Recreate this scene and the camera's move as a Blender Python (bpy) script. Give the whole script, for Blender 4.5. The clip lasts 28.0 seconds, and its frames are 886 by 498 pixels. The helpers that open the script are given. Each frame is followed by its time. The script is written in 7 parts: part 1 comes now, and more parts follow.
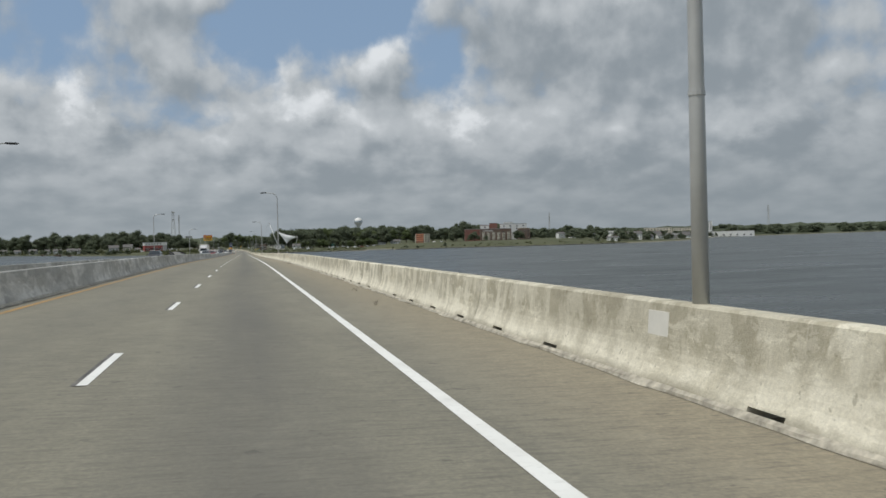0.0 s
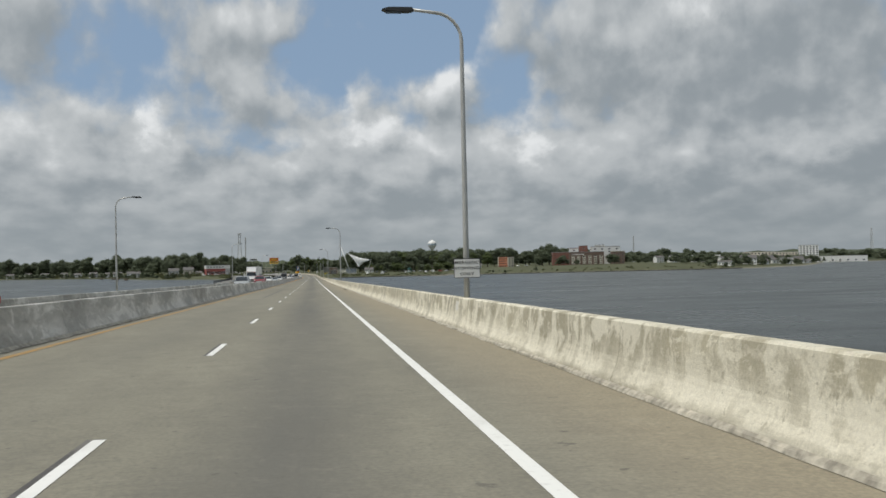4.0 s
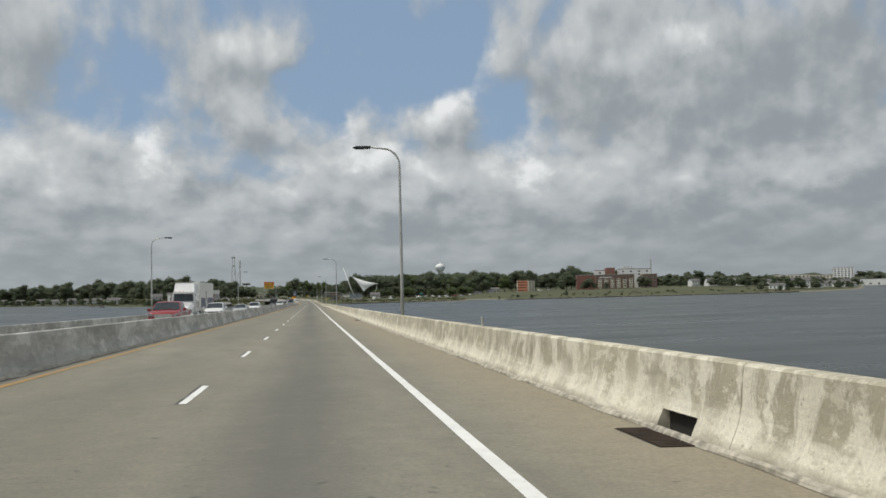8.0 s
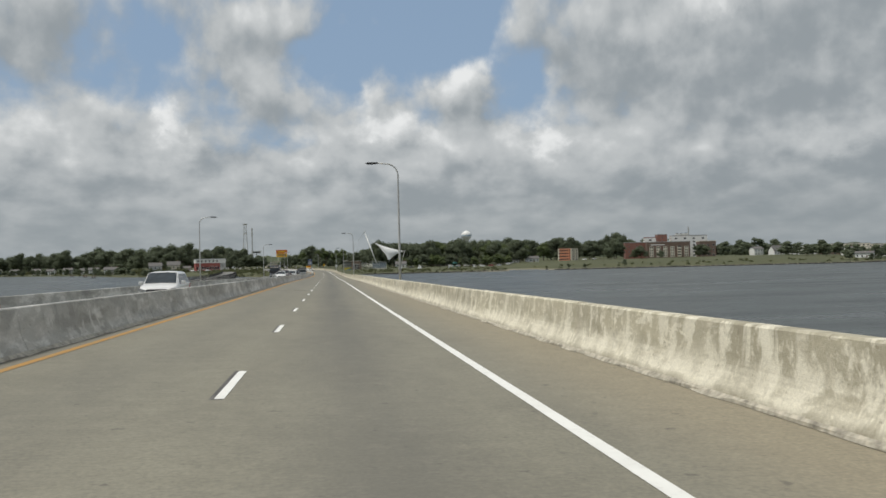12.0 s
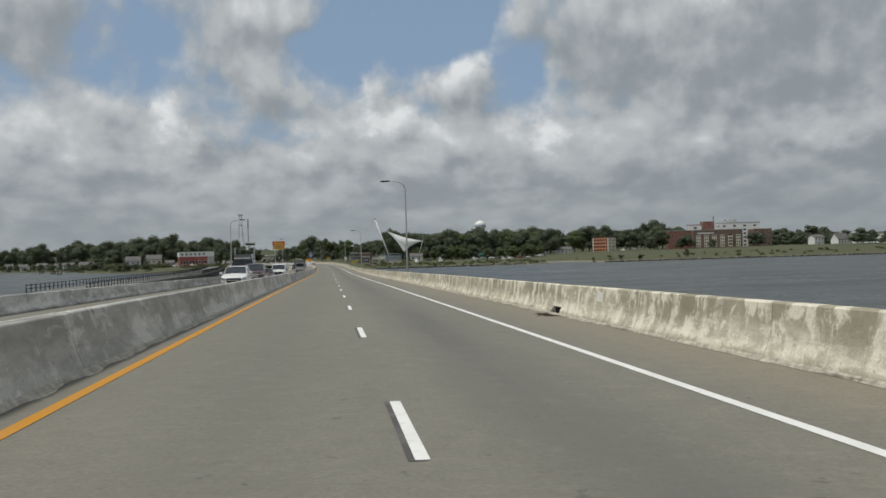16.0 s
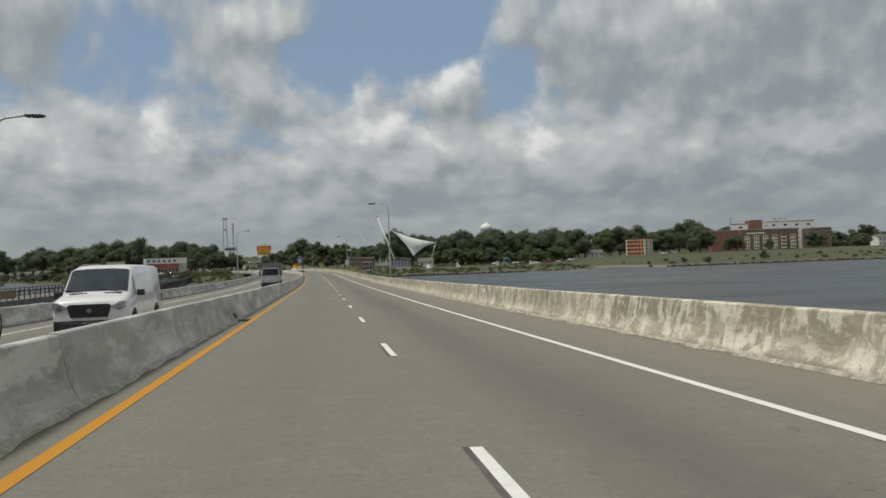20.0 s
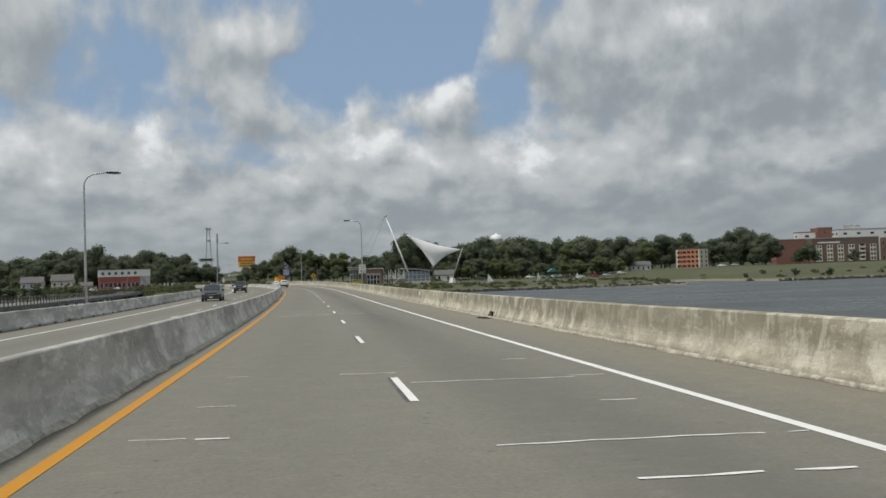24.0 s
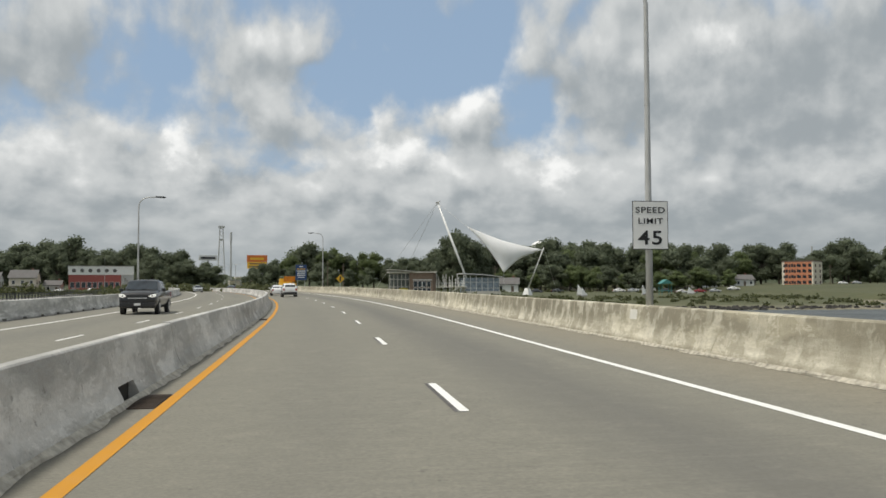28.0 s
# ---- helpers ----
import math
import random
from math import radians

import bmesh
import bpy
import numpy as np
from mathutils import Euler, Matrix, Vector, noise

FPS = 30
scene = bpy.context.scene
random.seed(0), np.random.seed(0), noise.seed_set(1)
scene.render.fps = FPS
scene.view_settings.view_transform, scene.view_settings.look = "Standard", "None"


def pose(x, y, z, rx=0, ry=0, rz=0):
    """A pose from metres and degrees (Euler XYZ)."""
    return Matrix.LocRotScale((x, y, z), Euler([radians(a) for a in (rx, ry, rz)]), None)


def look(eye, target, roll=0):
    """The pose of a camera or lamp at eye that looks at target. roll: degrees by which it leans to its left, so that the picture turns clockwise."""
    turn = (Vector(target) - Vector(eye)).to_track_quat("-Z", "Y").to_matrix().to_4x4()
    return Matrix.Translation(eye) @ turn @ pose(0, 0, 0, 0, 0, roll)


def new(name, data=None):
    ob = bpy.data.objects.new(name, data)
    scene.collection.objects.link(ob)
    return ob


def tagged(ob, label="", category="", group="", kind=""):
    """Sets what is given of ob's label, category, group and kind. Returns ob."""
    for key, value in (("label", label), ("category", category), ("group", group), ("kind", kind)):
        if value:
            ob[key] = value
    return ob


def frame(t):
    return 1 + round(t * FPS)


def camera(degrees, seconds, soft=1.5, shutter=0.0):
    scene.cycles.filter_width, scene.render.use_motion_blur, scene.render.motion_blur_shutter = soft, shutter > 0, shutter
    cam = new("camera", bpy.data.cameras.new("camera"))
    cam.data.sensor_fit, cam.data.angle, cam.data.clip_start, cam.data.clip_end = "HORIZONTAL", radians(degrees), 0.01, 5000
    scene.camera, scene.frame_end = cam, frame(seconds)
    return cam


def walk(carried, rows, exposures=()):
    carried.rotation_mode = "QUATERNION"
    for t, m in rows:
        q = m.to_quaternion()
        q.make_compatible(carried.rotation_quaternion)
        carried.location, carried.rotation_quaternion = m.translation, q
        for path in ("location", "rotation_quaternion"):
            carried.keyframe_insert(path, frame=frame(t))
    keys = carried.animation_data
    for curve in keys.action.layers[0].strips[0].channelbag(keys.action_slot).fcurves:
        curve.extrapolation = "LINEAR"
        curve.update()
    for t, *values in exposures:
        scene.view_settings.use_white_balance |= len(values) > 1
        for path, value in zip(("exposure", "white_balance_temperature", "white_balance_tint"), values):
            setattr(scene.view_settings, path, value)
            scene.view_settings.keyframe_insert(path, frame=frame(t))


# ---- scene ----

# One world: y runs along the bridge from the first eye, x to its right, z = 0 is the water.
# Road axis = the dashed lane line. Grade in degrees by chainage; the bridge bends left towards its end.
KS = [-60, 0, 60, 120, 200, 300, 400, 500, 600, 650, 700, 760, 860, 1000, 1300]
GRADE = [-0.1, -0.19, -0.33, -0.65, -0.67, -0.58, -0.50, -0.67, -0.49, -0.16, 0.14, 0.21, 0.15, 0.0, 0.0]
DECK0 = 9.55
STEP = 2.0
STN = np.arange(-60, 1301, STEP)
HEAD = np.radians(np.clip(STN - 606, 0, 134) * 0.011) + np.clip(STN - 740, 0, 320) * 0.0011
_h = (HEAD[1:] + HEAD[:-1]) / 2
_g = np.radians(np.interp(STN, KS, GRADE))
AX = np.concatenate([[0], np.cumsum(-np.sin(_h) * STEP)])
AY = np.concatenate([[0], np.cumsum(np.cos(_h) * STEP)]) - 60
AZ = np.concatenate([[0], np.cumsum((_g[1:] + _g[:-1]) / 2 * STEP)])
AZ += DECK0 - np.interp(0, STN, AZ)
MED = -4.62            # middle of the median barrier


def lean(s):
    """Cross slope, downwards to the right, of the near carriageway."""
    return math.tan(radians(float(np.interp(s, [-60, 560, 700, 820, 1300], [1.47, 1.47, -0.2, -1.6, -1.6]))))


def road(s, o, h=0.0):
    """World point at chainage s, o metres right of the axis, h above the deck."""
    th, c = float(np.interp(s, STN, HEAD)), lean(s)
    z = float(np.interp(s, STN, AZ)) - c * o
    if o < MED:
        fall = float(np.interp(s, [-60, 560, 720, 1300], [0.036, 0.036, 0.0, -0.02]))
        z = float(np.interp(s, STN, AZ)) - c * MED + fall * (o - MED)
    return Vector((float(np.interp(s, STN, AX)) + o * math.cos(th), float(np.interp(s, STN, AY)) + o * math.sin(th), z + h))


def heading(s):
    return math.degrees(float(np.interp(s, STN, HEAD)))


EYE = 1.587
# seconds, chainage, offset, yaw, pitch, roll
ROWS = [
    (0, 0.02, 1.84, -12.72, -0.74, 1.45),
    (0.5, 13.02, 1.86, -9.33, -0.31, 1.42),
    (1, 25.87, 1.86, -8.55, -0.37, 1.03),
    (1.5, 39.06, 1.9, -8.44, -0.29, 0.71),
    (2, 52.23, 1.94, -8.45, -0.21, 0.7),
    (2.5, 64.59, 1.97, -8.46, -0.32, 0.97),
    (3, 76.94, 1.99, -8.38, -0.29, 1.21),
    (3.5, 89.67, 2.03, -8.42, -0.26, 1.2),
    (4, 102.39, 2.05, -8.42, 0.96, 1.22),
    (4.5, 115.07, 2.06, -8.37, 2.16, 1.34),
    (6.5, 165.65, 2.07, -8.45, 2.73, 0.97),
    (7, 178.26, 2.07, -8.35, 2.81, 1.25),
    (7.5, 190.9, 2.05, -8.36, 2.72, 1.33),
    (8, 203.53, 2.03, -8.47, 2.63, 1.36),
    (8.5, 216.23, 2.06, -8.5, 2.76, 0.87),
    (9, 228.92, 2.08, -8.57, 2.67, 0.57),
    (9.5, 241.52, 2.05, -8.62, 1.99, 0.37),
    (10, 254.13, 2, -8.55, 1.41, 0.35),
    (10.5, 266.51, 1.96, -8.46, 1.33, 0.4),
    (11, 278.89, 1.88, -8.34, 1.11, 0.75),
    (11.5, 291.53, 1.66, -7.53, 0.94, 1.12),
    (12, 304.16, 1.38, -7.42, 0.73, 1.3),
    (12.5, 316.85, 1.09, -7.45, 0.5, 1.45),
    (14.5, 367.66, -0.11, -7.35, 0.51, 1.73),
    (15, 380.38, -0.38, -7.34, 0.48, 1.6),
    (15.5, 393.09, -0.58, -7.37, 0.28, 1.51),
    (16, 405.81, -0.71, -7.37, 0.3, 1.62),
    (16.5, 418.21, -0.82, -7.39, 0.28, 1.72),
    (17, 430.61, -0.91, -7.54, 0.28, 1.98),
    (17.5, 443.22, -0.96, -7.67, 0.24, 2.24),
    (18, 455.85, -1, -7.62, 0.3, 2.47),
    (18.5, 468.04, -1.08, -7.72, 0.26, 2.34),
    (19, 480.24, -1.16, -7.81, 0.32, 2.27),
    (19.5, 492.91, -1.26, -7.9, 0.27, 2.09),
    (20, 505.6, -1.34, -7.88, 0.74, 1.99),
    (20.5, 518.43, -1.39, -7.87, 1.23, 1.99),
    (21, 531.26, -1.41, -8.01, 1.54, 2.01),
    (21.5, 544.1, -1.4, -8.27, 1.54, 2.21),
    (23.5, 595.4, -1.32, -8.39, 1.79, 1.76),
    (24, 608.18, -1.33, -8.32, 1.75, 1.86),
    (24.5, 620.64, -1.38, -8.16, 1.71, 1.94),
    (25, 633.07, -1.47, -8.07, 1.73, 1.85),
    (25.5, 645.51, -1.53, -7.93, 1.8, 1.7),
    (26, 657.91, -1.58, -7.83, 1.81, 1.42),
    (26.5, 670.11, -1.65, -7.73, 1.82, 1.23),
    (27, 682.25, -1.73, -7.64, 2.11, 0.61),
    (27.5, 694.58, -1.78, -7.46, 2.97, 0.14),
    (28, 706.82, -1.83, -7.03, 2.43, 0.19),
]
cam = camera(53.34, 28.0, soft=1.6)
path = []
for t, s, o, yaw, pitch, roll in ROWS:
    # the car sinks on its springs over one rise of the deck
    eye = road(s, o, EYE + float(np.interp(t, [17.2, 18.0, 19.0, 19.6], [0.0, -0.045, -0.045, 0.0])))
    path.append((t, pose(eye.x, eye.y, eye.z, 90 + pitch, roll, yaw)))
walk(cam, path, [(0.0, -0.21, 6200, 10), (2.0, -0.19, 6300, 10), (4.5, -0.14, 6350, 10), (8.0, -0.11, 6400, 10), (11.0, -0.07, 6500, 10), (12.5, -0.12, 6400, 10),
                 (15.0, -0.21, 6350, 10), (18.0, -0.27, 6350, 10), (21.0, -0.23, 6550, 10), (24.0, -0.13, 6350, 10), (26.0, -0.13, 6350, 10), (27.0, -0.15, 6400, 10), (28.0, 0.12, 6550, 10)])

# ---- light ----
SUN_TO = Vector((-0.42, -0.12, 0.90)).normalized()      # towards the sun: high, over the oncoming side
world = bpy.data.worlds.new("sky")
scene.world = world
world.use_nodes = True
wt = world.node_tree
wt.nodes.clear()


def wnode(kind, **inputs):
    n = wt.nodes.new(kind)
    for k, v in inputs.items():
        n.inputs[k].default_value = v
    return n


def wmath(op, a, b=None, clamp=False):
    n = wt.nodes.new("ShaderNodeMath")
    n.operation, n.use_clamp = op, clamp
    for i, v in enumerate((a, b)):
        if v is None:
            continue
        if isinstance(v, (int, float)):
            n.inputs[i].default_value = v
        else:
            wt.links.new(v, n.inputs[i])
    return n.outputs[0]


def wmix(fac, a, b):
    n = wt.nodes.new("ShaderNodeMix")
    n.data_type = "RGBA"
    for sock, v in ((n.inputs[0], fac), (n.inputs[6], a), (n.inputs[7], b)):
        if isinstance(v, (tuple, float, int)):
            sock.default_value = v
        else:
            wt.links.new(v, sock)
    return n.outputs[2]


def wramp(fac, lo, hi):
    n = wt.nodes.new("ShaderNodeMapRange")
    n.interpolation_type = "SMOOTHSTEP"
    wt.links.new(fac, n.inputs[0])
    n.inputs[1].default_value, n.inputs[2].default_value = lo, hi
    return n.outputs[0]


coord = wt.nodes.new("ShaderNodeTexCoord")
sep = wt.nodes.new("ShaderNodeSeparateXYZ")
wt.links.new(coord.outputs["Generated"], sep.inputs[0])
up = wmath("MAXIMUM", sep.outputs[2], 0.0)
# bearing and height over the horizon, in degrees
bearing = wmath("MULTIPLY", wmath("ARCTAN2", sep.outputs[0], sep.outputs[1]), 57.2958)
height = wmath("MULTIPLY", wmath("ARCSINE", up), 57.2958)


def wvec(x, y, z=0.0):
    n = wt.nodes.new("ShaderNodeCombineXYZ")
    for i, v in enumerate((x, y, z)):
        if isinstance(v, (int, float)):
            n.inputs[i].default_value = v
        else:
            wt.links.new(v, n.inputs[i])
    return n.outputs[0]


def wmad(v, k, add):
    n = wt.nodes.new("ShaderNodeVectorMath")
    n.operation = "MULTIPLY_ADD"
    wt.links.new(v, n.inputs[0])
    for i, w in ((1, k), (2, add)):
        if isinstance(w, tuple):
            n.inputs[i].default_value = w
        else:
            wt.links.new(w, n.inputs[i])
    return n.outputs[0]


def wnoise(where, scale, detail, rough, colour=False):
    n = wnode("ShaderNodeTexNoise", Scale=scale, Detail=detail, Roughness=rough)
    wt.links.new(where, n.inputs["Vector"])
    return n.outputs["Color" if colour else "Fac"]


def mass(where, az, el, raz, rel, k):
    """A soft heap (k > 0) or opening (k < 0) round a bearing and height."""
    n = wt.nodes.new("ShaderNodeVectorMath")
    n.operation = "LENGTH"
    wt.links.new(wmad(where, (1 / raz, 1 / rel, 0), (-az / raz, -el / rel, 0)), n.inputs[0])
    r = wt.nodes.new("ShaderNodeMapRange")
    r.interpolation_type = "SMOOTHERSTEP"
    wt.links.new(n.outputs["Value"], r.inputs[0])
    for i, v in enumerate((0.0, 1.55, k, 0.0)):
        r.inputs[i + 1].default_value = v
    return r.outputs[0]


def masses(where, start, heaps):
    for h in heaps:
        start = wmath("ADD", start, mass(where, *h))
    return start


# the blue openings over the road, the puffs drifting in them and the banks on both sides
OPENINGS = [(6.2, 15.2, 6.2, 3.2, -0.95), (1.0, 12.3, 4.6, 2.4, -0.62), (-12.5, 12.8, 5.0, 3.2, -0.42), (12.8, 10.9, 2.6, 2.2, -0.55), (-5.0, 7.4, 2.6, 1.0, -0.20), (3.0, 20.0, 9.0, 4.0, -0.5)]
PUFFS = [(-4.0, 11.4, 3.4, 2.2, 0.55), (-3.4, 15.2, 4.0, 2.0, 0.55), (8.8, 11.4, 1.9, 2.3, 0.58), (3.3, 11.1, 1.3, 1.2, 0.50), (3.9, 15.0, 2.4, 1.1, 0.34), (-17.5, 14.5, 4.5, 3.5, 0.35)]
BANKS = [(22.5, 13.5, 9.5, 5.2, 0.62), (31.0, 10.5, 8.0, 5.5, 0.55), (4.2, 7.6, 6.6, 2.1, 0.60), (-9.8, 8.2, 2.6, 2.4, 0.45), (-15.8, 6.9, 4.6, 2.6, 0.48), (14.0, 6.4, 5.0, 2.4, 0.40), (22.0, 7.6, 6.0, 2.0, 0.30)]


def cloud(az, el, fine):
    """Thickness of the cloud at a bearing and height."""
    flat = wmath("MULTIPLY", wmath("LOGARITHM", wmath("ADD", el, 3.0), math.e), 13.0)
    q = wvec(wmath("MULTIPLY", az, 0.1), wmath("MULTIPLY", flat, 0.1), 4.7)
    bend = wnoise(q, 2.6, 5.0, 0.55, True)
    at = wmad(bend, (6.4, 3.8, 0), wvec(wmath("SUBTRACT", az, 3.2), wmath("SUBTRACT", el, 1.9)))
    d = masses(at, wmath("ADD", wramp(el, 9.0, 3.0), wmath("MULTIPLY", wramp(el, 21.0, 30.0), 0.5)), OPENINGS + PUFFS + BANKS)
    n = wnoise(wmad(bend, (0.10, 0.06, 0), q), 3.4, fine, 0.52)
    lump = wnode("ShaderNodeTexVoronoi", Scale=7.0)
    lump.feature = "SMOOTH_F1"
    lump.inputs["Smoothness"].default_value = 0.6
    wt.links.new(wmad(bend, (0.22, 0.16, 0), q), lump.inputs["Vector"])
    d = wmath("ADD", wmath("MULTIPLY", d, 0.75), wmath("MULTIPLY", wmath("SUBTRACT", n, 0.5), 1.35))
    return wmath("ADD", d, wmath("MULTIPLY", wmath("SUBTRACT", 0.42, lump.outputs["Distance"]), 0.26)), q


body, grain_at = cloud(bearing, height, 9.0)
soft_body, _ = cloud(bearing, height, 3.0)
above, _ = cloud(wmath("SUBTRACT", bearing, 0.7), wmath("ADD", height, 1.25), 3.0)
body = wmath("ADD", body, 0.40)
mask = wramp(body, 0.02, 0.62)
# upper sides catch the sun, thick middles and undersides are grey
lit = wmath("MULTIPLY", wmath("SUBTRACT", soft_body, above), 0.85)
lit = wmath("ADD", lit, wmath("MULTIPLY", wmath("SUBTRACT", body, wmath("ADD", soft_body, 0.40)), 1.15))
lit = wmath("SUBTRACT", lit, wmath("MULTIPLY", wmath("SUBTRACT", body, 0.6), 0.10))
drift = wnoise(wmad(grain_at, (0.6, 1.3, 1.0), (2.0, 5.0, 0.0)), 1.5, 4.0, 0.5)
lit = wmath("ADD", lit, wmath("MULTIPLY", wmath("SUBTRACT", drift, 0.5), 0.75))
spot = wvec(bearing, height)
spot = wmad(wnoise(grain_at, 9.0, 5.0, 0.65, True), (2.6, 1.9, 0), wmad(spot, (1.0, 1.0, 0), (-1.3, -0.95, 0)))
SUNLIT = [(-10.3, 10.0, 1.1, 0.9, 0.34), (-9.3, 8.6, 1.0, 1.1, 0.42), (-9.6, 7.0, 1.7, 1.1, 0.34), (14.5, 7.3, 1.2, 1.2, 0.36), (4.4, 8.6, 3.0, 1.1, 0.42), (-1.0, 8.0, 2.0, 0.9, 0.25), (24.2, 15.2, 2.4, 1.0, 0.46), (20.6, 14.0, 2.4, 1.0, 0.26), (31.2, 6.3, 1.9, 1.0, 0.30), (-15.5, 7.6, 2.6, 1.4, 0.24), (8.7, 12.4, 1.5, 1.2, 0.16), (-3.6, 11.8, 2.6, 1.4, 0.20)]
GREY = [(6.2, 4.2, 3.6, 1.3, -0.22), (24.0, 3.8, 5.0, 1.2, -0.22), (33.6, 5.4, 3.0, 1.6, -0.34), (27.5, 9.0, 6.0, 1.6, -0.16), (-6.0, 6.4, 3.6, 1.1, -0.20), (20.0, 10.8, 5.0, 1.2, -0.16), (31.0, 14.0, 7.0, 3.0, -0.28), (16.0, 13.0, 3.5, 1.5, -0.14), (-16.0, 13.5, 5.0, 2.5, -0.16), (0.0, 5.6, 4.0, 0.8, -0.12)]
lit = masses(spot, lit, SUNLIT + GREY)
shade = wramp(lit, -0.42, 0.42)
crest = wramp(lit, 0.26, 0.80)
sky = wt.nodes.new("ShaderNodeTexSky")
sky.sky_type, sky.sun_disc = "NISHITA", False
sky.sun_elevation = math.asin(SUN_TO.z)
sky.sun_rotation = math.atan2(SUN_TO.x, SUN_TO.y)
blue = wt.nodes.new("ShaderNodeVectorMath")
blue.operation = "SCALE"
wt.links.new(sky.outputs[0], blue.inputs[0])
blue.inputs[3].default_value = 0.090
clear = wmix(0.70, blue.outputs[0], (0.240, 0.380, 0.565, 1))
puff = wmix(shade, (0.314, 0.349, 0.370, 1), (0.572, 0.594, 0.596, 1))
puff = wmix(crest, puff, (0.86, 0.87, 0.86, 1))
thin = wmix(0.16, clear, (0.52, 0.55, 0.57, 1))
air = wmix(mask, thin, puff)
haze = wramp(height, 7.0, 0.0)
air = wmix(wmath("MULTIPLY", haze, 0.66), air, (0.345, 0.380, 0.392, 1))
# a darker, rain-heavy base of cloud low over the far bank
low = wmath("MULTIPLY", wramp(height, 8.5, 2.0), wmath("ADD", wmath("MULTIPLY", wramp(bearing, 8.0, 27.0), 0.20), 0.10))
air = wmix(low, air, (0.235, 0.268, 0.285, 1))
back = wnode("ShaderNodeBackground", Strength=1.0)
wt.links.new(air, back.inputs[0])
outw = wt.nodes.new("ShaderNodeOutputWorld")
wt.links.new(back.outputs[0], outw.inputs[0])

sun = new("sun", bpy.data.lights.new("sun", "SUN"))
sun.data.energy, sun.data.angle, sun.data.color = 2.95, radians(9.0), (1.0, 0.955, 0.88)
sun.matrix_world = look(SUN_TO * 300, (0, 0, 0))

# ---- materials ----
class Mat:
    """A small builder for procedural materials."""

    def __init__(self, name, rough=0.6, metal=0.0):
        self.m = bpy.data.materials.new(name)
        self.m.use_nodes = True
        self.t = self.m.node_tree
        self.b = self.t.nodes["Principled BSDF"]
        self.b.inputs["Roughness"].default_value = rough
        self.b.inputs["Metallic"].default_value = metal

    def node(self, kind, **inputs):
        n = self.t.nodes.new(kind)
        for k, v in inputs.items():
            n.inputs[k].default_value = v
        return n

    def link(self, a, b):
        self.t.links.new(a, b)

    def place(self, scale=(1, 1, 1), space="pos"):
        m = self.node("ShaderNodeMapping", Scale=scale)
        if space == "pos":
            self.link(self.node("ShaderNodeNewGeometry").outputs["Position"], m.inputs[0])
        elif space == "uv":
            self.link(self.node("ShaderNodeUVMap").outputs[0], m.inputs[0])
        else:
            self.link(self.node("ShaderNodeTexCoord").outputs["Object"], m.inputs[0])
        return m.outputs[0]

    def noise(self, where, scale, detail=4.0, rough=0.55):
        n = self.node("ShaderNodeTexNoise", Scale=scale, Detail=detail, Roughness=rough)
        self.link(where, n.inputs["Vector"])
        return n.outputs["Fac"]

    def ramp(self, fac, lo, hi, a=0.0, b=1.0):
        n = self.node("ShaderNodeMapRange")
        self.link(fac, n.inputs[0])
        for i, v in enumerate((lo, hi, a, b)):
            n.inputs[i + 1].default_value = v
        return n.outputs[0]

    def math(self, op, a, b=0.0):
        n = self.t.nodes.new("ShaderNodeMath")
        n.operation = op
        for i, v in enumerate((a, b)):
            if isinstance(v, (int, float)):
                n.inputs[i].default_value = v
            else:
                self.link(v, n.inputs[i])
        return n.outputs[0]

    def mix(self, fac, a, b, blend="MIX"):
        n = self.t.nodes.new("ShaderNodeMix")
        n.data_type, n.blend_type = "RGBA", blend
        for sock, v in ((n.inputs[0], fac), (n.inputs[6], a), (n.inputs[7], b)):
            if isinstance(v, (tuple, list)):
                sock.default_value = (*v, 1)[:4]
            elif isinstance(v, (int, float)):
                sock.default_value = v
            else:
                self.link(v, sock)
        return n.outputs[2]

    def colour(self, v):
        if isinstance(v, (tuple, list)):
            self.b.inputs["Base Color"].default_value = (*v, 1)[:4]
        else:
            self.link(v, self.b.inputs["Base Color"])
        return self

    def bump(self, height, strength=0.3, dist=0.02):
        n = self.node("ShaderNodeBump", Strength=strength, Distance=dist)
        self.link(height, n.inputs["Height"])
        self.link(n.outputs[0], self.b.inputs["Normal"])
        return self


def plain(name, colour, rough=0.5, metal=0.0, vary=0.12, scale=3.0):
    """A painted or solid surface with slight mottling and wear."""
    m = Mat(name, rough, metal)
    n = m.noise(m.place(space="obj"), scale, 5.0)
    dark = [c * (1 - vary) for c in colour]
    pale = [min(1, c * (1 + vary)) for c in colour]
    m.colour(m.mix(m.ramp(n, 0.3, 0.7), dark, pale))
    return m.m


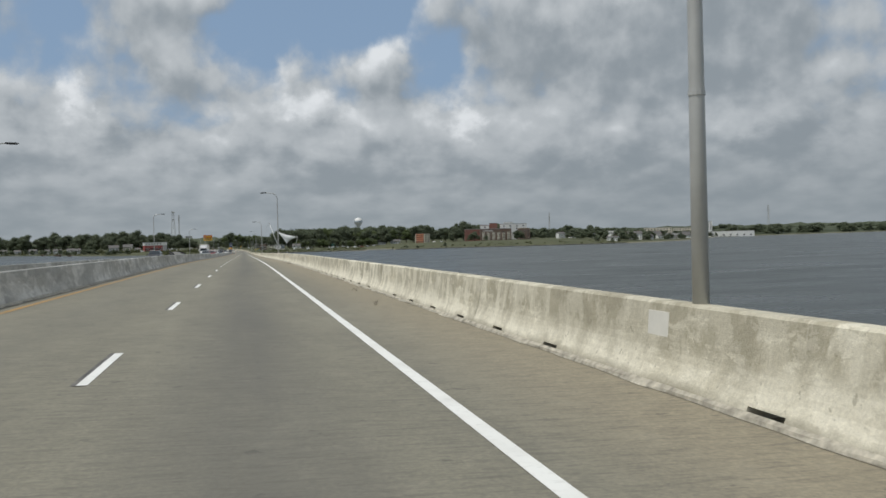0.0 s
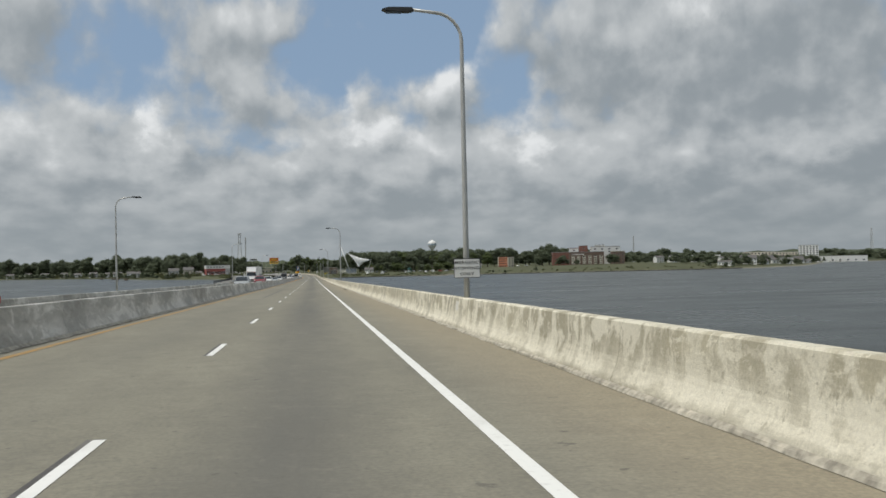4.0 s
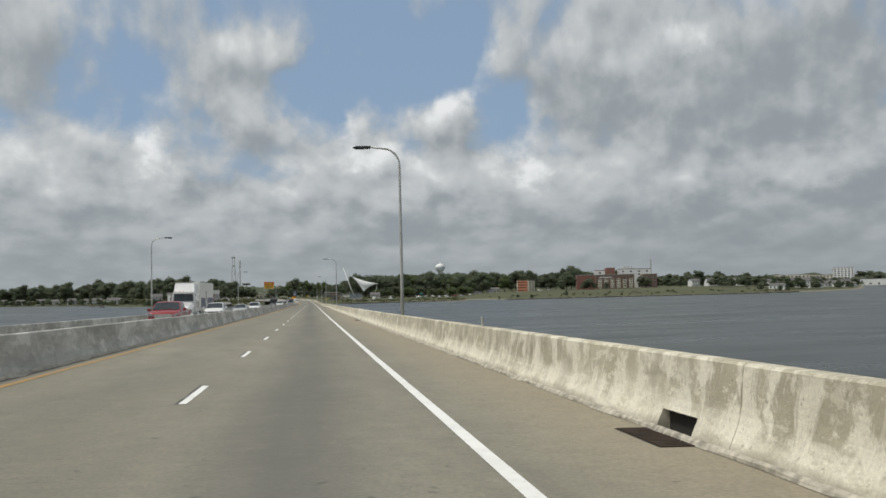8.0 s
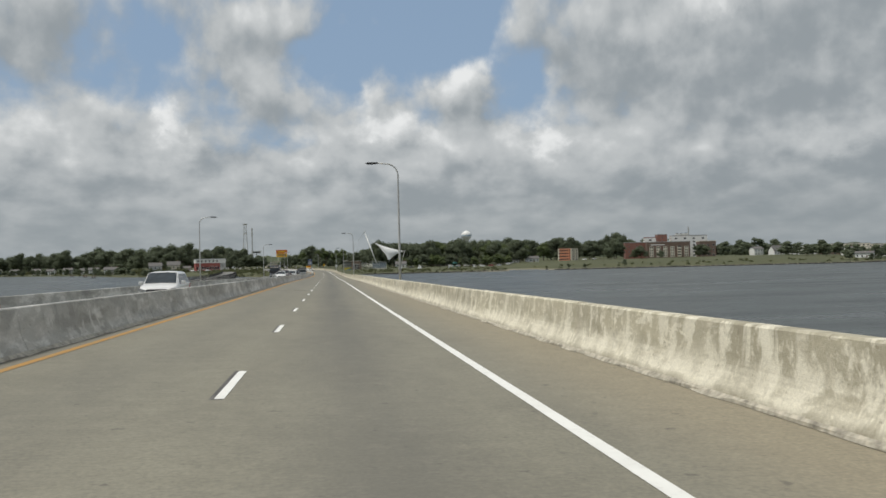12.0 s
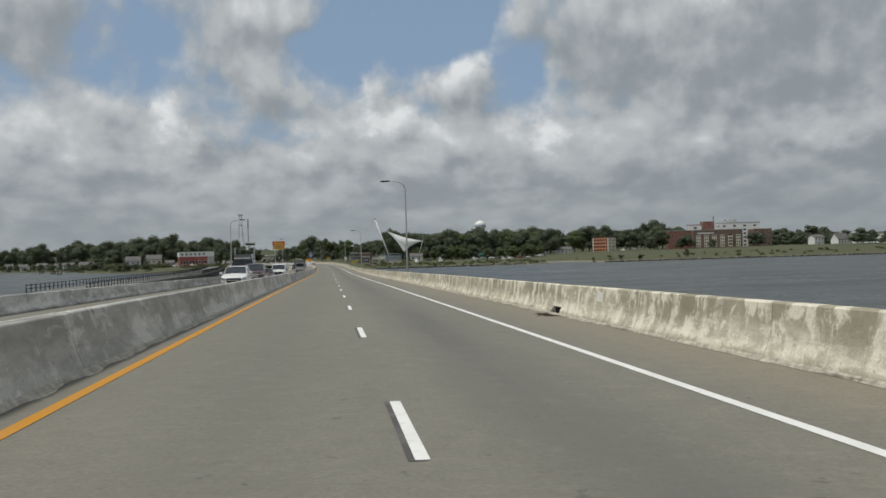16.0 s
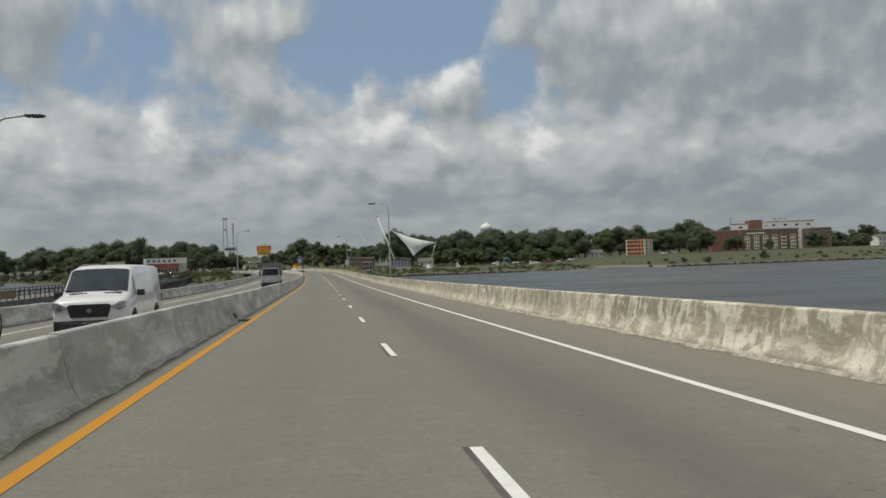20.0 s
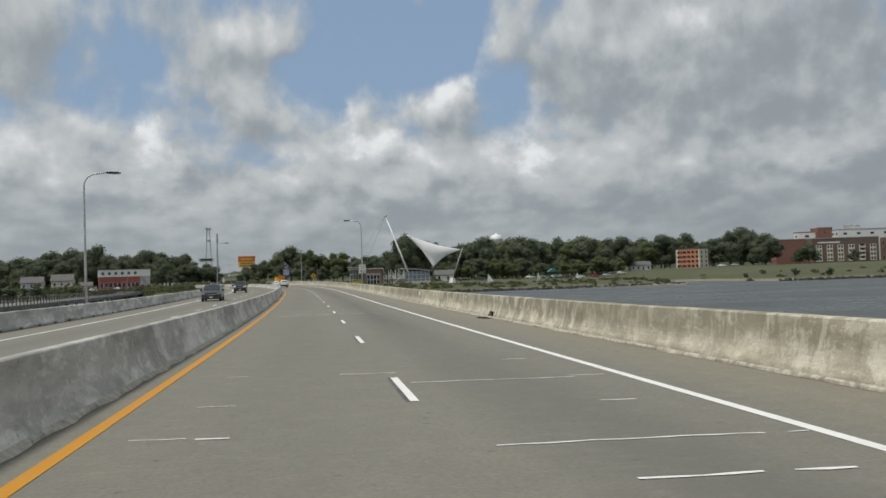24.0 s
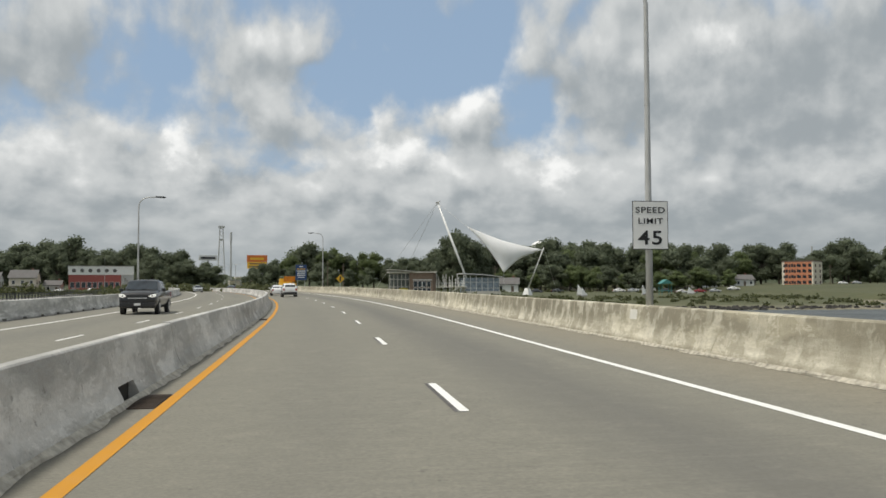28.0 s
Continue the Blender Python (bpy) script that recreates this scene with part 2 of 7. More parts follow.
def make_deck():
    m = Mat("deck_concrete", 0.85)
    uv = m.place((1, 1, 1), "uv")
    sep = m.node("ShaderNodeSeparateXYZ")
    m.link(uv, sep.inputs[0])
    o = sep.outputs[0]
    pos = m.place()
    big = m.noise(m.place((0.25, 0.04, 1), "uv"), 1.0, 5.0)
    span = m.noise(m.place((0.02, 0.012, 1), "uv"), 1.0, 2.0)
    blot = m.noise(m.place((0.9, 0.30, 1), "uv"), 1.0, 6.0, 0.62)
    fine = m.noise(pos, 20.0, 5.0, 0.72)
    col = m.mix(m.ramp(big, 0.32, 0.68), (0.236, 0.221, 0.163), (0.330, 0.309, 0.232))
    col = m.mix(m.ramp(span, 0.40, 0.60, 0.0, 0.5), col, (0.285, 0.270, 0.208))
    col = m.mix(m.ramp(blot, 0.42, 0.72, 0.0, 0.62), col, (0.195, 0.183, 0.142))
    # the later spans are a cooler, smoother grey
    later = m.ramp(sep.outputs[1], 300.0, 420.0)
    col = m.mix(m.math("MULTIPLY", later, 0.72), col, (0.212, 0.205, 0.168))
    # oil and tyre darkening down the middle of each lane, broken up along its length
    for mid, w, k in ((1.80, 1.32, 0.92), (-1.85, 1.2, 0.24), (-7.4, 1.2, 0.35), (-11.1, 1.2, 0.45)):
        d = m.math("DIVIDE", m.math("ABSOLUTE", m.math("SUBTRACT", o, mid)), w)
        band = m.ramp(d, 1.0, 0.15)
        patch = m.ramp(m.noise(m.place((0.4, 0.03, 1), "uv"), 1.3, 5.0), 0.3, 0.72, 0.35, 1.0)
        col = m.mix(m.math("MULTIPLY", m.math("MULTIPLY", band, patch), k), col, (0.122, 0.120, 0.108))
    # shoulders keep a sandier, dirtier tone
    sand = m.math("MULTIPLY", m.ramp(o, 4.0, 5.4, 0.0, 0.75), m.ramp(sep.outputs[1], 300.0, 440.0, 1.0, 0.40))
    col = m.mix(sand, col, (0.385, 0.330, 0.225))
    silt = m.math("MULTIPLY", m.ramp(m.math("ABSOLUTE", m.math("SUBTRACT", o, -4.62)), 0.85, 0.40), m.ramp(blot, 0.35, 0.6, 0.2, 0.8))
    col = m.mix(silt, col, (0.215, 0.195, 0.155))
    # transverse tining, scratches and fine grain
    rows = m.noise(m.place((0.30, 10.0, 1), "uv"), 1.0, 4.0, 0.6)
    worn = m.ramp(m.noise(m.place((0.30, 0.10, 1), "uv"), 1.0, 3.0), 0.40, 0.62)
    ravel = m.math("MULTIPLY", m.ramp(sep.outputs[1], 97.0, 95.0), m.ramp(m.noise(m.place((1.2, 7.0, 1), "uv"), 1.6, 6.0, 0.72), 0.50, 0.62))
    col = m.mix(m.math("MULTIPLY", ravel, 0.42), col, (0.10, 0.092, 0.075))
    col = m.mix(m.math("MULTIPLY", m.ramp(rows, 0.50, 0.68), m.math("MULTIPLY", worn, 0.15)), col, (0.10, 0.095, 0.082))
    col = m.mix(m.math("MULTIPLY", m.ramp(rows, 0.44, 0.30), m.math("MULTIPLY", worn, 0.12)), col, (0.34, 0.32, 0.27))
    col = m.mix(m.ramp(fine, 0.28, 0.70, 0.60, 0.0), col, (0.10, 0.095, 0.082))
    mott = m.noise(pos, 2.6, 6.0, 0.7)
    col = m.mix(m.ramp(mott, 0.46, 0.64, 0.0, 0.17), col, (0.12, 0.110, 0.088))
    col = m.mix(m.ramp(mott, 0.44, 0.30, 0.0, 0.15), col, (0.36, 0.33, 0.26))
    spots = m.noise(pos, 4.5, 3.0)
    col = m.mix(m.ramp(spots, 0.68, 0.74, 0.0, 0.55), col, (0.075, 0.07, 0.062))
    m.colour(col)
    return m.bump(m.math("ADD", fine, rows), 0.4, 0.012).m


def make_barrier(name, base, pale, streak, k_pale, k_dirt, k_smear, fresh, tallness=0.14, k_lime=0.75, late=0.50, along=0.62, gloom=0.45):
    m = Mat(name, 0.88)
    pos = m.place()
    warp = m.node("ShaderNodeTexNoise", Scale=0.7, Detail=3.0)
    m.link(m.place((1, 1, 1), "uv"), warp.inputs["Vector"])
    bend = m.node("ShaderNodeVectorMath")
    bend.operation = "MULTIPLY_ADD"
    m.link(warp.outputs["Color"], bend.inputs[0])
    bend.inputs[1].default_value = (0.9, 0.5, 0)
    m.link(m.place((1, 1, 1), "uv"), bend.inputs[2])

    def field(sx, sy, scale, detail, rough=0.6):
        mp = m.node("ShaderNodeMapping", Scale=(sx * along, sy, 1))
        m.link(bend.outputs[0], mp.inputs[0])
        return m.noise(mp.outputs[0], scale, detail, rough)

    tall = field(1.9, tallness, 1.5, 6.0, 0.60)
    long_ = field(0.07, 0.2, 1.0, 3.0)
    blot = field(0.55, 0.9, 1.0, 6.0, 0.62)
    low = field(0.9, 1.5, 1.5, 7.0, 0.68)
    wide = field(0.30, 0.55, 1.0, 5.0, 0.66)
    flake = field(2.2, 2.6, 1.6, 5.0, 0.70)
    sep = m.node("ShaderNodeSeparateXYZ")
    m.link(m.place((1, 1, 1), "uv"), sep.inputs[0])
    # the first, newer lengths are paler than the later ones
    first = m.mix(m.ramp(sep.outputs[0], 330.0, 480.0), fresh, base)
    first = m.mix(m.ramp(sep.outputs[0], 500.0, 680.0), first, [c * (0.55 + 0.45 * late) for c in base])
    col = m.mix(m.ramp(blot, 0.36, 0.62, 0.0, 0.8), first, (0.80, 0.79, 0.76), "MULTIPLY")
    col = m.mix(m.ramp(long_, 0.40, 0.62, 0.0, 0.55), col, (0.90, 0.90, 0.89), "MULTIPLY")
    # broad weathered patches with ragged rims
    col = m.mix(m.ramp(wide, 0.50, 0.58, 0.0, 0.55), col, [c * 1.42 for c in base])
    col = m.mix(m.ramp(wide, 0.44, 0.37, 0.0, gloom), col, (0.62, 0.61, 0.59), "MULTIPLY")
    # lime runs and scuffed paint: pale and ragged
    runs = m.math("MULTIPLY", m.ramp(tall, 0.535, 0.58), m.ramp(blot, 0.42, 0.52))
    runs = m.math("MULTIPLY", runs, m.ramp(long_, 0.36, 0.56, 0.25, 1.0))
    aged = m.ramp(sep.outputs[0], 470.0, 640.0, 1.0, late)
    runs = m.math("MULTIPLY", runs, aged)
    col = m.mix(m.math("MULTIPLY", runs, k_pale), col, pale)
    scuff = m.math("MULTIPLY", m.ramp(low, 0.51, 0.56), m.ramp(sep.outputs[1], 0.75, 0.15))
    scuff = m.math("MULTIPLY", m.math("MULTIPLY", scuff, aged), m.ramp(long_, 0.36, 0.56, 0.35, 1.0))
    col = m.mix(m.math("MULTIPLY", scuff, k_pale), col, pale)
    # a limy, flaking lower face
    lime = m.ramp(m.math("ADD", sep.outputs[1], m.math("MULTIPLY", m.math("SUBTRACT", blot, 0.5), 1.6)), 0.62, 0.30)
    lime = m.math("MULTIPLY", lime, m.ramp(sep.outputs[0], 330.0, 480.0, k_lime, k_lime * 0.30))
    col = m.mix(m.math("MULTIPLY", lime, m.ramp(flake, 0.35, 0.60, 0.45, 1.0)), col, pale)
    bits = m.math("MULTIPLY", m.math("MULTIPLY", m.ramp(flake, 0.545, 0.58), aged), m.ramp(wide, 0.44, 0.54))
    col = m.mix(m.math("MULTIPLY", bits, k_pale * 0.8), col, pale)
    dirt = m.math("MULTIPLY", m.ramp(field(1.3, tallness * 1.5, 1.3, 6.0), 0.50, 0.68), m.ramp(blot, 0.62, 0.42))
    col = m.mix(m.math("MULTIPLY", dirt, k_dirt), col, streak)
    # flaked limewash in crisp ragged patches, thickest over the first spans
    coat = field(1.9, 0.75, 1.4, 7.0, 0.66)
    heavy = m.math("ADD", m.math("MULTIPLY", m.ramp(sep.outputs[0], 262.0, 284.0), m.ramp(sep.outputs[0], 318.0, 296.0)), m.ramp(sep.outputs[0], 175.0, 95.0, 0.0, 0.45))
    thick = m.math("ADD", coat, m.math("MULTIPLY", heavy, 0.075))
    flaked = m.math("MULTIPLY", m.ramp(thick, 0.51, 0.575), m.ramp(long_, 0.40, 0.56, 0.35, 1.0))
    flaked = m.math("MULTIPLY", flaked, m.math("MULTIPLY", aged, k_lime * 1.25))
    col = m.mix(flaked, col, [c * 0.97 for c in pale])
    worn_off = m.math("MULTIPLY", m.ramp(coat, 0.45, 0.37), k_lime * 0.25)
    col = m.mix(worn_off, col, [c * 0.62 for c in base])
    # tyre rubber and scrapes smeared along the face
    smear = field(0.75, 1.1, 1.0, 5.0, 0.60)
    col = m.mix(m.ramp(smear, 0.515, 0.575, 0.0, 0.55 * k_smear), col, [c * 0.50 for c in base])
    col = m.mix(m.ramp(smear, 0.445, 0.40, 0.0, 0.60 * k_smear), col, pale)
    # grime splashed along the foot
    foot = m.math("MULTIPLY", m.ramp(m.math("ADD", sep.outputs[1], m.math("MULTIPLY", low, 0.35)), 0.36, 0.20), 0.75)
    col = m.mix(foot, col, streak)
    fine = m.noise(pos, 26.0, 5.0, 0.7)
    pit = m.noise(pos, 9.0, 3.0, 0.6)
    col = m.mix(m.ramp(fine, 0.3, 0.72, 0.28, 0.0), col, (0.12, 0.11, 0.09))
    col = m.mix(m.ramp(pit, 0.64, 0.70, 0.0, 0.5), col, streak)
    m.colour(col)
    return m.bump(m.math("ADD", fine, low), 0.5, 0.014).m


def make_paint(name, colour, worn=0.35, old=False):
    m = Mat(name, 0.7)
    pos = m.place()
    wear = m.noise(pos, 9.0, 6.0, 0.7)
    broad = m.noise(pos, 1.4, 3.0)
    col = m.mix(m.ramp(wear, 0.55, 0.72, 0.0, worn), colour, (0.24, 0.22, 0.19))
    col = m.mix(m.ramp(broad, 0.45, 0.75, 0.0, worn * 0.7), col, (0.35, 0.33, 0.29))
    if old:
        along = m.node("ShaderNodeSeparateXYZ")
        m.link(pos, along.inputs[0])
        rubbed = m.math("MULTIPLY", m.ramp(along.outputs[1], 390.0, 290.0), m.ramp(m.noise(pos, 3.0, 5.0, 0.7), 0.32, 0.60, 0.35, 0.85))
        col = m.mix(rubbed, col, (0.26, 0.215, 0.125))
    return m.colour(col).bump(wear, 0.2, 0.005).m


def make_water():
    m = Mat("river_water", 0.16)
    wave = m.noise(m.place((0.5, 1.3, 1)), 1.0, 5.0, 0.6)
    swell = m.noise(m.place((0.02, 0.06, 1)), 1.0, 4.0)
    streak = m.noise(m.place((0.004, 0.02, 1)), 1.0, 3.0)
    col = m.mix(m.ramp(streak, 0.35, 0.65), (0.030, 0.036, 0.032), (0.046, 0.053, 0.049))
    m.colour(col)
    m.link(m.ramp(swell, 0.3, 0.7, 0.24, 0.38), m.b.inputs["Roughness"])
    m.b.inputs["Specular IOR Level"].default_value = 0.30
    return m.bump(m.math("ADD", wave, m.math("MULTIPLY", swell, 2.0)), 0.7, 0.30).m


def make_ground():
    m = Mat("shore_ground", 0.95)
    pos = m.place()
    n1, n2, n3 = m.noise(pos, 0.03, 5.0), m.noise(pos, 0.35, 5.0, 0.65), m.noise(pos, 3.0, 4.0)
    col = m.mix(m.ramp(n1, 0.35, 0.65), (0.054, 0.062, 0.026), (0.090, 0.091, 0.041))
    col = m.mix(m.ramp(n2, 0.40, 0.70), col, (0.062, 0.074, 0.030))
    col = m.mix(m.ramp(n3, 0.45, 0.75, 0.0, 0.5), col, (0.105, 0.101, 0.050))
    # bare sand at the water's edge
    sep = m.node("ShaderNodeSeparateXYZ")
    m.link(pos, sep.inputs[0])
    sand = m.ramp(m.math("ADD", sep.outputs[2], m.math("MULTIPLY", n2, 0.9)), 1.45, 0.85)
    sand = m.math("MULTIPLY", sand, m.ramp(sep.outputs[0], 40.0, 120.0, 0.15, 1.0))
    col = m.mix(sand, col, (0.215, 0.195, 0.145))
    m.colour(col)
    return m.bump(n2, 0.6, 0.4).m


def make_leaves(name, dark, light):
    m = Mat(name, 0.8)
    r = m.node("ShaderNodeNewGeometry").outputs["Random Per Island"]
    who = m.node("ShaderNodeObjectInfo").outputs["Random"]
    n = m.noise(m.place((1, 1, 1), "obj"), 0.35, 3.0)
    col = m.mix(m.ramp(m.math("ADD", m.math("MULTIPLY", r, 0.6), m.math("MULTIPLY", n, 0.6)), 0.25, 0.85), dark, light)
    col = m.mix(m.math("MULTIPLY", who, 0.35), col, [c * 0.75 for c in dark])
    m.colour(col)
    thin = m.node("ShaderNodeBsdfTranslucent")
    m.link(col, thin.inputs[0])
    both = m.node("ShaderNodeMixShader", Fac=0.5)
    m.link(m.b.outputs[0], both.inputs[1])
    m.link(thin.outputs[0], both.inputs[2])
    m.link(both.outputs[0], m.t.nodes["Material Output"].inputs[0])
    return m.m


def make_brick(name, a, b, mortar):
    m = Mat(name, 0.9)
    t = m.node("ShaderNodeTexBrick", Scale=1.0)
    t.inputs["Color1"].default_value, t.inputs["Color2"].default_value, t.inputs["Mortar"].default_value = (*a, 1), (*b, 1), (*mortar, 1)
    t.inputs["Brick Width"].default_value, t.inputs["Row Height"].default_value, t.inputs["Mortar Size"].default_value = 0.42, 0.16, 0.018
    tc = m.node("ShaderNodeTexCoord")
    s = m.node("ShaderNodeSeparateXYZ")
    m.link(tc.outputs["Object"], s.inputs[0])
    c = m.node("ShaderNodeCombineXYZ")
    m.link(m.math("ADD", s.outputs[0], s.outputs[1]), c.inputs[0])
    m.link(s.outputs[2], c.inputs[1])
    m.link(c.outputs[0], t.inputs["Vector"])
    n = m.noise(tc.outputs["Object"], 0.6, 5.0)
    return m.colour(m.mix(m.ramp(n, 0.4, 0.75, 0.0, 0.35), t.outputs["Color"], [x * 0.6 for x in a])).m


def make_glass(name, tint=(0.02, 0.025, 0.03), rough=0.06):
    m = Mat(name, rough)
    m.colour(m.mix(m.ramp(m.noise(m.place(space="obj"), 1.5), 0.3, 0.7), tint, [c * 2.2 for c in tint]))
    m.b.inputs["Specular IOR Level"].default_value = 0.7
    return m.m


DECK = make_deck()
BARRIER = make_barrier("barrier_concrete", (0.43, 0.392, 0.285), (0.92, 0.87, 0.71), (0.235, 0.21, 0.145), 0.80, 0.5, 0.0, (0.54, 0.497, 0.376))
MEDIAN = make_barrier("median_concrete", (0.53, 0.525, 0.50), (0.86, 0.85, 0.81), (0.16, 0.152, 0.138), 0.55, 0.25, 0.85, (0.53, 0.525, 0.50), 0.9, 0.0, 1.0, 0.42, 0.75)
WHITE = make_paint("road_white", (0.80, 0.80, 0.76), 0.30)
YELLOW = make_paint("road_yellow", (0.54, 0.240, 0.004), 0.15, True)
BLACKLINE = make_paint("old_black_line", (0.075, 0.07, 0.065), 0.5)
WATER = make_water()
GROUND = make_ground()
LEAF = make_leaves("leaves", (0.118, 0.142, 0.092), (0.176, 0.206, 0.124))
LEAF2 = make_leaves("pale_leaves", (0.125, 0.160, 0.070), (0.195, 0.240, 0.100))
BUSH = make_leaves("bush_leaves", (0.085, 0.098, 0.045), (0.155, 0.165, 0.076))
BARK = plain("bark", (0.09, 0.075, 0.06), 0.95, vary=0.3)
STEEL = plain("galvanised_steel", (0.50, 0.50, 0.475), 0.5, 0.30, 0.15, 1.5)
DARKSTEEL = plain("dark_steel", (0.05, 0.05, 0.05), 0.6, 0.4)
RUBBER = plain("rubber", (0.02, 0.02, 0.02), 0.85)
# near-black colour that stands for the shade inside the drains
SHADOWHOLE = plain("recess_shade", (0.03, 0.027, 0.022), 0.95)
RUST = plain("rusty_plate", (0.055, 0.038, 0.026), 0.85, vary=0.35)


def make_sailcloth():
    m = Mat("white_sailcloth", 0.6)
    col = m.mix(m.ramp(m.noise(m.place(space="obj"), 0.4), 0.3, 0.7), (0.90, 0.90, 0.89), (0.96, 0.96, 0.95))
    m.colour(col)
    thin = m.node("ShaderNodeBsdfTranslucent")
    m.link(col, thin.inputs[0])
    both = m.node("ShaderNodeMixShader", Fac=0.35)
    m.link(m.b.outputs[0], both.inputs[1])
    m.link(thin.outputs[0], both.inputs[2])
    m.link(both.outputs[0], m.t.nodes["Material Output"].inputs[0])
    return m.m


SAILCLOTH = make_sailcloth()
WHITEPAINT = plain("white_paint", (0.78, 0.78, 0.75), 0.5, vary=0.06)
CREAM = plain("cream_render", (0.66, 0.61, 0.50), 0.85, vary=0.1, scale=0.8)
SIDING = plain("pale_siding", (0.52, 0.53, 0.52), 0.7, vary=0.1)
GREYROOF = plain("grey_shingle", (0.13, 0.125, 0.12), 0.9, vary=0.25, scale=2.0)
REDPAINT = plain("faded_red_boards", (0.36, 0.10, 0.085), 0.75, vary=0.15)
ORANGEBRICK = make_brick("orange_brick", (0.62, 0.23, 0.115), (0.54, 0.19, 0.095), (0.42, 0.25, 0.16))
REDBRICK = make_brick("dark_red_brick", (0.29, 0.125, 0.095), (0.24, 0.10, 0.078), (0.24, 0.17, 0.14))
BROWNBRICK = make_brick("brown_brick", (0.17, 0.115, 0.09), (0.14, 0.09, 0.07), (0.2, 0.16, 0.13))
CONCRETE = plain("plain_concrete", (0.36, 0.35, 0.33), 0.9, vary=0.2, scale=0.7)
GLASS = make_glass("dark_glass")
ROCK = plain("riprap_stone", (0.06, 0.057, 0.05), 0.95, vary=0.4, scale=1.2)
BOARD = plain("weathered_boards", (0.17, 0.13, 0.10), 0.9, vary=0.3)

# ---- builders ----
def mesh_of(name, verts, faces, mat, uvs=None, smooth=False):
    me = bpy.data.meshes.new(name)
    me.from_pydata([tuple(v) for v in verts], [], faces)
    if uvs is not None:
        layer = me.uv_layers.new(name="UVMap")
        flat_uv = [c for loop in me.loops for c in uvs[loop.vertex_index]]
        layer.data.foreach_set("uv", flat_uv)
    if smooth:
        me.polygons.foreach_set("use_smooth", [True] * len(me.polygons))
    me.materials.append(mat)
    return me


def thing(name, where=(0, 0, 0), turn=0.0, label="", category="", group="", kind=""):
    """An Empty that carries the parts of one thing."""
    ob = new(name)
    ob.empty_display_size = 0.2
    ob.matrix_world = pose(*where, 0, 0, turn)
    return tagged(ob, label, category, group, kind)


def part(name, bm, mat, parent, label="", smooth=False):
    """Links a bmesh, or a ready mesh, as one part in its parent's own space."""
    if isinstance(bm, bpy.types.Mesh):
        me = bm
    else:
        me = bpy.data.meshes.new(name)
        if smooth:
            for f in bm.faces:
                f.smooth = True
        bm.to_mesh(me)
        bm.free()
        me.materials.append(mat)
    ob = new(name, me)
    ob.parent = parent
    if label:
        ob["label"] = label
    return ob


def box(x0, x1, y0, y1, z0, z1, bevel=0.0):
    bm = bmesh.new()
    bmesh.ops.create_cube(bm, size=1.0)
    for v in bm.verts:
        v.co = Vector(((x0 + x1) / 2 + v.co.x * (x1 - x0), (y0 + y1) / 2 + v.co.y * (y1 - y0), (z0 + z1) / 2 + v.co.z * (z1 - z0)))
    if bevel:
        bmesh.ops.bevel(bm, geom=bm.edges[:], offset=bevel, segments=2, affect="EDGES", profile=0.6)
    return bm


def join(*bms):
    out = bmesh.new()
    for b in bms:
        me = bpy.data.meshes.new("t")
        b.to_mesh(me)
        b.free()
        out.from_mesh(me)
        bpy.data.meshes.remove(me)
    return out


def tube(points, radii, sides=10):
    """A swept round bar along points."""
    bm, rings = bmesh.new(), []
    pts = [Vector(p) for p in points]
    for i, p in enumerate(pts):
        d = (pts[min(i + 1, len(pts) - 1)] - pts[max(i - 1, 0)]).normalized()
        side = d.cross(Vector((0, 1, 0)))
        if side.length < 0.05:
            side = d.cross(Vector((1, 0, 0)))
        side.normalize()
        other = d.cross(side)
        r = radii[i] if isinstance(radii, (list, tuple)) else radii
        rings.append([bm.verts.new(p + (side * math.cos(a) + other * math.sin(a)) * r) for a in (2 * math.pi * k / sides for k in range(sides))])
    for a, b in zip(rings, rings[1:]):
        for k in range(sides):
            bm.faces.new((a[k], a[(k + 1) % sides], b[(k + 1) % sides], b[k]))
    bm.faces.new(rings[0][::-1])
    bm.faces.new(rings[-1])
    return bm


def prism(outline, y0, y1):
    """An outline in x and z, drawn out along y."""
    bm = bmesh.new()
    a = [bm.verts.new((x, y0, z)) for x, z in outline]
    b = [bm.verts.new((x, y1, z)) for x, z in outline]
    n = len(outline)
    for i in range(n):
        bm.faces.new((a[i], a[(i + 1) % n], b[(i + 1) % n], b[i]))
    bm.faces.new(a[::-1])
    bm.faces.new(b)
    bmesh.ops.recalc_face_normals(bm, faces=bm.faces)
    return bm


# ---- water and land ----
SHORE = [(-2600, 3600), (-1500, 2600), (-700, 1900), (-471, 1508), (-300, 1330), (-232, 1225), (-180, 1085), (-150, 1040), (-110, 990), (-60, 935), (-20, 902), (25, 884), (118, 878), (124, 886), (128, 938), (150, 940), (153, 884), (160, 880), (230, 888), (300, 876), (374, 880), (450, 925), (530, 996), (640, 1150), (800, 1392), (1000, 1500), (1500, 1750), (2600, 1900)]
SHX, SHY = [p[0] for p in SHORE], [p[1] for p in SHORE]


def land(x, y):
    """Height of the ground: beach, bank and a gently rising town."""
    d = y - float(np.interp(x, SHX, SHY))
    if d < 0:
        return max(-2.5, d * 0.35)
    bank = float(np.interp(x, [-700, -150, -60, 20, 70, 130, 200, 420, 700], [2.6, 3.6, 4.2, 4.0, 2.8, 2.6, 5.0, 6.2, 3.0]))
    rough = noise.noise((x * 0.03, y * 0.03, 0)) * 0.35
    return float(np.interp(d, [0, 3, 10, 45, 130, 900], [0.0, 0.55, 0.9, bank * 0.62, bank, bank + 2.0])) + (rough if d > 8 else 0)


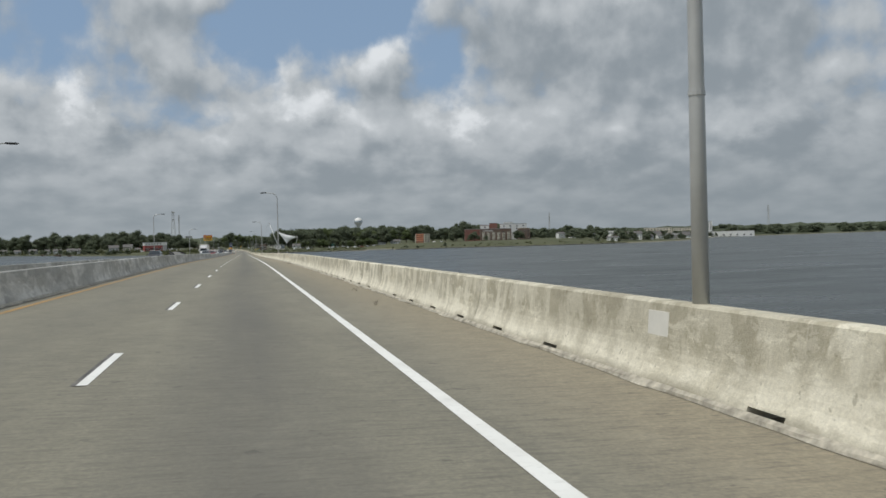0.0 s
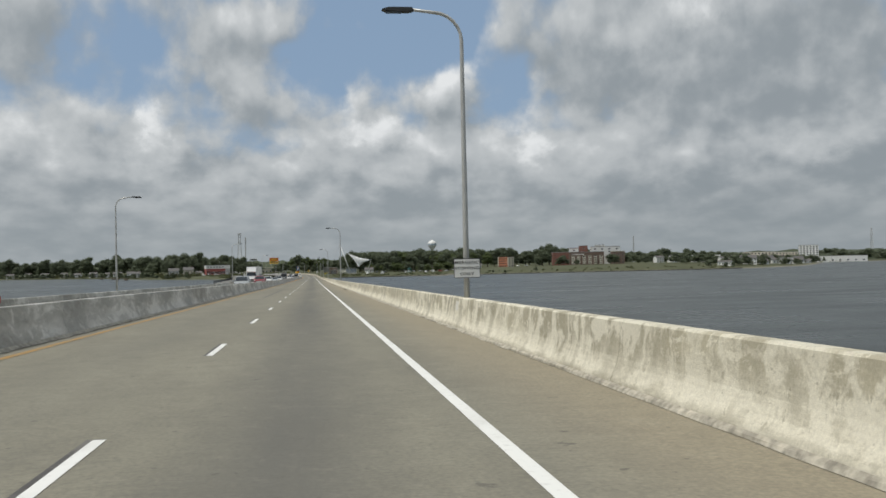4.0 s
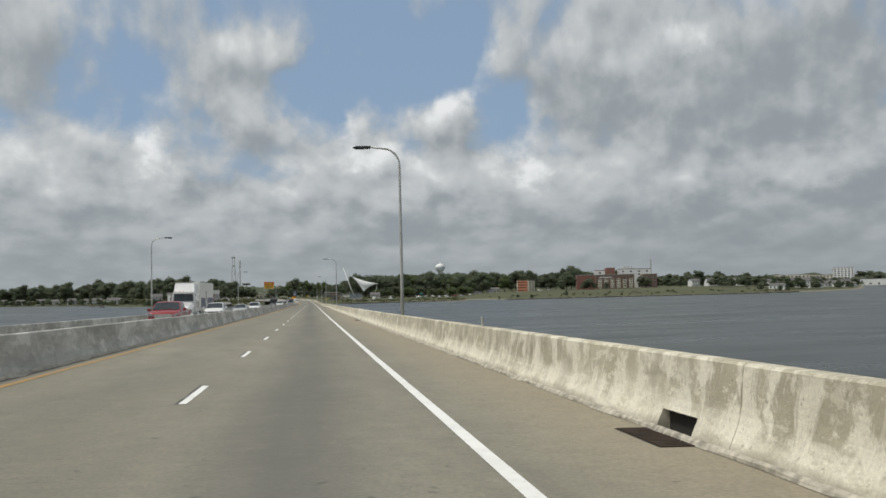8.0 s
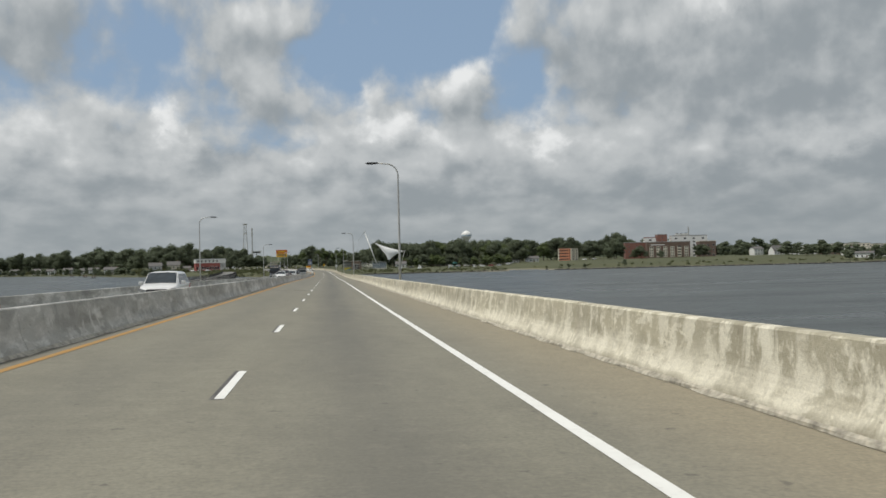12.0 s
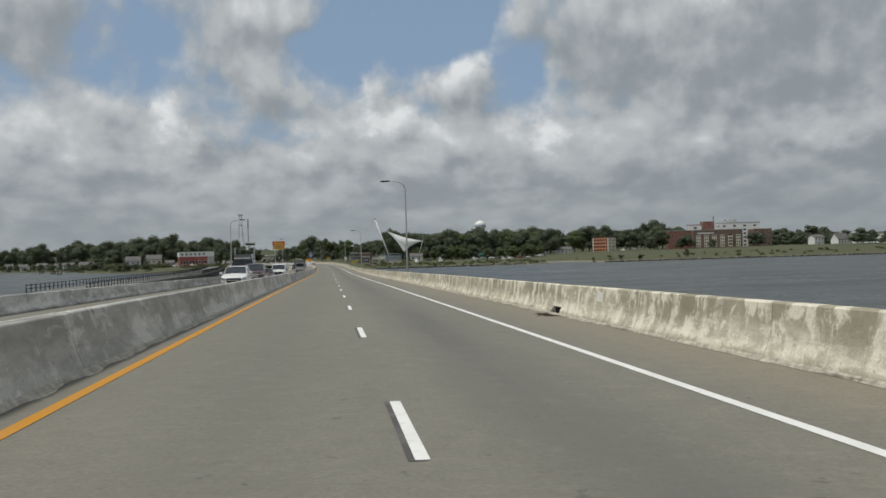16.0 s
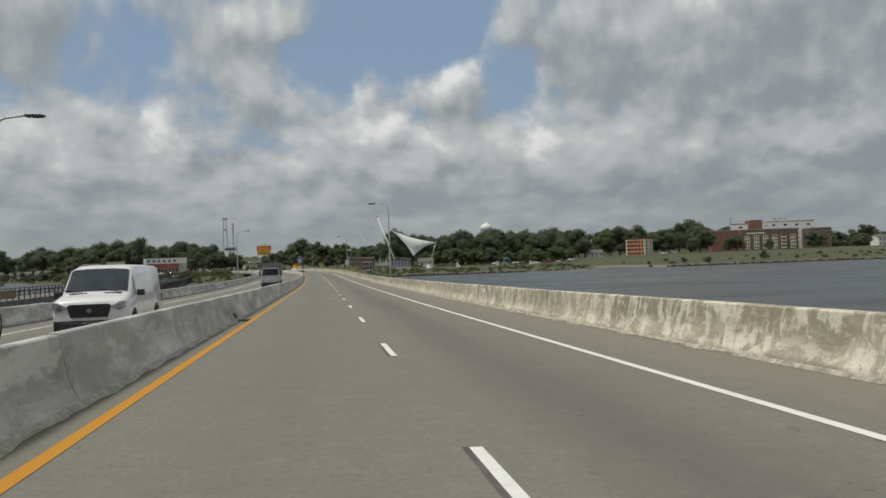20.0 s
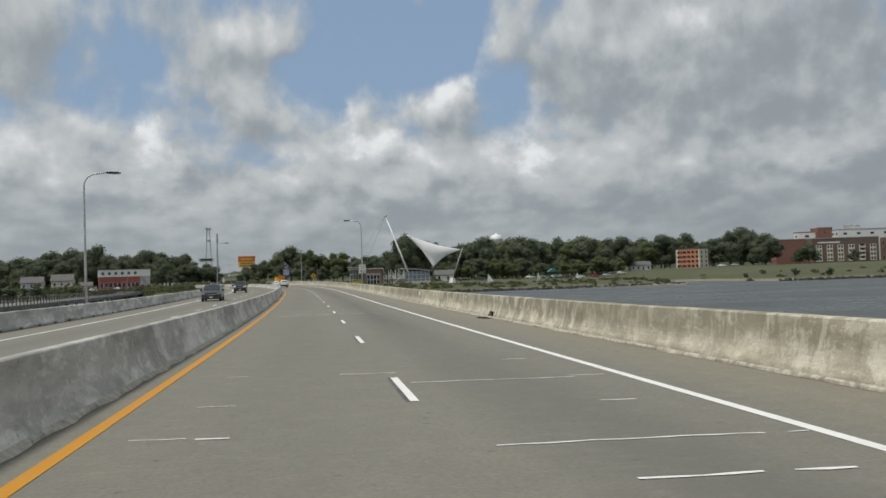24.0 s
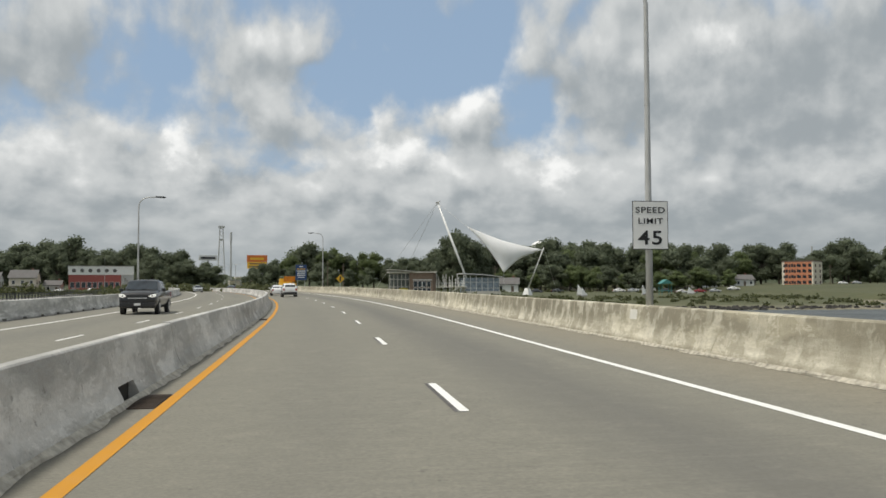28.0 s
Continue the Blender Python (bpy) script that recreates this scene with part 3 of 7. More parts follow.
def on_road(x, y):
    """Nearest chainage and offset of a ground point."""
    i = int(np.argmin((AX - x) ** 2 + (AY - y) ** 2))
    th = HEAD[i]
    return float(STN[i]), (x - AX[i]) * math.cos(th) + (y - AY[i]) * math.sin(th)


xs = list(np.concatenate([np.arange(-2600, -700, 100), np.arange(-700, -220, 20), np.arange(-220, 480, 5), np.arange(480, 900, 20), np.arange(900, 2601, 100)]))
ys = list(np.concatenate([np.arange(868, 1160, 4), np.arange(1160, 1500, 12), np.arange(1500, 2200, 50), np.arange(2200, 3900, 200)]))


def ground_z(x, y):
    """Land height, with the road's embankment heaped up to the deck."""
    z = land(x, y)
    if 885 < y < 1320 and -360 < x < 60:
        s, o = on_road(x, y)
        top = road(s, max(-15.5, min(7.5, o))).z - 0.45
        away = max(0.0, o - 9.0, -16.5 - o)
        if away < 24:
            k = 1 - away / 24
            z = z * (1 - k) + top * k if away > 0 else top
    return z


verts = [(x, y, ground_z(x, y)) for y in ys for x in xs]
n = len(xs)
faces = [(j * n + i, j * n + i + 1, (j + 1) * n + i + 1, (j + 1) * n + i) for j in range(len(ys) - 1) for i in range(n - 1)]
ground = new("ground", mesh_of("ground", verts, faces, GROUND, smooth=True))
tagged(ground, "grassy river bank with sandy edge and rough tufts", "ground", kind="structure")
water = new("water", mesh_of("water", [(-6000, -3000, 0), (6000, -3000, 0), (6000, 6000, 0), (-6000, 6000, 0)], [(0, 1, 2, 3)], WATER))
tagged(water, "wide grey-green river with small wind ripples", "water", kind="structure")

# ---- bridge deck ----
JOINTS = [-56, 96.3, 255.5, 378, 489, 707.5, 884]
ENDS = JOINTS + [1290]
OFFS = [-16.2, -15.6, -13.0, -9.2, -5.4, MED, -3.6, 0.0, 3.8, 6.2, 6.95]
bridge = thing("bridge_deck", label="long concrete bridge deck with worn tyre tracks", category="bridge", kind="structure")
for a, b in zip(ENDS, ENDS[1:]):
    st = [a + 0.03] + [s for s in np.arange(math.ceil(a / 4) * 4, b, 4.0) if a + 1 < s < b - 1] + [b - 0.03]
    v, uv, f = [], [], []
    w = len(OFFS)
    for s in st:
        for o in OFFS:
            v.append(road(s, o)), uv.append((o, s))
        for o in OFFS:
            v.append(road(s, o, -0.42)), uv.append((o, s))
    for j in range(len(st) - 1):
        p, q = j * 2 * w, (j + 1) * 2 * w
        for i in range(w - 1):
            f.append((p + i, p + i + 1, q + i + 1, q + i))
            f.append((q + w + i, q + w + i + 1, p + w + i + 1, p + w + i))
        f.append((p + w, p, q, q + w))
        f.append((p + w - 1, p + 2 * w - 1, q + 2 * w - 1, q + w - 1))
    for p in (0, (len(st) - 1) * 2 * w):
        f.append(tuple(range(p, p + w)) + tuple(range(p + 2 * w - 1, p + w - 1, -1)))
    part("deck_slab", mesh_of("deck_slab", v, f, DECK, uv), None, bridge)
for s in JOINTS[1:]:
    v, f = [], []
    if s > 300:
        # the later joints are plain steel strips
        for d0, d1 in ((-0.09, -0.05), (0.05, 0.09)):
            for o in np.arange(-15.2, 6.3, 1.79):
                v += [road(s + d0, o, 0.004), road(s + d1, o, 0.004)]
            m = len(v) - 24
            f += [(m + 2 * i, m + 2 * i + 2, m + 2 * i + 3, m + 2 * i + 1) for i in range(11)]
        part("expansion_joint", mesh_of("expansion_joint", v, f, DARKSTEEL), None, bridge, "two thin dark steel strips across the deck")
    for k, o in enumerate(np.arange(-15.0, 6.3, 0.16) if s < 300 else []):
        side = 0.05 if k % 2 else -0.05
        for ds in (-0.13 + side, 0.13 + side):
            for oo in (o, o + 0.11):
                v.append(road(s + ds, oo, 0.004))
        m = len(v) - 4
        f.append((m, m + 1, m + 3, m + 2))
    if s < 300:
        part("expansion_joint", mesh_of("expansion_joint", v, f, DARKSTEEL), None, bridge, "dark toothed steel joint across the deck")
    v = [road(s + ds, o, -0.05) for ds in (-0.03, 0.03) for o in np.arange(-15.2, 6.4, 1.2)]
    m = len(v) // 2
    part("joint_filler", mesh_of("joint_filler", v, [(i, i + 1, m + i + 1, m + i) for i in range(m - 1)], RUBBER), None, bridge)
for s in np.arange(-30, 880, 40.2):
    c = road(s, -4.4)
    base = thing("bridge_pier", (c.x, c.y, 0), heading(s), "plain concrete pier bent standing in the river", "bridge pier", "bridge piers", "structure")
    top = c.z - 0.5
    part("pier_cap", box(-10.6, 10.6, -0.6, 0.6, top - 1.0, top - 0.15, 0.05), CONCRETE, base)
    for x in (-8, 0, 8):
        part("column", box(x - 0.5, x + 0.5, -0.5, 0.5, -2.4, top - 0.98, 0.05), CONCRETE, base)


# ---- barriers ----
def barrier(name, face_o, out, top, s0, s1, mat, label, double=False, vents=(), drains=()):
    """A concrete safety-shape barrier in lengths of 12.2 m. face_o: foot of the traffic face; out: +1 when its back is to the right."""
    root = thing(name, label=label, category="barrier", kind="structure")
    foot = [(0.0, 0.0), (0.012, 0.06), (0.05, 0.15), (0.095, 0.24), (0.13, 0.33), (0.155, 0.42)]
    if double:
        front = foot + [(0.175, 0.52), (0.235, top - 0.02), (0.255, top)]
        prof = front + [(0.64 - x, z) for x, z in front[::-1]]
    else:
        front = foot + [(0.170, 0.52), (0.215, top - 0.03), (0.25, top)]
        prof = front + [(0.46, top), (0.48, top - 0.03), (0.48, -0.42)]
    holes = sorted(vents) + sorted(drains)
    cuts = list(np.arange(s0, s1, 12.19)) + [s1]
    for a, b in zip(cuts, cuts[1:]):
        spans, mine = [], [(h, 0.29 if h in vents else 0.5) for h in holes if a + (0.34 if h in vents else 0.7) < h < b - (0.34 if h in vents else 0.7)]
        p = a + 0.006
        for h, r in sorted(mine):
            spans += [(p, h - r, 0.0), (h - r, h + r, 0.12 if r < 0.4 else 0.27)]
            p = h + r
        spans.append((p, b - 0.006, 0.0))
        tilt = random.uniform(-0.008, 0.008)
        for lo, hi, open_ in spans:
            v, uv, f = [], [], []
            steps = [lo] + [lo + (hi - lo) * k / max(1, round((hi - lo) / 3.05)) for k in range(1, max(1, round((hi - lo) / 3.05)))] + [hi]
            shape = prof
            if open_:
                high = [(float(np.interp(open_, [z for x, z in front], [x for x, z in front])), open_)] + [(x, z) for x, z in front if z > open_ + 0.02]
                shape = high + ([(0.64 - x, z) for x, z in high[::-1]] if double else [(0.46, top), (0.48, top - 0.03), (0.48, open_)])
            k, base = len(shape), len(v)
            for s in steps:
                for x, z in shape:
                    v.append(road(s, face_o + out * x, z + (tilt if z > 0.2 else 0)))
                    uv.append((s, z + x * 0.3))
            for j in range(len(steps) - 1):
                for i in range(k):
                    i2 = (i + 1) % k
                    q = (base + j * k + i, base + j * k + i2, base + (j + 1) * k + i2, base + (j + 1) * k + i)
                    f.append(q if out < 0 else q[::-1])
            ends = (tuple(base + i for i in range(k)), tuple(base + (len(steps) - 1) * k + i for i in range(k))[::-1])
            f += [e if out > 0 else e[::-1] for e in ends]
            nm = "scupper_lintel" if open_ else "barrier_segment"
            part(nm, mesh_of(nm, v, f, mat, uv), None, root)
    for h in drains:
        near, far = (0.52, 1.06) if double else (-0.46, 0.12)
        # a flat near-black sheet on the deck paints the shade below the bars
        q = [road(h + ds, face_o + out * oo, 0.003) for ds in (-0.75, 0.75) for oo in (near, far)]
        part("pit_shade", mesh_of("pit_shade", q, [(0, 1, 3, 2)], SHADOWHOLE), None, root, "flat dark sheet for the shade under the drain grate")
        for k in range(15):
            s_ = h - 0.74 + k * 0.10
            v = [road(s_ + ds, face_o + out * oo, z) for z in (0.004, 0.016) for ds in (0.0, 0.042) for oo in (near + 0.02, far - 0.02)]
            part("grate_bar", mesh_of("grate_bar", v, [(0, 1, 3, 2), (4, 5, 7, 6), (0, 1, 5, 4), (2, 3, 7, 6), (0, 2, 6, 4), (1, 3, 7, 5)], RUST), None, root, "rusty bar of the floor drain")
        # a solid near-black block paints the shade within the barrier opening
        lo, hi = (0.17, 0.47) if double else (0.19, 0.46)
        v = [road(h + ds, face_o + out * oo, z) for z in (-0.01, 0.262) for ds in (-0.5, 0.5) for oo in (lo, hi)]
        part("throat_shade", mesh_of("throat_shade", v, [(0, 1, 3, 2), (4, 5, 7, 6), (0, 1, 5, 4), (2, 3, 7, 6), (0, 2, 6, 4), (1, 3, 7, 5)], SHADOWHOLE), None, root, "dark block for the shade inside the drain opening")
    return root


SEALANT = plain("ochre_sealant", (0.60, 0.40, 0.14), 0.8, vary=0.4, scale=5.0)
for ds in (-0.17, 0.06):
    v = [road(96.3 + d, 6.235 + x, z) for x, z in ((0.0, 0.004), (0.015, 0.082), (0.145, 0.322), (0.21, 0.93), (0.245, 0.963), (0.46, 0.963)) for d in (ds, ds + 0.11)]
    part("joint_sealant", mesh_of("joint_sealant", v, [(2 * i, 2 * i + 1, 2 * i + 3, 2 * i + 2) for i in range(5)], SEALANT), None, bridge, "ochre sealant smeared beside the joint")
for s in JOINTS[1:6]:
    for face, out in ((6.235, 1), (MED + 0.325, -1)):
        v = [road(s + d, face + out * x, z) for x, z in ((0.0, 0.004), (0.012, 0.06), (0.05, 0.15), (0.095, 0.24), (0.13, 0.33), (0.155, 0.42), (0.21, 0.86), (0.235, 0.905)) for d in (-0.022, 0.022)]
        part("joint_gap", mesh_of("joint_gap", v, [(2 * i, 2 * i + 1, 2 * i + 3, 2 * i + 2) for i in range(7)], RUBBER), None, bridge, "black rubber filler in the barrier joint")
VENTS = [6.95 + 2.803 * k for k in range(-2, 32) if k not in (1, 23)]
barrier("barrier_right", 6.24, 1, 0.957, -56, 905, BARRIER, "sunlit concrete safety barrier with pale lime runs", vents=VENTS, drains=[213.6, 281.3, 432.8, 504.5, 645.4])
barrier("barrier_median", MED - 0.32, 1, 0.90, -56, 1150, MEDIAN, "grey concrete median barrier with scuffed pale patches", double=True, drains=[537.2, 692.0, 719.5, 748.5])
LVENTS = [560 + 3.05 * k for k in range(100)]
barrier("barrier_left", -15.46, -1, 0.92, -56, 960, MEDIAN, "grey concrete outer barrier with small drain openings", vents=LVENTS)


# ---- road markings ----
def strip(name, mat, o, w, s0, s1, parent, label="", h=0.006, step=4.0):
    st = [s0] + [s for s in np.arange(math.ceil(s0 / step) * step, s1, step) if s0 + 0.3 < s < s1 - 0.3] + [s1]
    v = [road(s, o + d, h) for s in st for d in (-w / 2, w / 2)]
    part(name, mesh_of(name, v, [(2 * i, 2 * i + 1, 2 * i + 3, 2 * i + 2) for i in range(len(st) - 1)], mat), None, parent, label)


lines = thing("road_markings", label="white and yellow painted lane lines", category="road marking", kind="structure")
strip("edge_line", WHITE, 3.814, 0.17, -56, 1280, lines, "solid white edge line")
strip("edge_line", YELLOW, -3.80, 0.17, -56, 1150, lines, "solid yellow edge line")
strip("edge_line", YELLOW, -5.47, 0.15, -56, 1150, lines, "solid yellow edge line")
strip("edge_line", WHITE, -13.05, 0.17, -56, 1280, lines, "solid white edge line")
PHASE = 10.66
for k in range(-5, 100):
    s = PHASE + 12.19 * k
    strip("lane_dash_shadow", BLACKLINE, -0.045, 0.16, s - 0.04, s + 3.13, lines, "thin black outline of the dash", h=0.004)
    strip("lane_dash", WHITE, 0.0, 0.125, s, s + 3.1, lines)
    strip("lane_dash", WHITE, -9.24, 0.125, s + 4, s + 7.1, lines)


# ---- silt and grit washed up along the barrier feet ----
GRIT = plain("pale_silt", (0.40, 0.375, 0.32), 0.95, vary=0.35, scale=6.0)
MORTAR = plain("crumbling_mortar", (0.40, 0.37, 0.30), 0.95, vary=0.45, scale=7.0)
for o, out, s0, s1, mat, wmin, wmax, what in ((6.245, -1, -20, 905, MORTAR, 0.0, 0.07, "crumbled pale mortar along the barrier foot"), (MED + 0.315, 1, -20, 900, GRIT, 0.01, 0.13, "washed-up silt along the median foot")):
    v = []
    ss = np.arange(s0, s1, 0.45)
    for k, s in enumerate(ss):
        w = wmin + (wmax - wmin) * max(0.0, min(1.0, 0.25 + 1.5 * noise.noise((s * 0.9, out, 0)) + 0.5 * noise.noise((s * 0.13, out, 4))))
        v += [road(s, o - out * 0.012, 0.075), road(s, o + out * 0.03, 0.045 + 0.02 * noise.noise((s * 2, 1, 1))), road(s, o + out * (0.03 + w), 0.006)]
    f = []
    for k in range(len(ss) - 1):
        a = 3 * k
        f += [(a, a + 3, a + 4, a + 1), (a + 1, a + 4, a + 5, a + 2)]
    ob = new("road_grit", mesh_of("road_grit", v, f, mat))
    tagged(ob, what, "grit", kind="stuff")

# ---- street lamps ----
def street_lamp(s, o, side, label="tall grey steel street lamp standing behind the barrier"):
    """side: -1 when the arm reaches to the left."""
    p = road(s, o)
    lamp = thing("street_lamp", p, heading(s), label, "street lamp", "street lamps along the bridge")
    h = 9.62
    pts = [(0, 0, 0.1), (0, 0, 3.0), (0, 0, 6.0), (0, 0, h - 0.9)]
    rad = [0.095, 0.085, 0.072, 0.058]
    for k in range(1, 7):
        a = math.pi / 2 * k / 6
        pts.append((side * (0.85 - 0.85 * math.cos(a)), 0, h - 0.9 + 0.85 * math.sin(a)))
        rad.append(0.052)
    pts.append((side * 1.6, 0, h + 0.03))
    rad.append(0.045)
    part("pole", tube(pts, rad, 12), STEEL, lamp, smooth=True)
    part("base_plate", box(-0.15, 0.15, -0.2, 0.2, -0.35, 0.12, 0.02), STEEL, lamp)
    head = part("luminaire", prism([(side * 1.45, h - 0.02), (side * 1.6, h - 0.06), (side * 2.3, h - 0.05), (side * 2.4, h + 0.0), (side * 2.2, h + 0.06), (side * 1.5, h + 0.07)], -0.13, 0.13), DARKSTEEL, lamp, "flat dark lamp head")
    part("lens", box(min(side * 1.8, side * 2.28), max(side * 1.8, side * 2.28), -0.1, 0.1, h - 0.085, h - 0.058, 0.01), GLASS, head)
    for z in (3.2, 6.1):
        part("seam_band", tube([(0, 0, z), (0, 0, z + 0.05)], 0.092 if z < 4 else 0.078, 12), STEEL, lamp)
    return lamp


LAMPS_R = (8.7, 128.6, 248.8, 369.3, 489.3, 608.4, 728.4, 850)
for s in LAMPS_R:
    street_lamp(s, 6.64, -1)
for s in (-54, 68, 188, 308, 428, 548, 670, 791):
    street_lamp(s, -15.98 if s < 700 else -16.05, 1)
PLATE = plain("pale_cover_plate", (0.70, 0.68, 0.61), 0.7, vary=0.08)
for s in LAMPS_R + (68, 188, 308, 428, 547, 669.5):
    v = [road(s + ds, 6.24 + x - 0.006, z) for ds in (0.35, 0.85) for x, z in ((0.165, 0.38), (0.205, 0.84))]
    v += [road(s + ds, 6.24 + x + 0.02, z) for ds in (0.35, 0.85) for x, z in ((0.165, 0.38), (0.205, 0.84))]
    f = [(0, 1, 3, 2), (4, 5, 7, 6), (0, 1, 5, 4), (2, 3, 7, 6), (0, 2, 6, 4), (1, 3, 7, 5)]
    o = new("cover_plate", mesh_of("cover_plate", v, f, PLATE))
    tagged(o, "pale rectangular cover plate fixed to the barrier face", "cover plate", "cover plates by the lamps")
for s in (101.0, 227.0, 288.7):
    p = road(s, 6.58, 0.957)
    m = thing("marker_lamp", p, 0, "small grey navigation lamp standing on the barrier", "marker lamp", "marker lamps on the barrier")
    part("stem", tube([(0, 0, -0.02), (0, 0, 0.17)], 0.035, 10), STEEL, m)
    part("lens", tube([(0, 0, 0.17), (0, 0, 0.20), (0, 0, 0.26), (0, 0, 0.25)], [0.03, 0.05, 0.05, 0.02], 10), STEEL, m)


# ---- signs ----
INK = plain("sign_black", (0.015, 0.015, 0.015), 0.5)
SIGNWHITE = plain("sign_white", (0.80, 0.80, 0.77), 0.45, vary=0.04)


def text(name, words, size, where, parent, mat, turn=0.0, wide=1.0):
    """Raised lettering that faces -y."""
    cu = bpy.data.curves.new(name, "FONT")
    cu.body, cu.size, cu.align_x, cu.align_y, cu.extrude, cu.offset = words, size, "CENTER", "CENTER", 0.002, size * 0.014
    cu.space_character = 1.12
    tmp = bpy.data.objects.new("t", cu)
    scene.collection.objects.link(tmp)
    me = bpy.data.meshes.new_from_object(tmp.evaluated_get(bpy.context.evaluated_depsgraph_get()))
    bpy.data.objects.remove(tmp)
    me.transform(Matrix.Diagonal((wide, 1, 1, 1)))
    me.transform(pose(*where, 90, 0, turn))
    me.materials.clear()
    me.materials.append(mat)
    ob = new(name, me)
    ob.parent = parent
    return ob


def plate_sign(name, s, o, z, w, h, rows, label, category):
    p = road(s, o)
    g = thing(name, (p.x, p.y, p.z), heading(s), label, category)
    part("border", box(-w / 2, w / 2, -0.115, -0.108, z, z + h, 0.0), INK, g)
    part("face", box(-w / 2 + 0.018, w / 2 - 0.018, -0.121, -0.114, z + 0.018, z + h - 0.018), SIGNWHITE, g)
    for words, size, dz in rows:
        text("lettering", words, size, (0, -0.125, z + dz), g, INK, wide=1.25)
    for dz in (0.25, 0.75):
        part("bracket", box(-0.12, 0.12, -0.11, 0.10, z + h * dz - 0.02, z + h * dz + 0.02), STEEL, g)


plate_sign("speed_limit_sign", 728.4, 6.64, 2.38, 0.95, 1.24, [("SPEED", 0.215, 1.0), ("LIMIT", 0.205, 0.72), ("45", 0.50, 0.28)], "white speed limit sign with black lettering on the lamp pole", "road sign")
plate_sign("emergency_sign", 128.6, 6.64, 1.55, 0.80, 0.58, [("EMERGENCY", 0.118, 0.46), ("STOPPING", 0.118, 0.29), ("ONLY", 0.118, 0.12)], "small white emergency stopping sign on the lamp pole", "road sign")

# ---- scuffs, twigs and litter on the deck ----
for s, a, b, w in ((615.0, 1.2, 3.1, 0.09), (616.7, 0.4, 3.7, 0.06), (617.8, -2.6, -1.9, 0.08), (617.9, -3.3, -2.7, 0.05), (619.5, 2.4, 2.9, 0.07), (620.4, -2.9, -2.4, 0.05), (622.4, 0.2, 2.9, 0.06), (622.6, 2.9, 3.5, 0.05), (624.1, -0.9, 0.1, 0.06), (624.3, -3.2, -2.5, 0.05), (626.0, 2.5, 3.0, 0.05),
                   (654.0, -3.2, 0.6, 0.07), (655.0, -2.9, 2.7, 0.09), (656.3, -3.3, 1.5, 0.05), (658.0, -2.5, 2.2, 0.07), (659.4, -3.0, 0.4, 0.05), (661.0, -2.6, 3.0, 0.07), (663.5, -3.2, 2.0, 0.05),
                   (557.0, -3.2, 0.3, 0.06), (559.2, -2.0, 2.4, 0.05), (560.8, -3.0, 1.6, 0.07), (563.5, -2.8, 3.0, 0.05)):
    n = max(2, int((b - a) / 0.25))
    v = []
    for k in range(n + 1):
        o = a + (b - a) * k / n
        ds = random.uniform(-0.03, 0.03)
        wd = w * random.uniform(0.35, 1.0)
        v += [road(s + ds - wd / 2, o, 0.008), road(s + ds + wd / 2, o, 0.008)]
    part("paint_scuff", mesh_of("paint_scuff", v, [(2 * i, 2 * i + 2, 2 * i + 3, 2 * i + 1) for i in range(n) if random.random() > 0.12], WHITE), None, lines, "thin broken white scuff across the lane")
strip("tar_seam", BLACKLINE, -1.55, 0.13, 168, 212, lines, "dark sealed seam along the lane", h=0.003)
TWIG = plain("dry_twigs", (0.10, 0.075, 0.045), 0.95, vary=0.3)
for s, o, k in ((88.05, 6.12, 6), (205.0, 5.9, 5), (280.6, 5.8, 6), (645.0, 5.7, 5), (711.0, 5.6, 3), (612, 5.2, 3), (713, 4.9, 2), (23.5, 5.3, 3), (31, 5.6, 3), (432.0, 5.6, 4)):
    p = road(s, o)
    g = thing("twig_heap", p, 0, "small heap of dry twigs and weeds by the barrier", "twigs", "twig heaps on the shoulder")
    for j in range(k):
        a, l = random.uniform(0, 6.28), random.uniform(0.05, 0.18)
        part("twig", tube([(random.uniform(-.1, .1), random.uniform(-.2, .2), 0.01), (math.cos(a) * l * .5, math.sin(a) * l * .5, random.uniform(0.03, 0.14)), (math.cos(a) * l, math.sin(a) * l, random.uniform(0.01, 0.16))], [0.008, 0.006, 0.003], 5), TWIG, g)

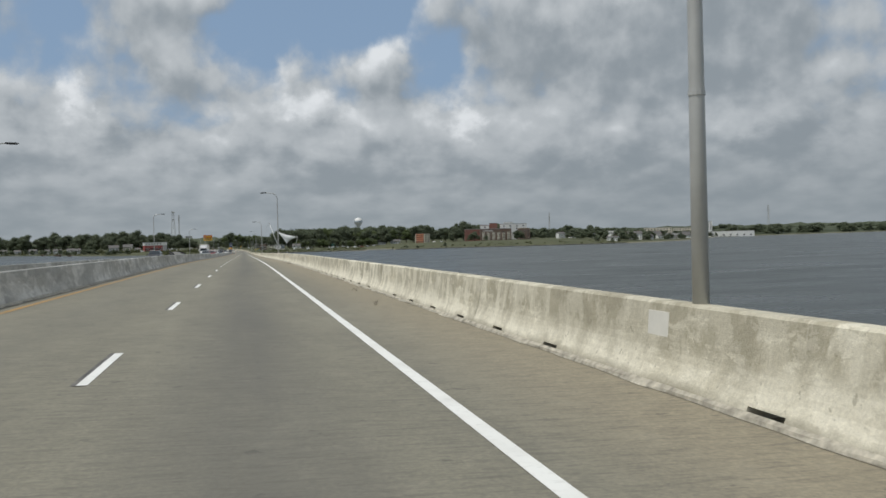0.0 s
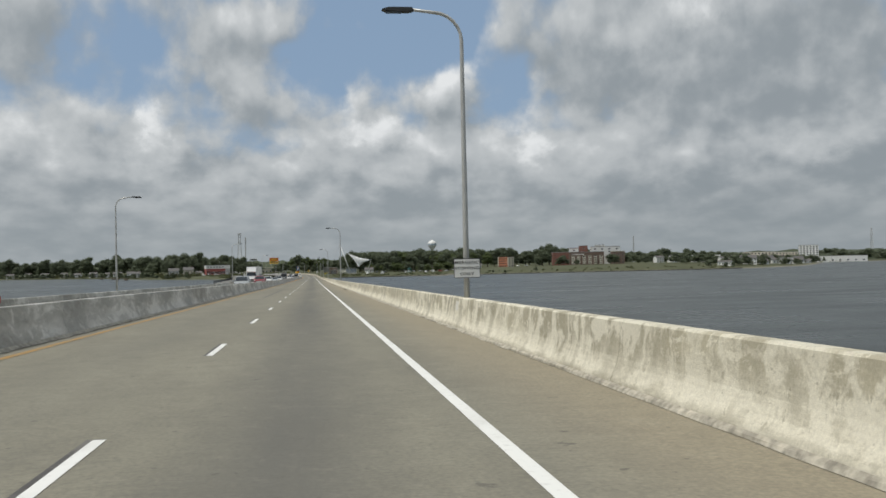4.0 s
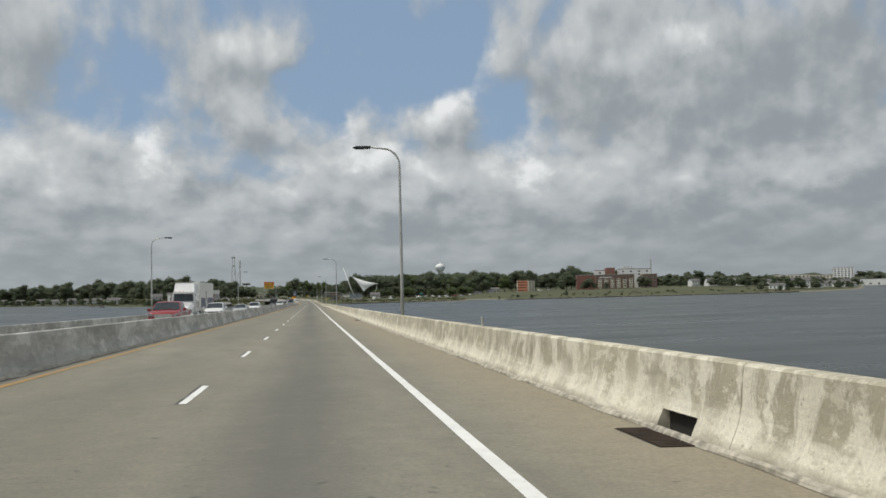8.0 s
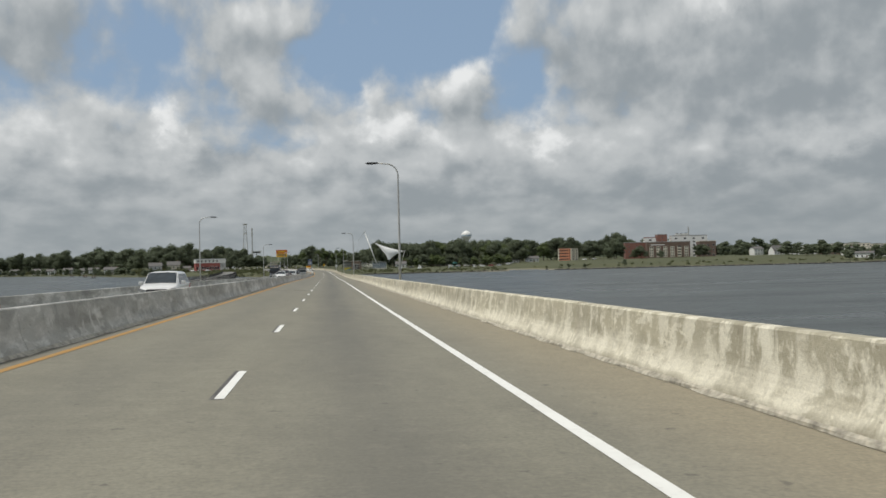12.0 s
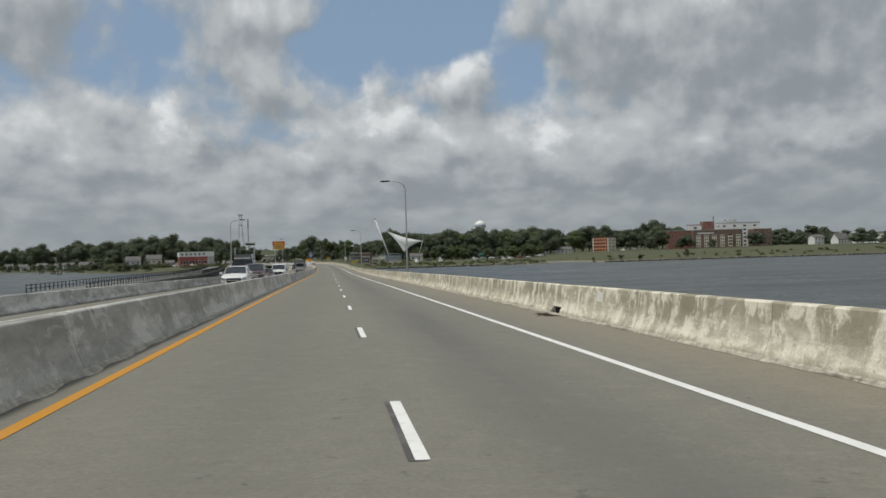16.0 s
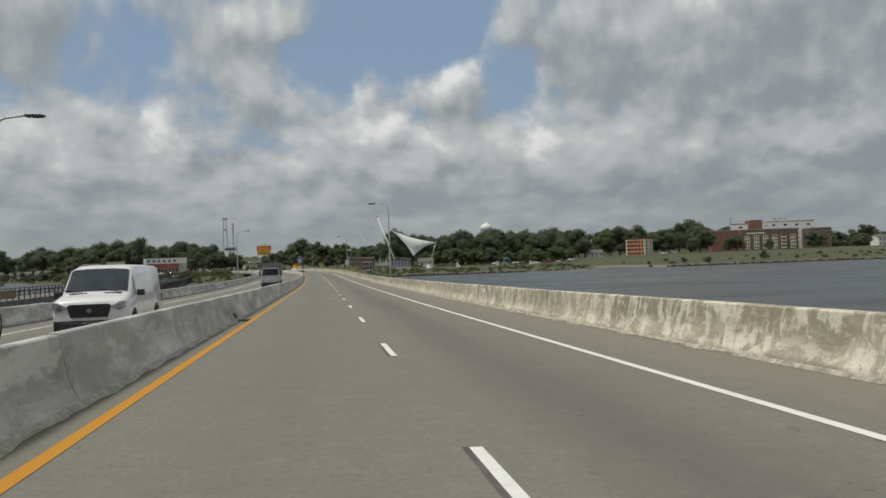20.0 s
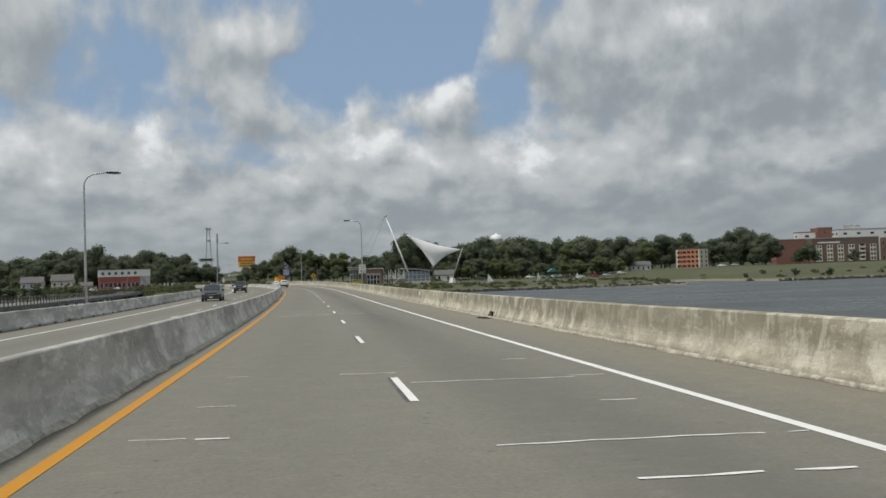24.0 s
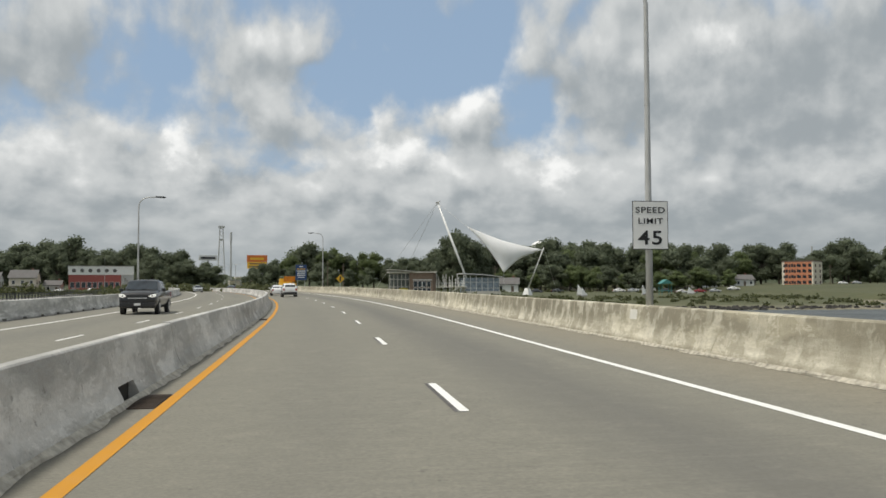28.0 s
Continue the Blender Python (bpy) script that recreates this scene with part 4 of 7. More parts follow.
# ---- trees ----
def leaf_mesh(name, lobes, count, size, mat, seed):
    """Many small bent leaf clumps round and inside several lobes, over a few dark inner masses."""
    rnd = np.random.RandomState(seed)
    v, f = [], []
    for cx, cy, cz, rx, ry, rz in lobes:
        k = int(count * (rx * ry * rz) ** (2 / 3) / sum((l[3] * l[4] * l[5]) ** (2 / 3) for l in lobes))
        for _ in range(k):
            d = rnd.normal(size=3)
            d /= np.linalg.norm(d)
            r = rnd.uniform(0.66, 1.16)
            c = np.array((cx, cy, cz)) + d * np.array((rx, ry, rz)) * r
            a, b = rnd.normal(size=3), rnd.normal(size=3)
            a = a - d * np.dot(a, d) * 0.8
            a /= np.linalg.norm(a)
            b -= d * np.dot(b, d) * 0.75
            b -= a * np.dot(a, b)
            b /= np.linalg.norm(b)
            w = size * rnd.uniform(0.5, 1.15)
            i = len(v)
            v += [c - a * w * .5 - b * w * .1, c + a * w * .1 - b * w * .45, c + a * w * .55 + b * w * .05, c - a * w * .05 + b * w * .45 + d * w * .2]
            f += [(i, i + 1, i + 2), (i, i + 2, i + 3)]
    for cx, cy, cz, rx, ry, rz in lobes:
        bm = bmesh.new()
        bmesh.ops.create_icosphere(bm, subdivisions=2, radius=1.0)
        i = len(v)
        for q in bm.verts:
            n = 0.70 + 0.30 * noise.noise(Vector(q.co) * 2.3 + Vector((cx, cy, cz)))
            v.append((cx + q.co.x * rx * n, cy + q.co.y * ry * n, cz + q.co.z * rz * n))
        f += [tuple(i + q.index for q in face.verts) for face in bm.faces]
        bm.free()
    return mesh_of(name, v, f, mat)


def tree_kind(seed, h, spread, mat, bare=0.22, leaves=4300, leaf=0.042):
    rnd = random.Random(seed)
    trunk = [tube([(0, 0, -0.6), (0.1, 0, h * 0.25), (0.05, 0.1, h * 0.6), (0, 0, h * 0.85)], [h * 0.022, h * 0.017, h * 0.011, 0.04], 7)]
    lobes = []
    for k in range(22):
        a, r = rnd.uniform(0, 6.28), rnd.uniform(0.08, 0.80) * spread
        z = h * (bare + 0.12 + (0.74 - bare) * rnd.uniform(0, 1) * (1.0 - 0.45 * (r / spread) ** 2))
        s = spread * rnd.uniform(0.20, 0.42)
        lobes.append((math.cos(a) * r, math.sin(a) * r, z, s, s, s * rnd.uniform(0.7, 1.0)))
        trunk.append(tube([(0.05, 0, h * rnd.uniform(0.2, 0.45)), (math.cos(a) * r * .5, math.sin(a) * r * .5, z * .8), (math.cos(a) * r, math.sin(a) * r, z)], [h * 0.010, h * 0.007, 0.03], 5))
    lobes.append((0, 0, h * 0.86, spread * 0.34, spread * 0.34, h * 0.13))
    wood = bpy.data.meshes.new("trunk")
    b = join(*trunk)
    b.to_mesh(wood)
    b.free()
    wood.materials.append(BARK)
    return wood, leaf_mesh("crown", lobes, leaves, h * leaf, mat, seed)


KINDS = [tree_kind(k, 14.0, 5.6 + (k % 3) * 0.8, LEAF, 0.12) for k in range(5)] + [tree_kind(20 + k, 13.0, 4.8, LEAF2, 0.14) for k in range(2)]
TREE_LABELS = ["dark green broadleaf tree with a dense rounded crown"] * 5 + ["paler green broadleaf tree with a loose crown"] * 2


def tree(x, y, h, kind=None, wide=1.0, z=None):
    k = random.randrange(5) if kind is None else kind
    wood, crown = KINDS[k]
    s = h / 14.0
    g = thing("tree", (x, y, land(x, y) if z is None else z), random.uniform(0, 360), TREE_LABELS[k], "tree", "trees along the shore")
    g.scale = (s * wide, s * wide, s)
    part("trunk", wood, None, g)
    part("crown", crown, None, g)


FARKINDS = [tree_kind(40 + k, 14.0, 6.4 + k * 0.5, LEAF, 0.08, 700, 0.085) for k in range(3)]
FAR = []


def far_tree(x, y, h, wide):
    """Remembered, and joined with its neighbours at the end."""
    FAR.append((x, y, land(x, y), h / 14.0, wide))


rt = random.Random(5)
# left shore, behind the houses
for k in range(46):
    x = -640 + k * 11.5 + rt.uniform(-5, 5)
    y = float(np.interp(x, SHX, SHY)) + rt.uniform(75, 150)
    tree(x, y, rt.uniform(20, 27) * (1.15 if x < -250 else 1.0), wide=rt.uniform(1.0, 1.35))
for k in range(26):
    x = -165 + k * 3.4 + rt.uniform(-3, 3)
    tree(x, 1150 + rt.uniform(-12, 30), rt.uniform(15.5, 22.5), wide=rt.uniform(0.95, 1.25))
for k in range(70):
    x = -620 + k * 7.2 + rt.uniform(-4, 4)
    far_tree(x, float(np.interp(x, SHX, SHY)) + rt.uniform(9, 34), rt.uniform(3.5, 8.0), rt.uniform(1.0, 1.6))
# the green mound and roadside trees
for x, y, h, k, w in ((-75, 1118, 11, 3, 1.3), (-68, 1116, 13.5, 1, 1.4), (-61, 1120, 12.5, 2, 1.3), (-57, 1124, 10, 4, 1.2), (-81, 1122, 9, 0, 1.2), (-87, 1131, 17, 2, 0.9), (-91, 1138, 18, 0, 0.9)):
    tree(x, y, h, k, w)
for x, y, h, k, w in ((-26, 1062, 12, 0, 1.1), (-20, 1070, 15, 6, 1.1), (-13, 1078, 20, 2, 1.0), (-7, 1074, 17, 5, 1.0), (-3, 1080, 19, 6, 0.9), (3, 1082, 15, 3, 1.1), (9, 1075, 16.5, 5, 1.1), (14, 1085, 17, 5, 1.2), (20, 1080, 13, 1, 1.1), (26, 1076, 13.5, 2, 1.1), (31, 1082, 14, 4, 1.1), (-32, 1080, 11, 4, 1.1), (-38, 1100, 10, 2, 1.1), (-17, 1056, 10, 3, 1.1), (-5, 1056, 9, 2, 1.0), (3, 1050, 8, 4, 1.1), (10, 1048, 8.5, 0, 1.1)):
    tree(x, y, h, k, w)
for x, y, h, k, w in ((39, 1040, 20.5, 0, 0.85), (43, 1036, 23, 3, 0.8), (47, 1042, 21.5, 1, 0.8), (53, 1046, 17, 4, 0.8), (60, 1090, 22, 2, 0.7), (66, 1092, 21, 1, 0.7), (35, 1046, 15, 2, 0.9)):
    tree(x, y, h, k, w)
# the wooded rise right of the sail
for k in range(70):
    x = 55 + k * 3.1 + rt.uniform(-5, 5)
    y = rt.uniform(1085, 1250) + (20 if x > 200 else 0)
    if 178 < x < 268 and y < 1150:
        continue
    tree(x, y, 6.6 + rt.uniform(0.027, 0.035 if x > 85 else 0.030) * (y - 505) - land(x, y), rt.choice((0, 1, 2, 3, 4, 5, 6)), rt.uniform(1.0, 1.35))
for k in range(40):
    x = 75 + k * 3.9 + rt.uniform(-3, 3)
    far_tree(x, rt.uniform(1290, 1400), rt.uniform(21, 27), rt.uniform(1.1, 1.4))
for k in range(40):
    x = 58 + k * 2.6 + rt.uniform(-4, 4)
    tree(x, rt.uniform(1035, 1085), rt.uniform(6.5, 11.5), rt.choice((0, 1, 3, 5, 6)), rt.uniform(1.1, 1.5))
# the one great tree and its neighbours
for dx, dy, h, w in ((0, 0, 27.5, 1.05), (-9, 2, 25, 0.95), (9, 3, 25, 1.0), (-16, 6, 20, 0.9), (17, 5, 20.5, 0.95), (3, 9, 28, 0.95)):
    tree(302 + dx, 1200 + dy, h, (2 if h > 26 else None), w)
for x, y, h in ((291.6, 1098, 12.5), (286, 1100, 9), (347, 1094, 12), (352, 1095, 11.5), (207, 900, 5.0), (176, 892, 3.2), (166, 897, 3.0), (296, 1060, 7), (383, 1095, 8), (392, 1100, 9), (268, 1120, 7)):
    tree(x, y, h, None, 1.2)
# far right bank and town
for k in range(120):
    x = 385 + k * 4.3 + rt.uniform(-7, 7)
    y = float(np.interp(x, SHX, SHY)) + rt.choice((rt.uniform(14, 60), rt.uniform(14, 150)))
    far_tree(x, y, rt.uniform(5.0, 11.5), rt.uniform(1.0, 1.5))
for k in range(70):
    x = 375 + k * 8 + rt.uniform(-6, 6)
    y = float(np.interp(x, SHX, SHY)) + rt.uniform(90, 420)
    far_tree(x, y, rt.uniform(8, 14), rt.uniform(1.0, 1.5))


for k in range(70):
    x = 400 + k * 7.5 + rt.uniform(-6, 6)
    far_tree(x, float(np.interp(x, SHX, SHY)) + rt.uniform(260, 560), rt.uniform(13, 20), rt.uniform(1.2, 1.6))
for k in range(60):
    x = 60 + k * 6.5 + rt.uniform(-5, 5)
    far_tree(x, rt.uniform(1420, 1700), rt.uniform(18, 26), rt.uniform(1.2, 1.6))
for k in range(120):
    x = 850 + k * 13 + rt.uniform(-8, 8)
    far_tree(x, float(np.interp(x, SHX, SHY)) + rt.uniform(25, 170), rt.uniform(13, 22), rt.uniform(1.3, 1.9))
for k in range(70):
    x = -2000 + k * 19.5 + rt.uniform(-8, 8)
    far_tree(x, float(np.interp(x, SHX, SHY)) + rt.uniform(25, 120), rt.uniform(17, 25), rt.uniform(1.4, 2.0))
v, f = [], []
for i, (x, y, z, s, wide) in enumerate(FAR):
    for me in FARKINDS[i % 3]:
        n0, a = len(v), rt.uniform(0, 6.28)
        ca, sa = math.cos(a) * s * wide, math.sin(a) * s * wide
        v += [(x + q.co.x * ca - q.co.y * sa, y + q.co.x * sa + q.co.y * ca, z + q.co.z * s) for q in me.vertices]
        f += [tuple(n0 + j for j in p.vertices) for p in me.polygons]
far_trees = new("far_trees", mesh_of("far_trees", v, f, LEAF))
tagged(far_trees, "distant hazy green trees of the town", "trees", kind="stuff")


def bushes(name, label, spots):
    """Low ragged scrub, too much of it to count."""
    v, f = [], []
    rnd = np.random.RandomState(11)
    for x, y, r, h in spots:
        z0 = ground_z(x, y)
        for _ in range(int(26 * max(1.0, r))):
            d = rnd.normal(size=3)
            d /= np.linalg.norm(d)
            d[2] = abs(d[2])
            c = np.array((x, y, z0)) + d * np.array((r, r, h)) * rnd.uniform(0.3, 1.0)
            a = rnd.normal(size=3)
            a /= np.linalg.norm(a)
            b = np.cross(a, rnd.normal(size=3))
            b /= np.linalg.norm(b)
            w = rnd.uniform(0.25, 0.6) * (0.6 + h * 0.25)
            i = len(v)
            v += [c - a * w, c - b * w * .6, c + a * w, c + b * w * .7]
            f += [(i, i + 1, i + 2), (i, i + 2, i + 3)]
    ob = new(name, mesh_of(name, v, f, BUSH))
    tagged(ob, label, "bushes", kind="stuff")


spots = []
for _ in range(150):
    x = rt.uniform(20, 130)
    spots.append((x, float(np.interp(x, SHX, SHY)) + rt.uniform(6, 60), rt.uniform(0.6, 2.2), rt.uniform(0.4, 1.3)))
for _ in range(60):
    x = rt.uniform(150, 420)
    spots.append((x, float(np.interp(x, SHX, SHY)) + rt.uniform(14, 50), rt.uniform(0.8, 2.4), rt.uniform(0.6, 1.8)))
for _ in range(190):
    x = rt.uniform(-82, -19)
    spots.append((x, float(np.interp(x, SHX, SHY)) + rt.uniform(4, 62), rt.uniform(1.0, 2.8), rt.uniform(0.8, 2.9)))
for _ in range(230):
    x = rt.uniform(-640, -112)
    spots.append((x, float(np.interp(x, SHX, SHY)) + rt.uniform(52, 82), rt.uniform(2.5, 5.0), rt.uniform(2.0, 4.6)))
for _ in range(150):
    x = rt.uniform(-600, -120)
    spots.append((x, float(np.interp(x, SHX, SHY)) + rt.uniform(4, 40), rt.uniform(1.0, 2.6), rt.uniform(0.7, 2.0)))
for _ in range(60):
    x = rt.uniform(10, 120)
    spots.append((x, rt.uniform(975, 1060), rt.uniform(0.8, 1.8), rt.uniform(0.5, 1.5)))
for _ in range(150):
    s_, o_ = rt.uniform(890, 1075), rt.uniform(-42, -17.5)
    q = road(s_, o_)
    spots.append((q.x, q.y, rt.uniform(0.8, 2.2), rt.uniform(0.5, 1.7)))
bushes("shore_scrub", "low green and brown scrub on the marshy bank", spots)
# far woods on the skyline
v, f = [], []
for x0, x1, y0, hh in ((-2600, -150, 2350, 34), (-150, 700, 2250, 33), (380, 2600, 2350, 33), (880, 2600, None, 17), (1000, 2600, None, 24), (-2600, -640, None, 24)):
    i0 = len(v)
    n = int((x1 - x0) / 9)
    for k in range(n + 1):
        x = x0 + (x1 - x0) * k / n
        top = hh * (0.8 + 0.25 * noise.noise((x * 0.02, 3.0, hh)) + 0.13 * noise.noise((x * 0.11, 1.0, hh)))
        y = (y0 or float(np.interp(x, SHX, SHY)) + (70 if hh < 20 else 190)) + 40 * noise.noise((x * 0.01, 0, 0))
        v += [(x, y, -1), (x, y + 14 + 8 * noise.noise((x * 0.2, 0, 5)), top * 0.6), (x, y + 40, top), (x, y + 120, top * 0.85)]
    for k in range(n):
        for j in range(3):
            q = i0 + 4 * k + j
            f.append((q, q + 4, q + 5, q + 1))
woods = new("far_woods", mesh_of("far_woods", v, f, LEAF))
tagged(woods, "low dark line of distant woods", "woods", kind="stuff")
# riprap along the two spits and the left bank
v, f = [], []
rr = random.Random(8)
edge = [(25 + k * 0.9, 882.0) for k in range(105)] + [(152 + k * 1.0, float(np.interp(152 + k, SHX, SHY))) for k in range(260)] + [(-64 + k * 0.8, float(np.interp(-64 + k * 0.8, SHX, SHY)) + 1) for k in range(70)]
for x, y in edge:
    for _ in range(3):
        c = Vector((x + rr.uniform(-.6, .6), y + rr.uniform(-1.6, 1.4), rr.uniform(-0.1, 0.6)))
        r = rr.uniform(0.35, 0.75)
        i = len(v)
        for dx, dy, dz in ((-1, -1, -.6), (1, -1, -.6), (1, 1, -.6), (-1, 1, -.6), (-.6, -.7, .6), (.7, -.6, .6), (.6, .7, .6), (-.7, .6, .6)):
            v.append(c + Vector((dx * r * rr.uniform(.7, 1.1), dy * r * rr.uniform(.7, 1.1), dz * r * rr.uniform(.6, 1.1))))
        f += [(i, i + 1, i + 5, i + 4), (i + 1, i + 2, i + 6, i + 5), (i + 2, i + 3, i + 7, i + 6), (i + 3, i, i + 4, i + 7), (i + 4, i + 5, i + 6, i + 7)]
rocks = new("riprap", mesh_of("riprap", v, f, ROCK))
tagged(rocks, "dark boulders along the water's edge", "rocks", kind="stuff")

# ---- buildings ----
def window_parts(parent, x, z, w, h, y, frame_mat, rows=2, cols=2, label=""):
    """A framed window proud of a wall that faces -y at y."""
    win = part("window", join(box(x - w / 2 - 0.08, x + w / 2 + 0.08, y - 0.06, y + 0.02, z - 0.08, z + 0.0), box(x - w / 2 - 0.08, x + w / 2 + 0.08, y - 0.06, y + 0.02, z + h, z + h + 0.08), box(x - w / 2 - 0.08, x - w / 2, y - 0.06, y + 0.02, z, z + h), box(x + w / 2, x + w / 2 + 0.08, y - 0.06, y + 0.02, z, z + h)), frame_mat, parent, label)
    part("pane", box(x - w / 2, x + w / 2, y - 0.02, y + 0.015, z, z + h), GLASS, win)
    return win


def gable(w, d, z0, z1, over=0.5):
    """A pitched roof with its ridge along x."""
    bm = bmesh.new()
    p = [(-w / 2 - over, -d / 2 - over, z0), (w / 2 + over, -d / 2 - over, z0), (w / 2 + over, d / 2 + over, z0), (-w / 2 - over, d / 2 + over, z0), (-w / 2 - over, 0, z1), (w / 2 + over, 0, z1)]
    q = [bm.verts.new(c) for c in p] + [bm.verts.new((c[0], c[1], c[2] - 0.22)) for c in p]
    for f in ((0, 1, 5, 4), (2, 3, 4, 5), (0, 4, 10, 6), (4, 3, 9, 10), (1, 7, 11, 5), (5, 11, 8, 2), (6, 7, 1, 0), (9, 8, 2, 3)):
        bm.faces.new([q[i] for i in f])
    bmesh.ops.recalc_face_normals(bm, faces=bm.faces)
    return bm


def gable_wall(w, d, z0, z1):
    return prism([(-d / 2, z0), (d / 2, z0), (0, z1)], -w / 2, w / 2)


def house(x, y, w, d, eave, ridge, turn, wall, roof=None, label="two-storey pale house with a grey pitched roof", porch=False, floors=2):
    z = land(x, y)
    g = thing("house", (x, y, z - 0.2), turn, label, "house", "houses on the shore")
    part("wall", box(-w / 2, w / 2, -d / 2, d / 2, -1.0, eave, 0.02), wall, g)
    top = gable_wall(w, d, eave - 0.01, ridge - 0.15)
    bmesh.ops.rotate(top, cent=(0, 0, 0), matrix=Matrix.Rotation(radians(90), 3, "Z"), verts=top.verts)
    part("gable", top, wall, g)
    r = part("roof", gable(w, d, eave, ridge), roof or GREYROOF, g)
    part("chimney", box(w * 0.25, w * 0.25 + 0.7, 0.4, 1.1, eave, ridge + 0.7), REDBRICK, r)
    n = max(2, int(w / 3))
    for fl in range(floors):
        for k in range(n):
            xx = -w / 2 + w * (k + 0.5) / n
            zz = 1.0 + fl * (eave - 0.6) / floors
            if fl == 0 and k == n // 2:
                part("door", box(xx - 0.5, xx + 0.5, -d / 2 - 0.05, -d / 2 + 0.02, 0.2, 2.3), BOARD, g)
            else:
                window_parts(g, xx, zz, 1.0, 1.4, -d / 2, WHITEPAINT)
        for k in range(2):
            part("side_window", box(w / 2 - 0.02, w / 2 + 0.05, -d * 0.25 + k * d * 0.5 - 0.5, -d * 0.25 + k * d * 0.5 + 0.5, 1.0 + fl * (eave - 0.6) / floors, 2.4 + fl * (eave - 0.6) / floors), GLASS, g)
    if porch:
        part("porch_roof", box(-w / 2 - 0.2, w / 2 + 0.2, -d / 2 - 2.2, -d / 2 - 0.01, eave * 0.46, eave * 0.46 + 0.22), GREYROOF, g)
        for k in range(4):
            xx = -w / 2 + 0.2 + (w - 0.4) * k / 3
            part("porch_post", box(xx - 0.1, xx + 0.1, -d / 2 - 2.1, -d / 2 - 1.9, -1.0, eave * 0.46), WHITEPAINT, g)
    return g


house(-148, 1100, 10.6, 9, 6.2, 9.4, 8, SIDING, porch=True)
house(-132, 1097, 10.4, 9, 6.6, 10.0, 6, CREAM, porch=True, label="two-storey cream house with a porch and grey roof")
house(-121.5, 1101, 6.5, 7, 3.2, 5.2, 6, SIDING, floors=1, label="low pale house with a grey roof")
rh = random.Random(3)
WALLS = [WHITEPAINT, SIDING, CREAM, WHITEPAINT]
for x, off, w, e in ((-205, 42, 9, 4.6), (-222, 48, 8, 4.4), (-243, 30, 10, 5), (-262, 36, 8, 4.2), (-290, 34, 10, 4.8), (-318, 30, 9, 4.4), (-345, 38, 9, 4.8), (-380, 34, 10, 4.6), (-415, 40, 9, 5.0), (-452, 36, 11, 4.8), (-500, 44, 10, 5.0), (-555, 40, 11, 5.0)):
    house(x, float(np.interp(x, SHX, SHY)) + off, w, 8, e, e + 2.6, rh.uniform(-15, 25), rh.choice(WALLS), label="small white shore house with a grey roof")
for x, y, w, e in ((61, 1022, 8.5, 3.0), (104, 1088, 10, 3.4), (140, 1095, 9, 3.4), (171, 1098, 9, 3.2), (190, 1102, 12, 3.2)):
    house(x, y + 8, w, 8, e, e + 2.4, rh.uniform(-30, 30), rh.choice(WALLS), floors=1 if e < 4 else 2, label="small pale house among the trees")
for k in range(26):
    x = rh.uniform(395, 780)
    y = float(np.interp(x, SHX, SHY)) + rh.uniform(35, 230)
    house(x, y, rh.uniform(9, 17), rh.uniform(8, 12), rh.uniform(3.2, 6.5), rh.uniform(7, 10), rh.uniform(-40, 20), rh.choice(WALLS), label="pale town house on the far bank")


for k in range(16):
    x = 420 + k * 29 + rh.uniform(-9, 9)
    y = float(np.interp(x, SHX, SHY)) + rh.uniform(22, 60)
    house(x, y, rh.uniform(8, 14), rh.uniform(7, 10), rh.uniform(3.0, 4.2), rh.uniform(5.2, 6.8), rh.uniform(-40, 30), rh.choice(WALLS), floors=1, label="low pale house close to the far bank")


def block(name, x, y, w, d, h, turn, wall, label, category="building", floors=4, cols=6, win=(1.1, 1.5), z=None, roof_edge=None, side_cols=3):
    """A flat-roofed block with its floors of windows and a parapet."""
    z = land(x, y) if z is None else z
    g = thing(name, (x, y, z - 0.3), turn, label, category)
    part("wall", box(-w / 2, w / 2, -d / 2, d / 2, -2.0, h, 0.03), wall, g)
    edge = roof_edge or CONCRETE
    part("parapet", join(box(-w / 2 - 0.15, w / 2 + 0.15, -d / 2 - 0.15, -d / 2 + 0.25, h, h + 0.55), box(-w / 2 - 0.15, w / 2 + 0.15, d / 2 - 0.25, d / 2 + 0.15, h, h + 0.55), box(-w / 2 - 0.15, -w / 2 + 0.25, -d / 2 + 0.25, d / 2 - 0.25, h, h + 0.55), box(w / 2 - 0.25, w / 2 + 0.15, -d / 2 + 0.25, d / 2 - 0.25, h, h + 0.55)), edge, g)
    fh = (h - 0.6) / floors
    for fl in range(floors):
        for k in range(cols):
            window_parts(g, -w / 2 + w * (k + 0.5) / cols, 0.75 + fl * fh, win[0], min(win[1], fh - 1.0), -d / 2, edge)
        for k in range(side_cols):
            yy = -d / 2 + d * (k + 0.5) / side_cols
            part("side_window", box(-w / 2 - 0.05, -w / 2 + 0.02, yy - win[0] / 2, yy + win[0] / 2, 0.75 + fl * fh, 0.75 + fl * fh + min(win[1], fh - 1.0)), GLASS, g)
    return g


# orange and cream apartment block
g = block("apartment_block", 227.4, 1119, 11.0, 15.5, 11.6, 38, CREAM, "four-storey apartment block with one orange brick side", floors=4, cols=2, side_cols=6, win=(1.0, 1.4), roof_edge=BROWNBRICK)
o = part("brick_side", box(-5.53, -5.502, -7.0, 6.4, -1.5, 11.58), ORANGEBRICK, g, "orange brick side wall")
for fl in range(4):
    for k in range(5):
        yy = -5.9 + k * 2.8
        part("brick_side_window", box(-5.58, -5.525, yy - 0.55, yy + 0.55, 0.9 + fl * 2.75, 2.4 + fl * 2.75), GLASS, g)
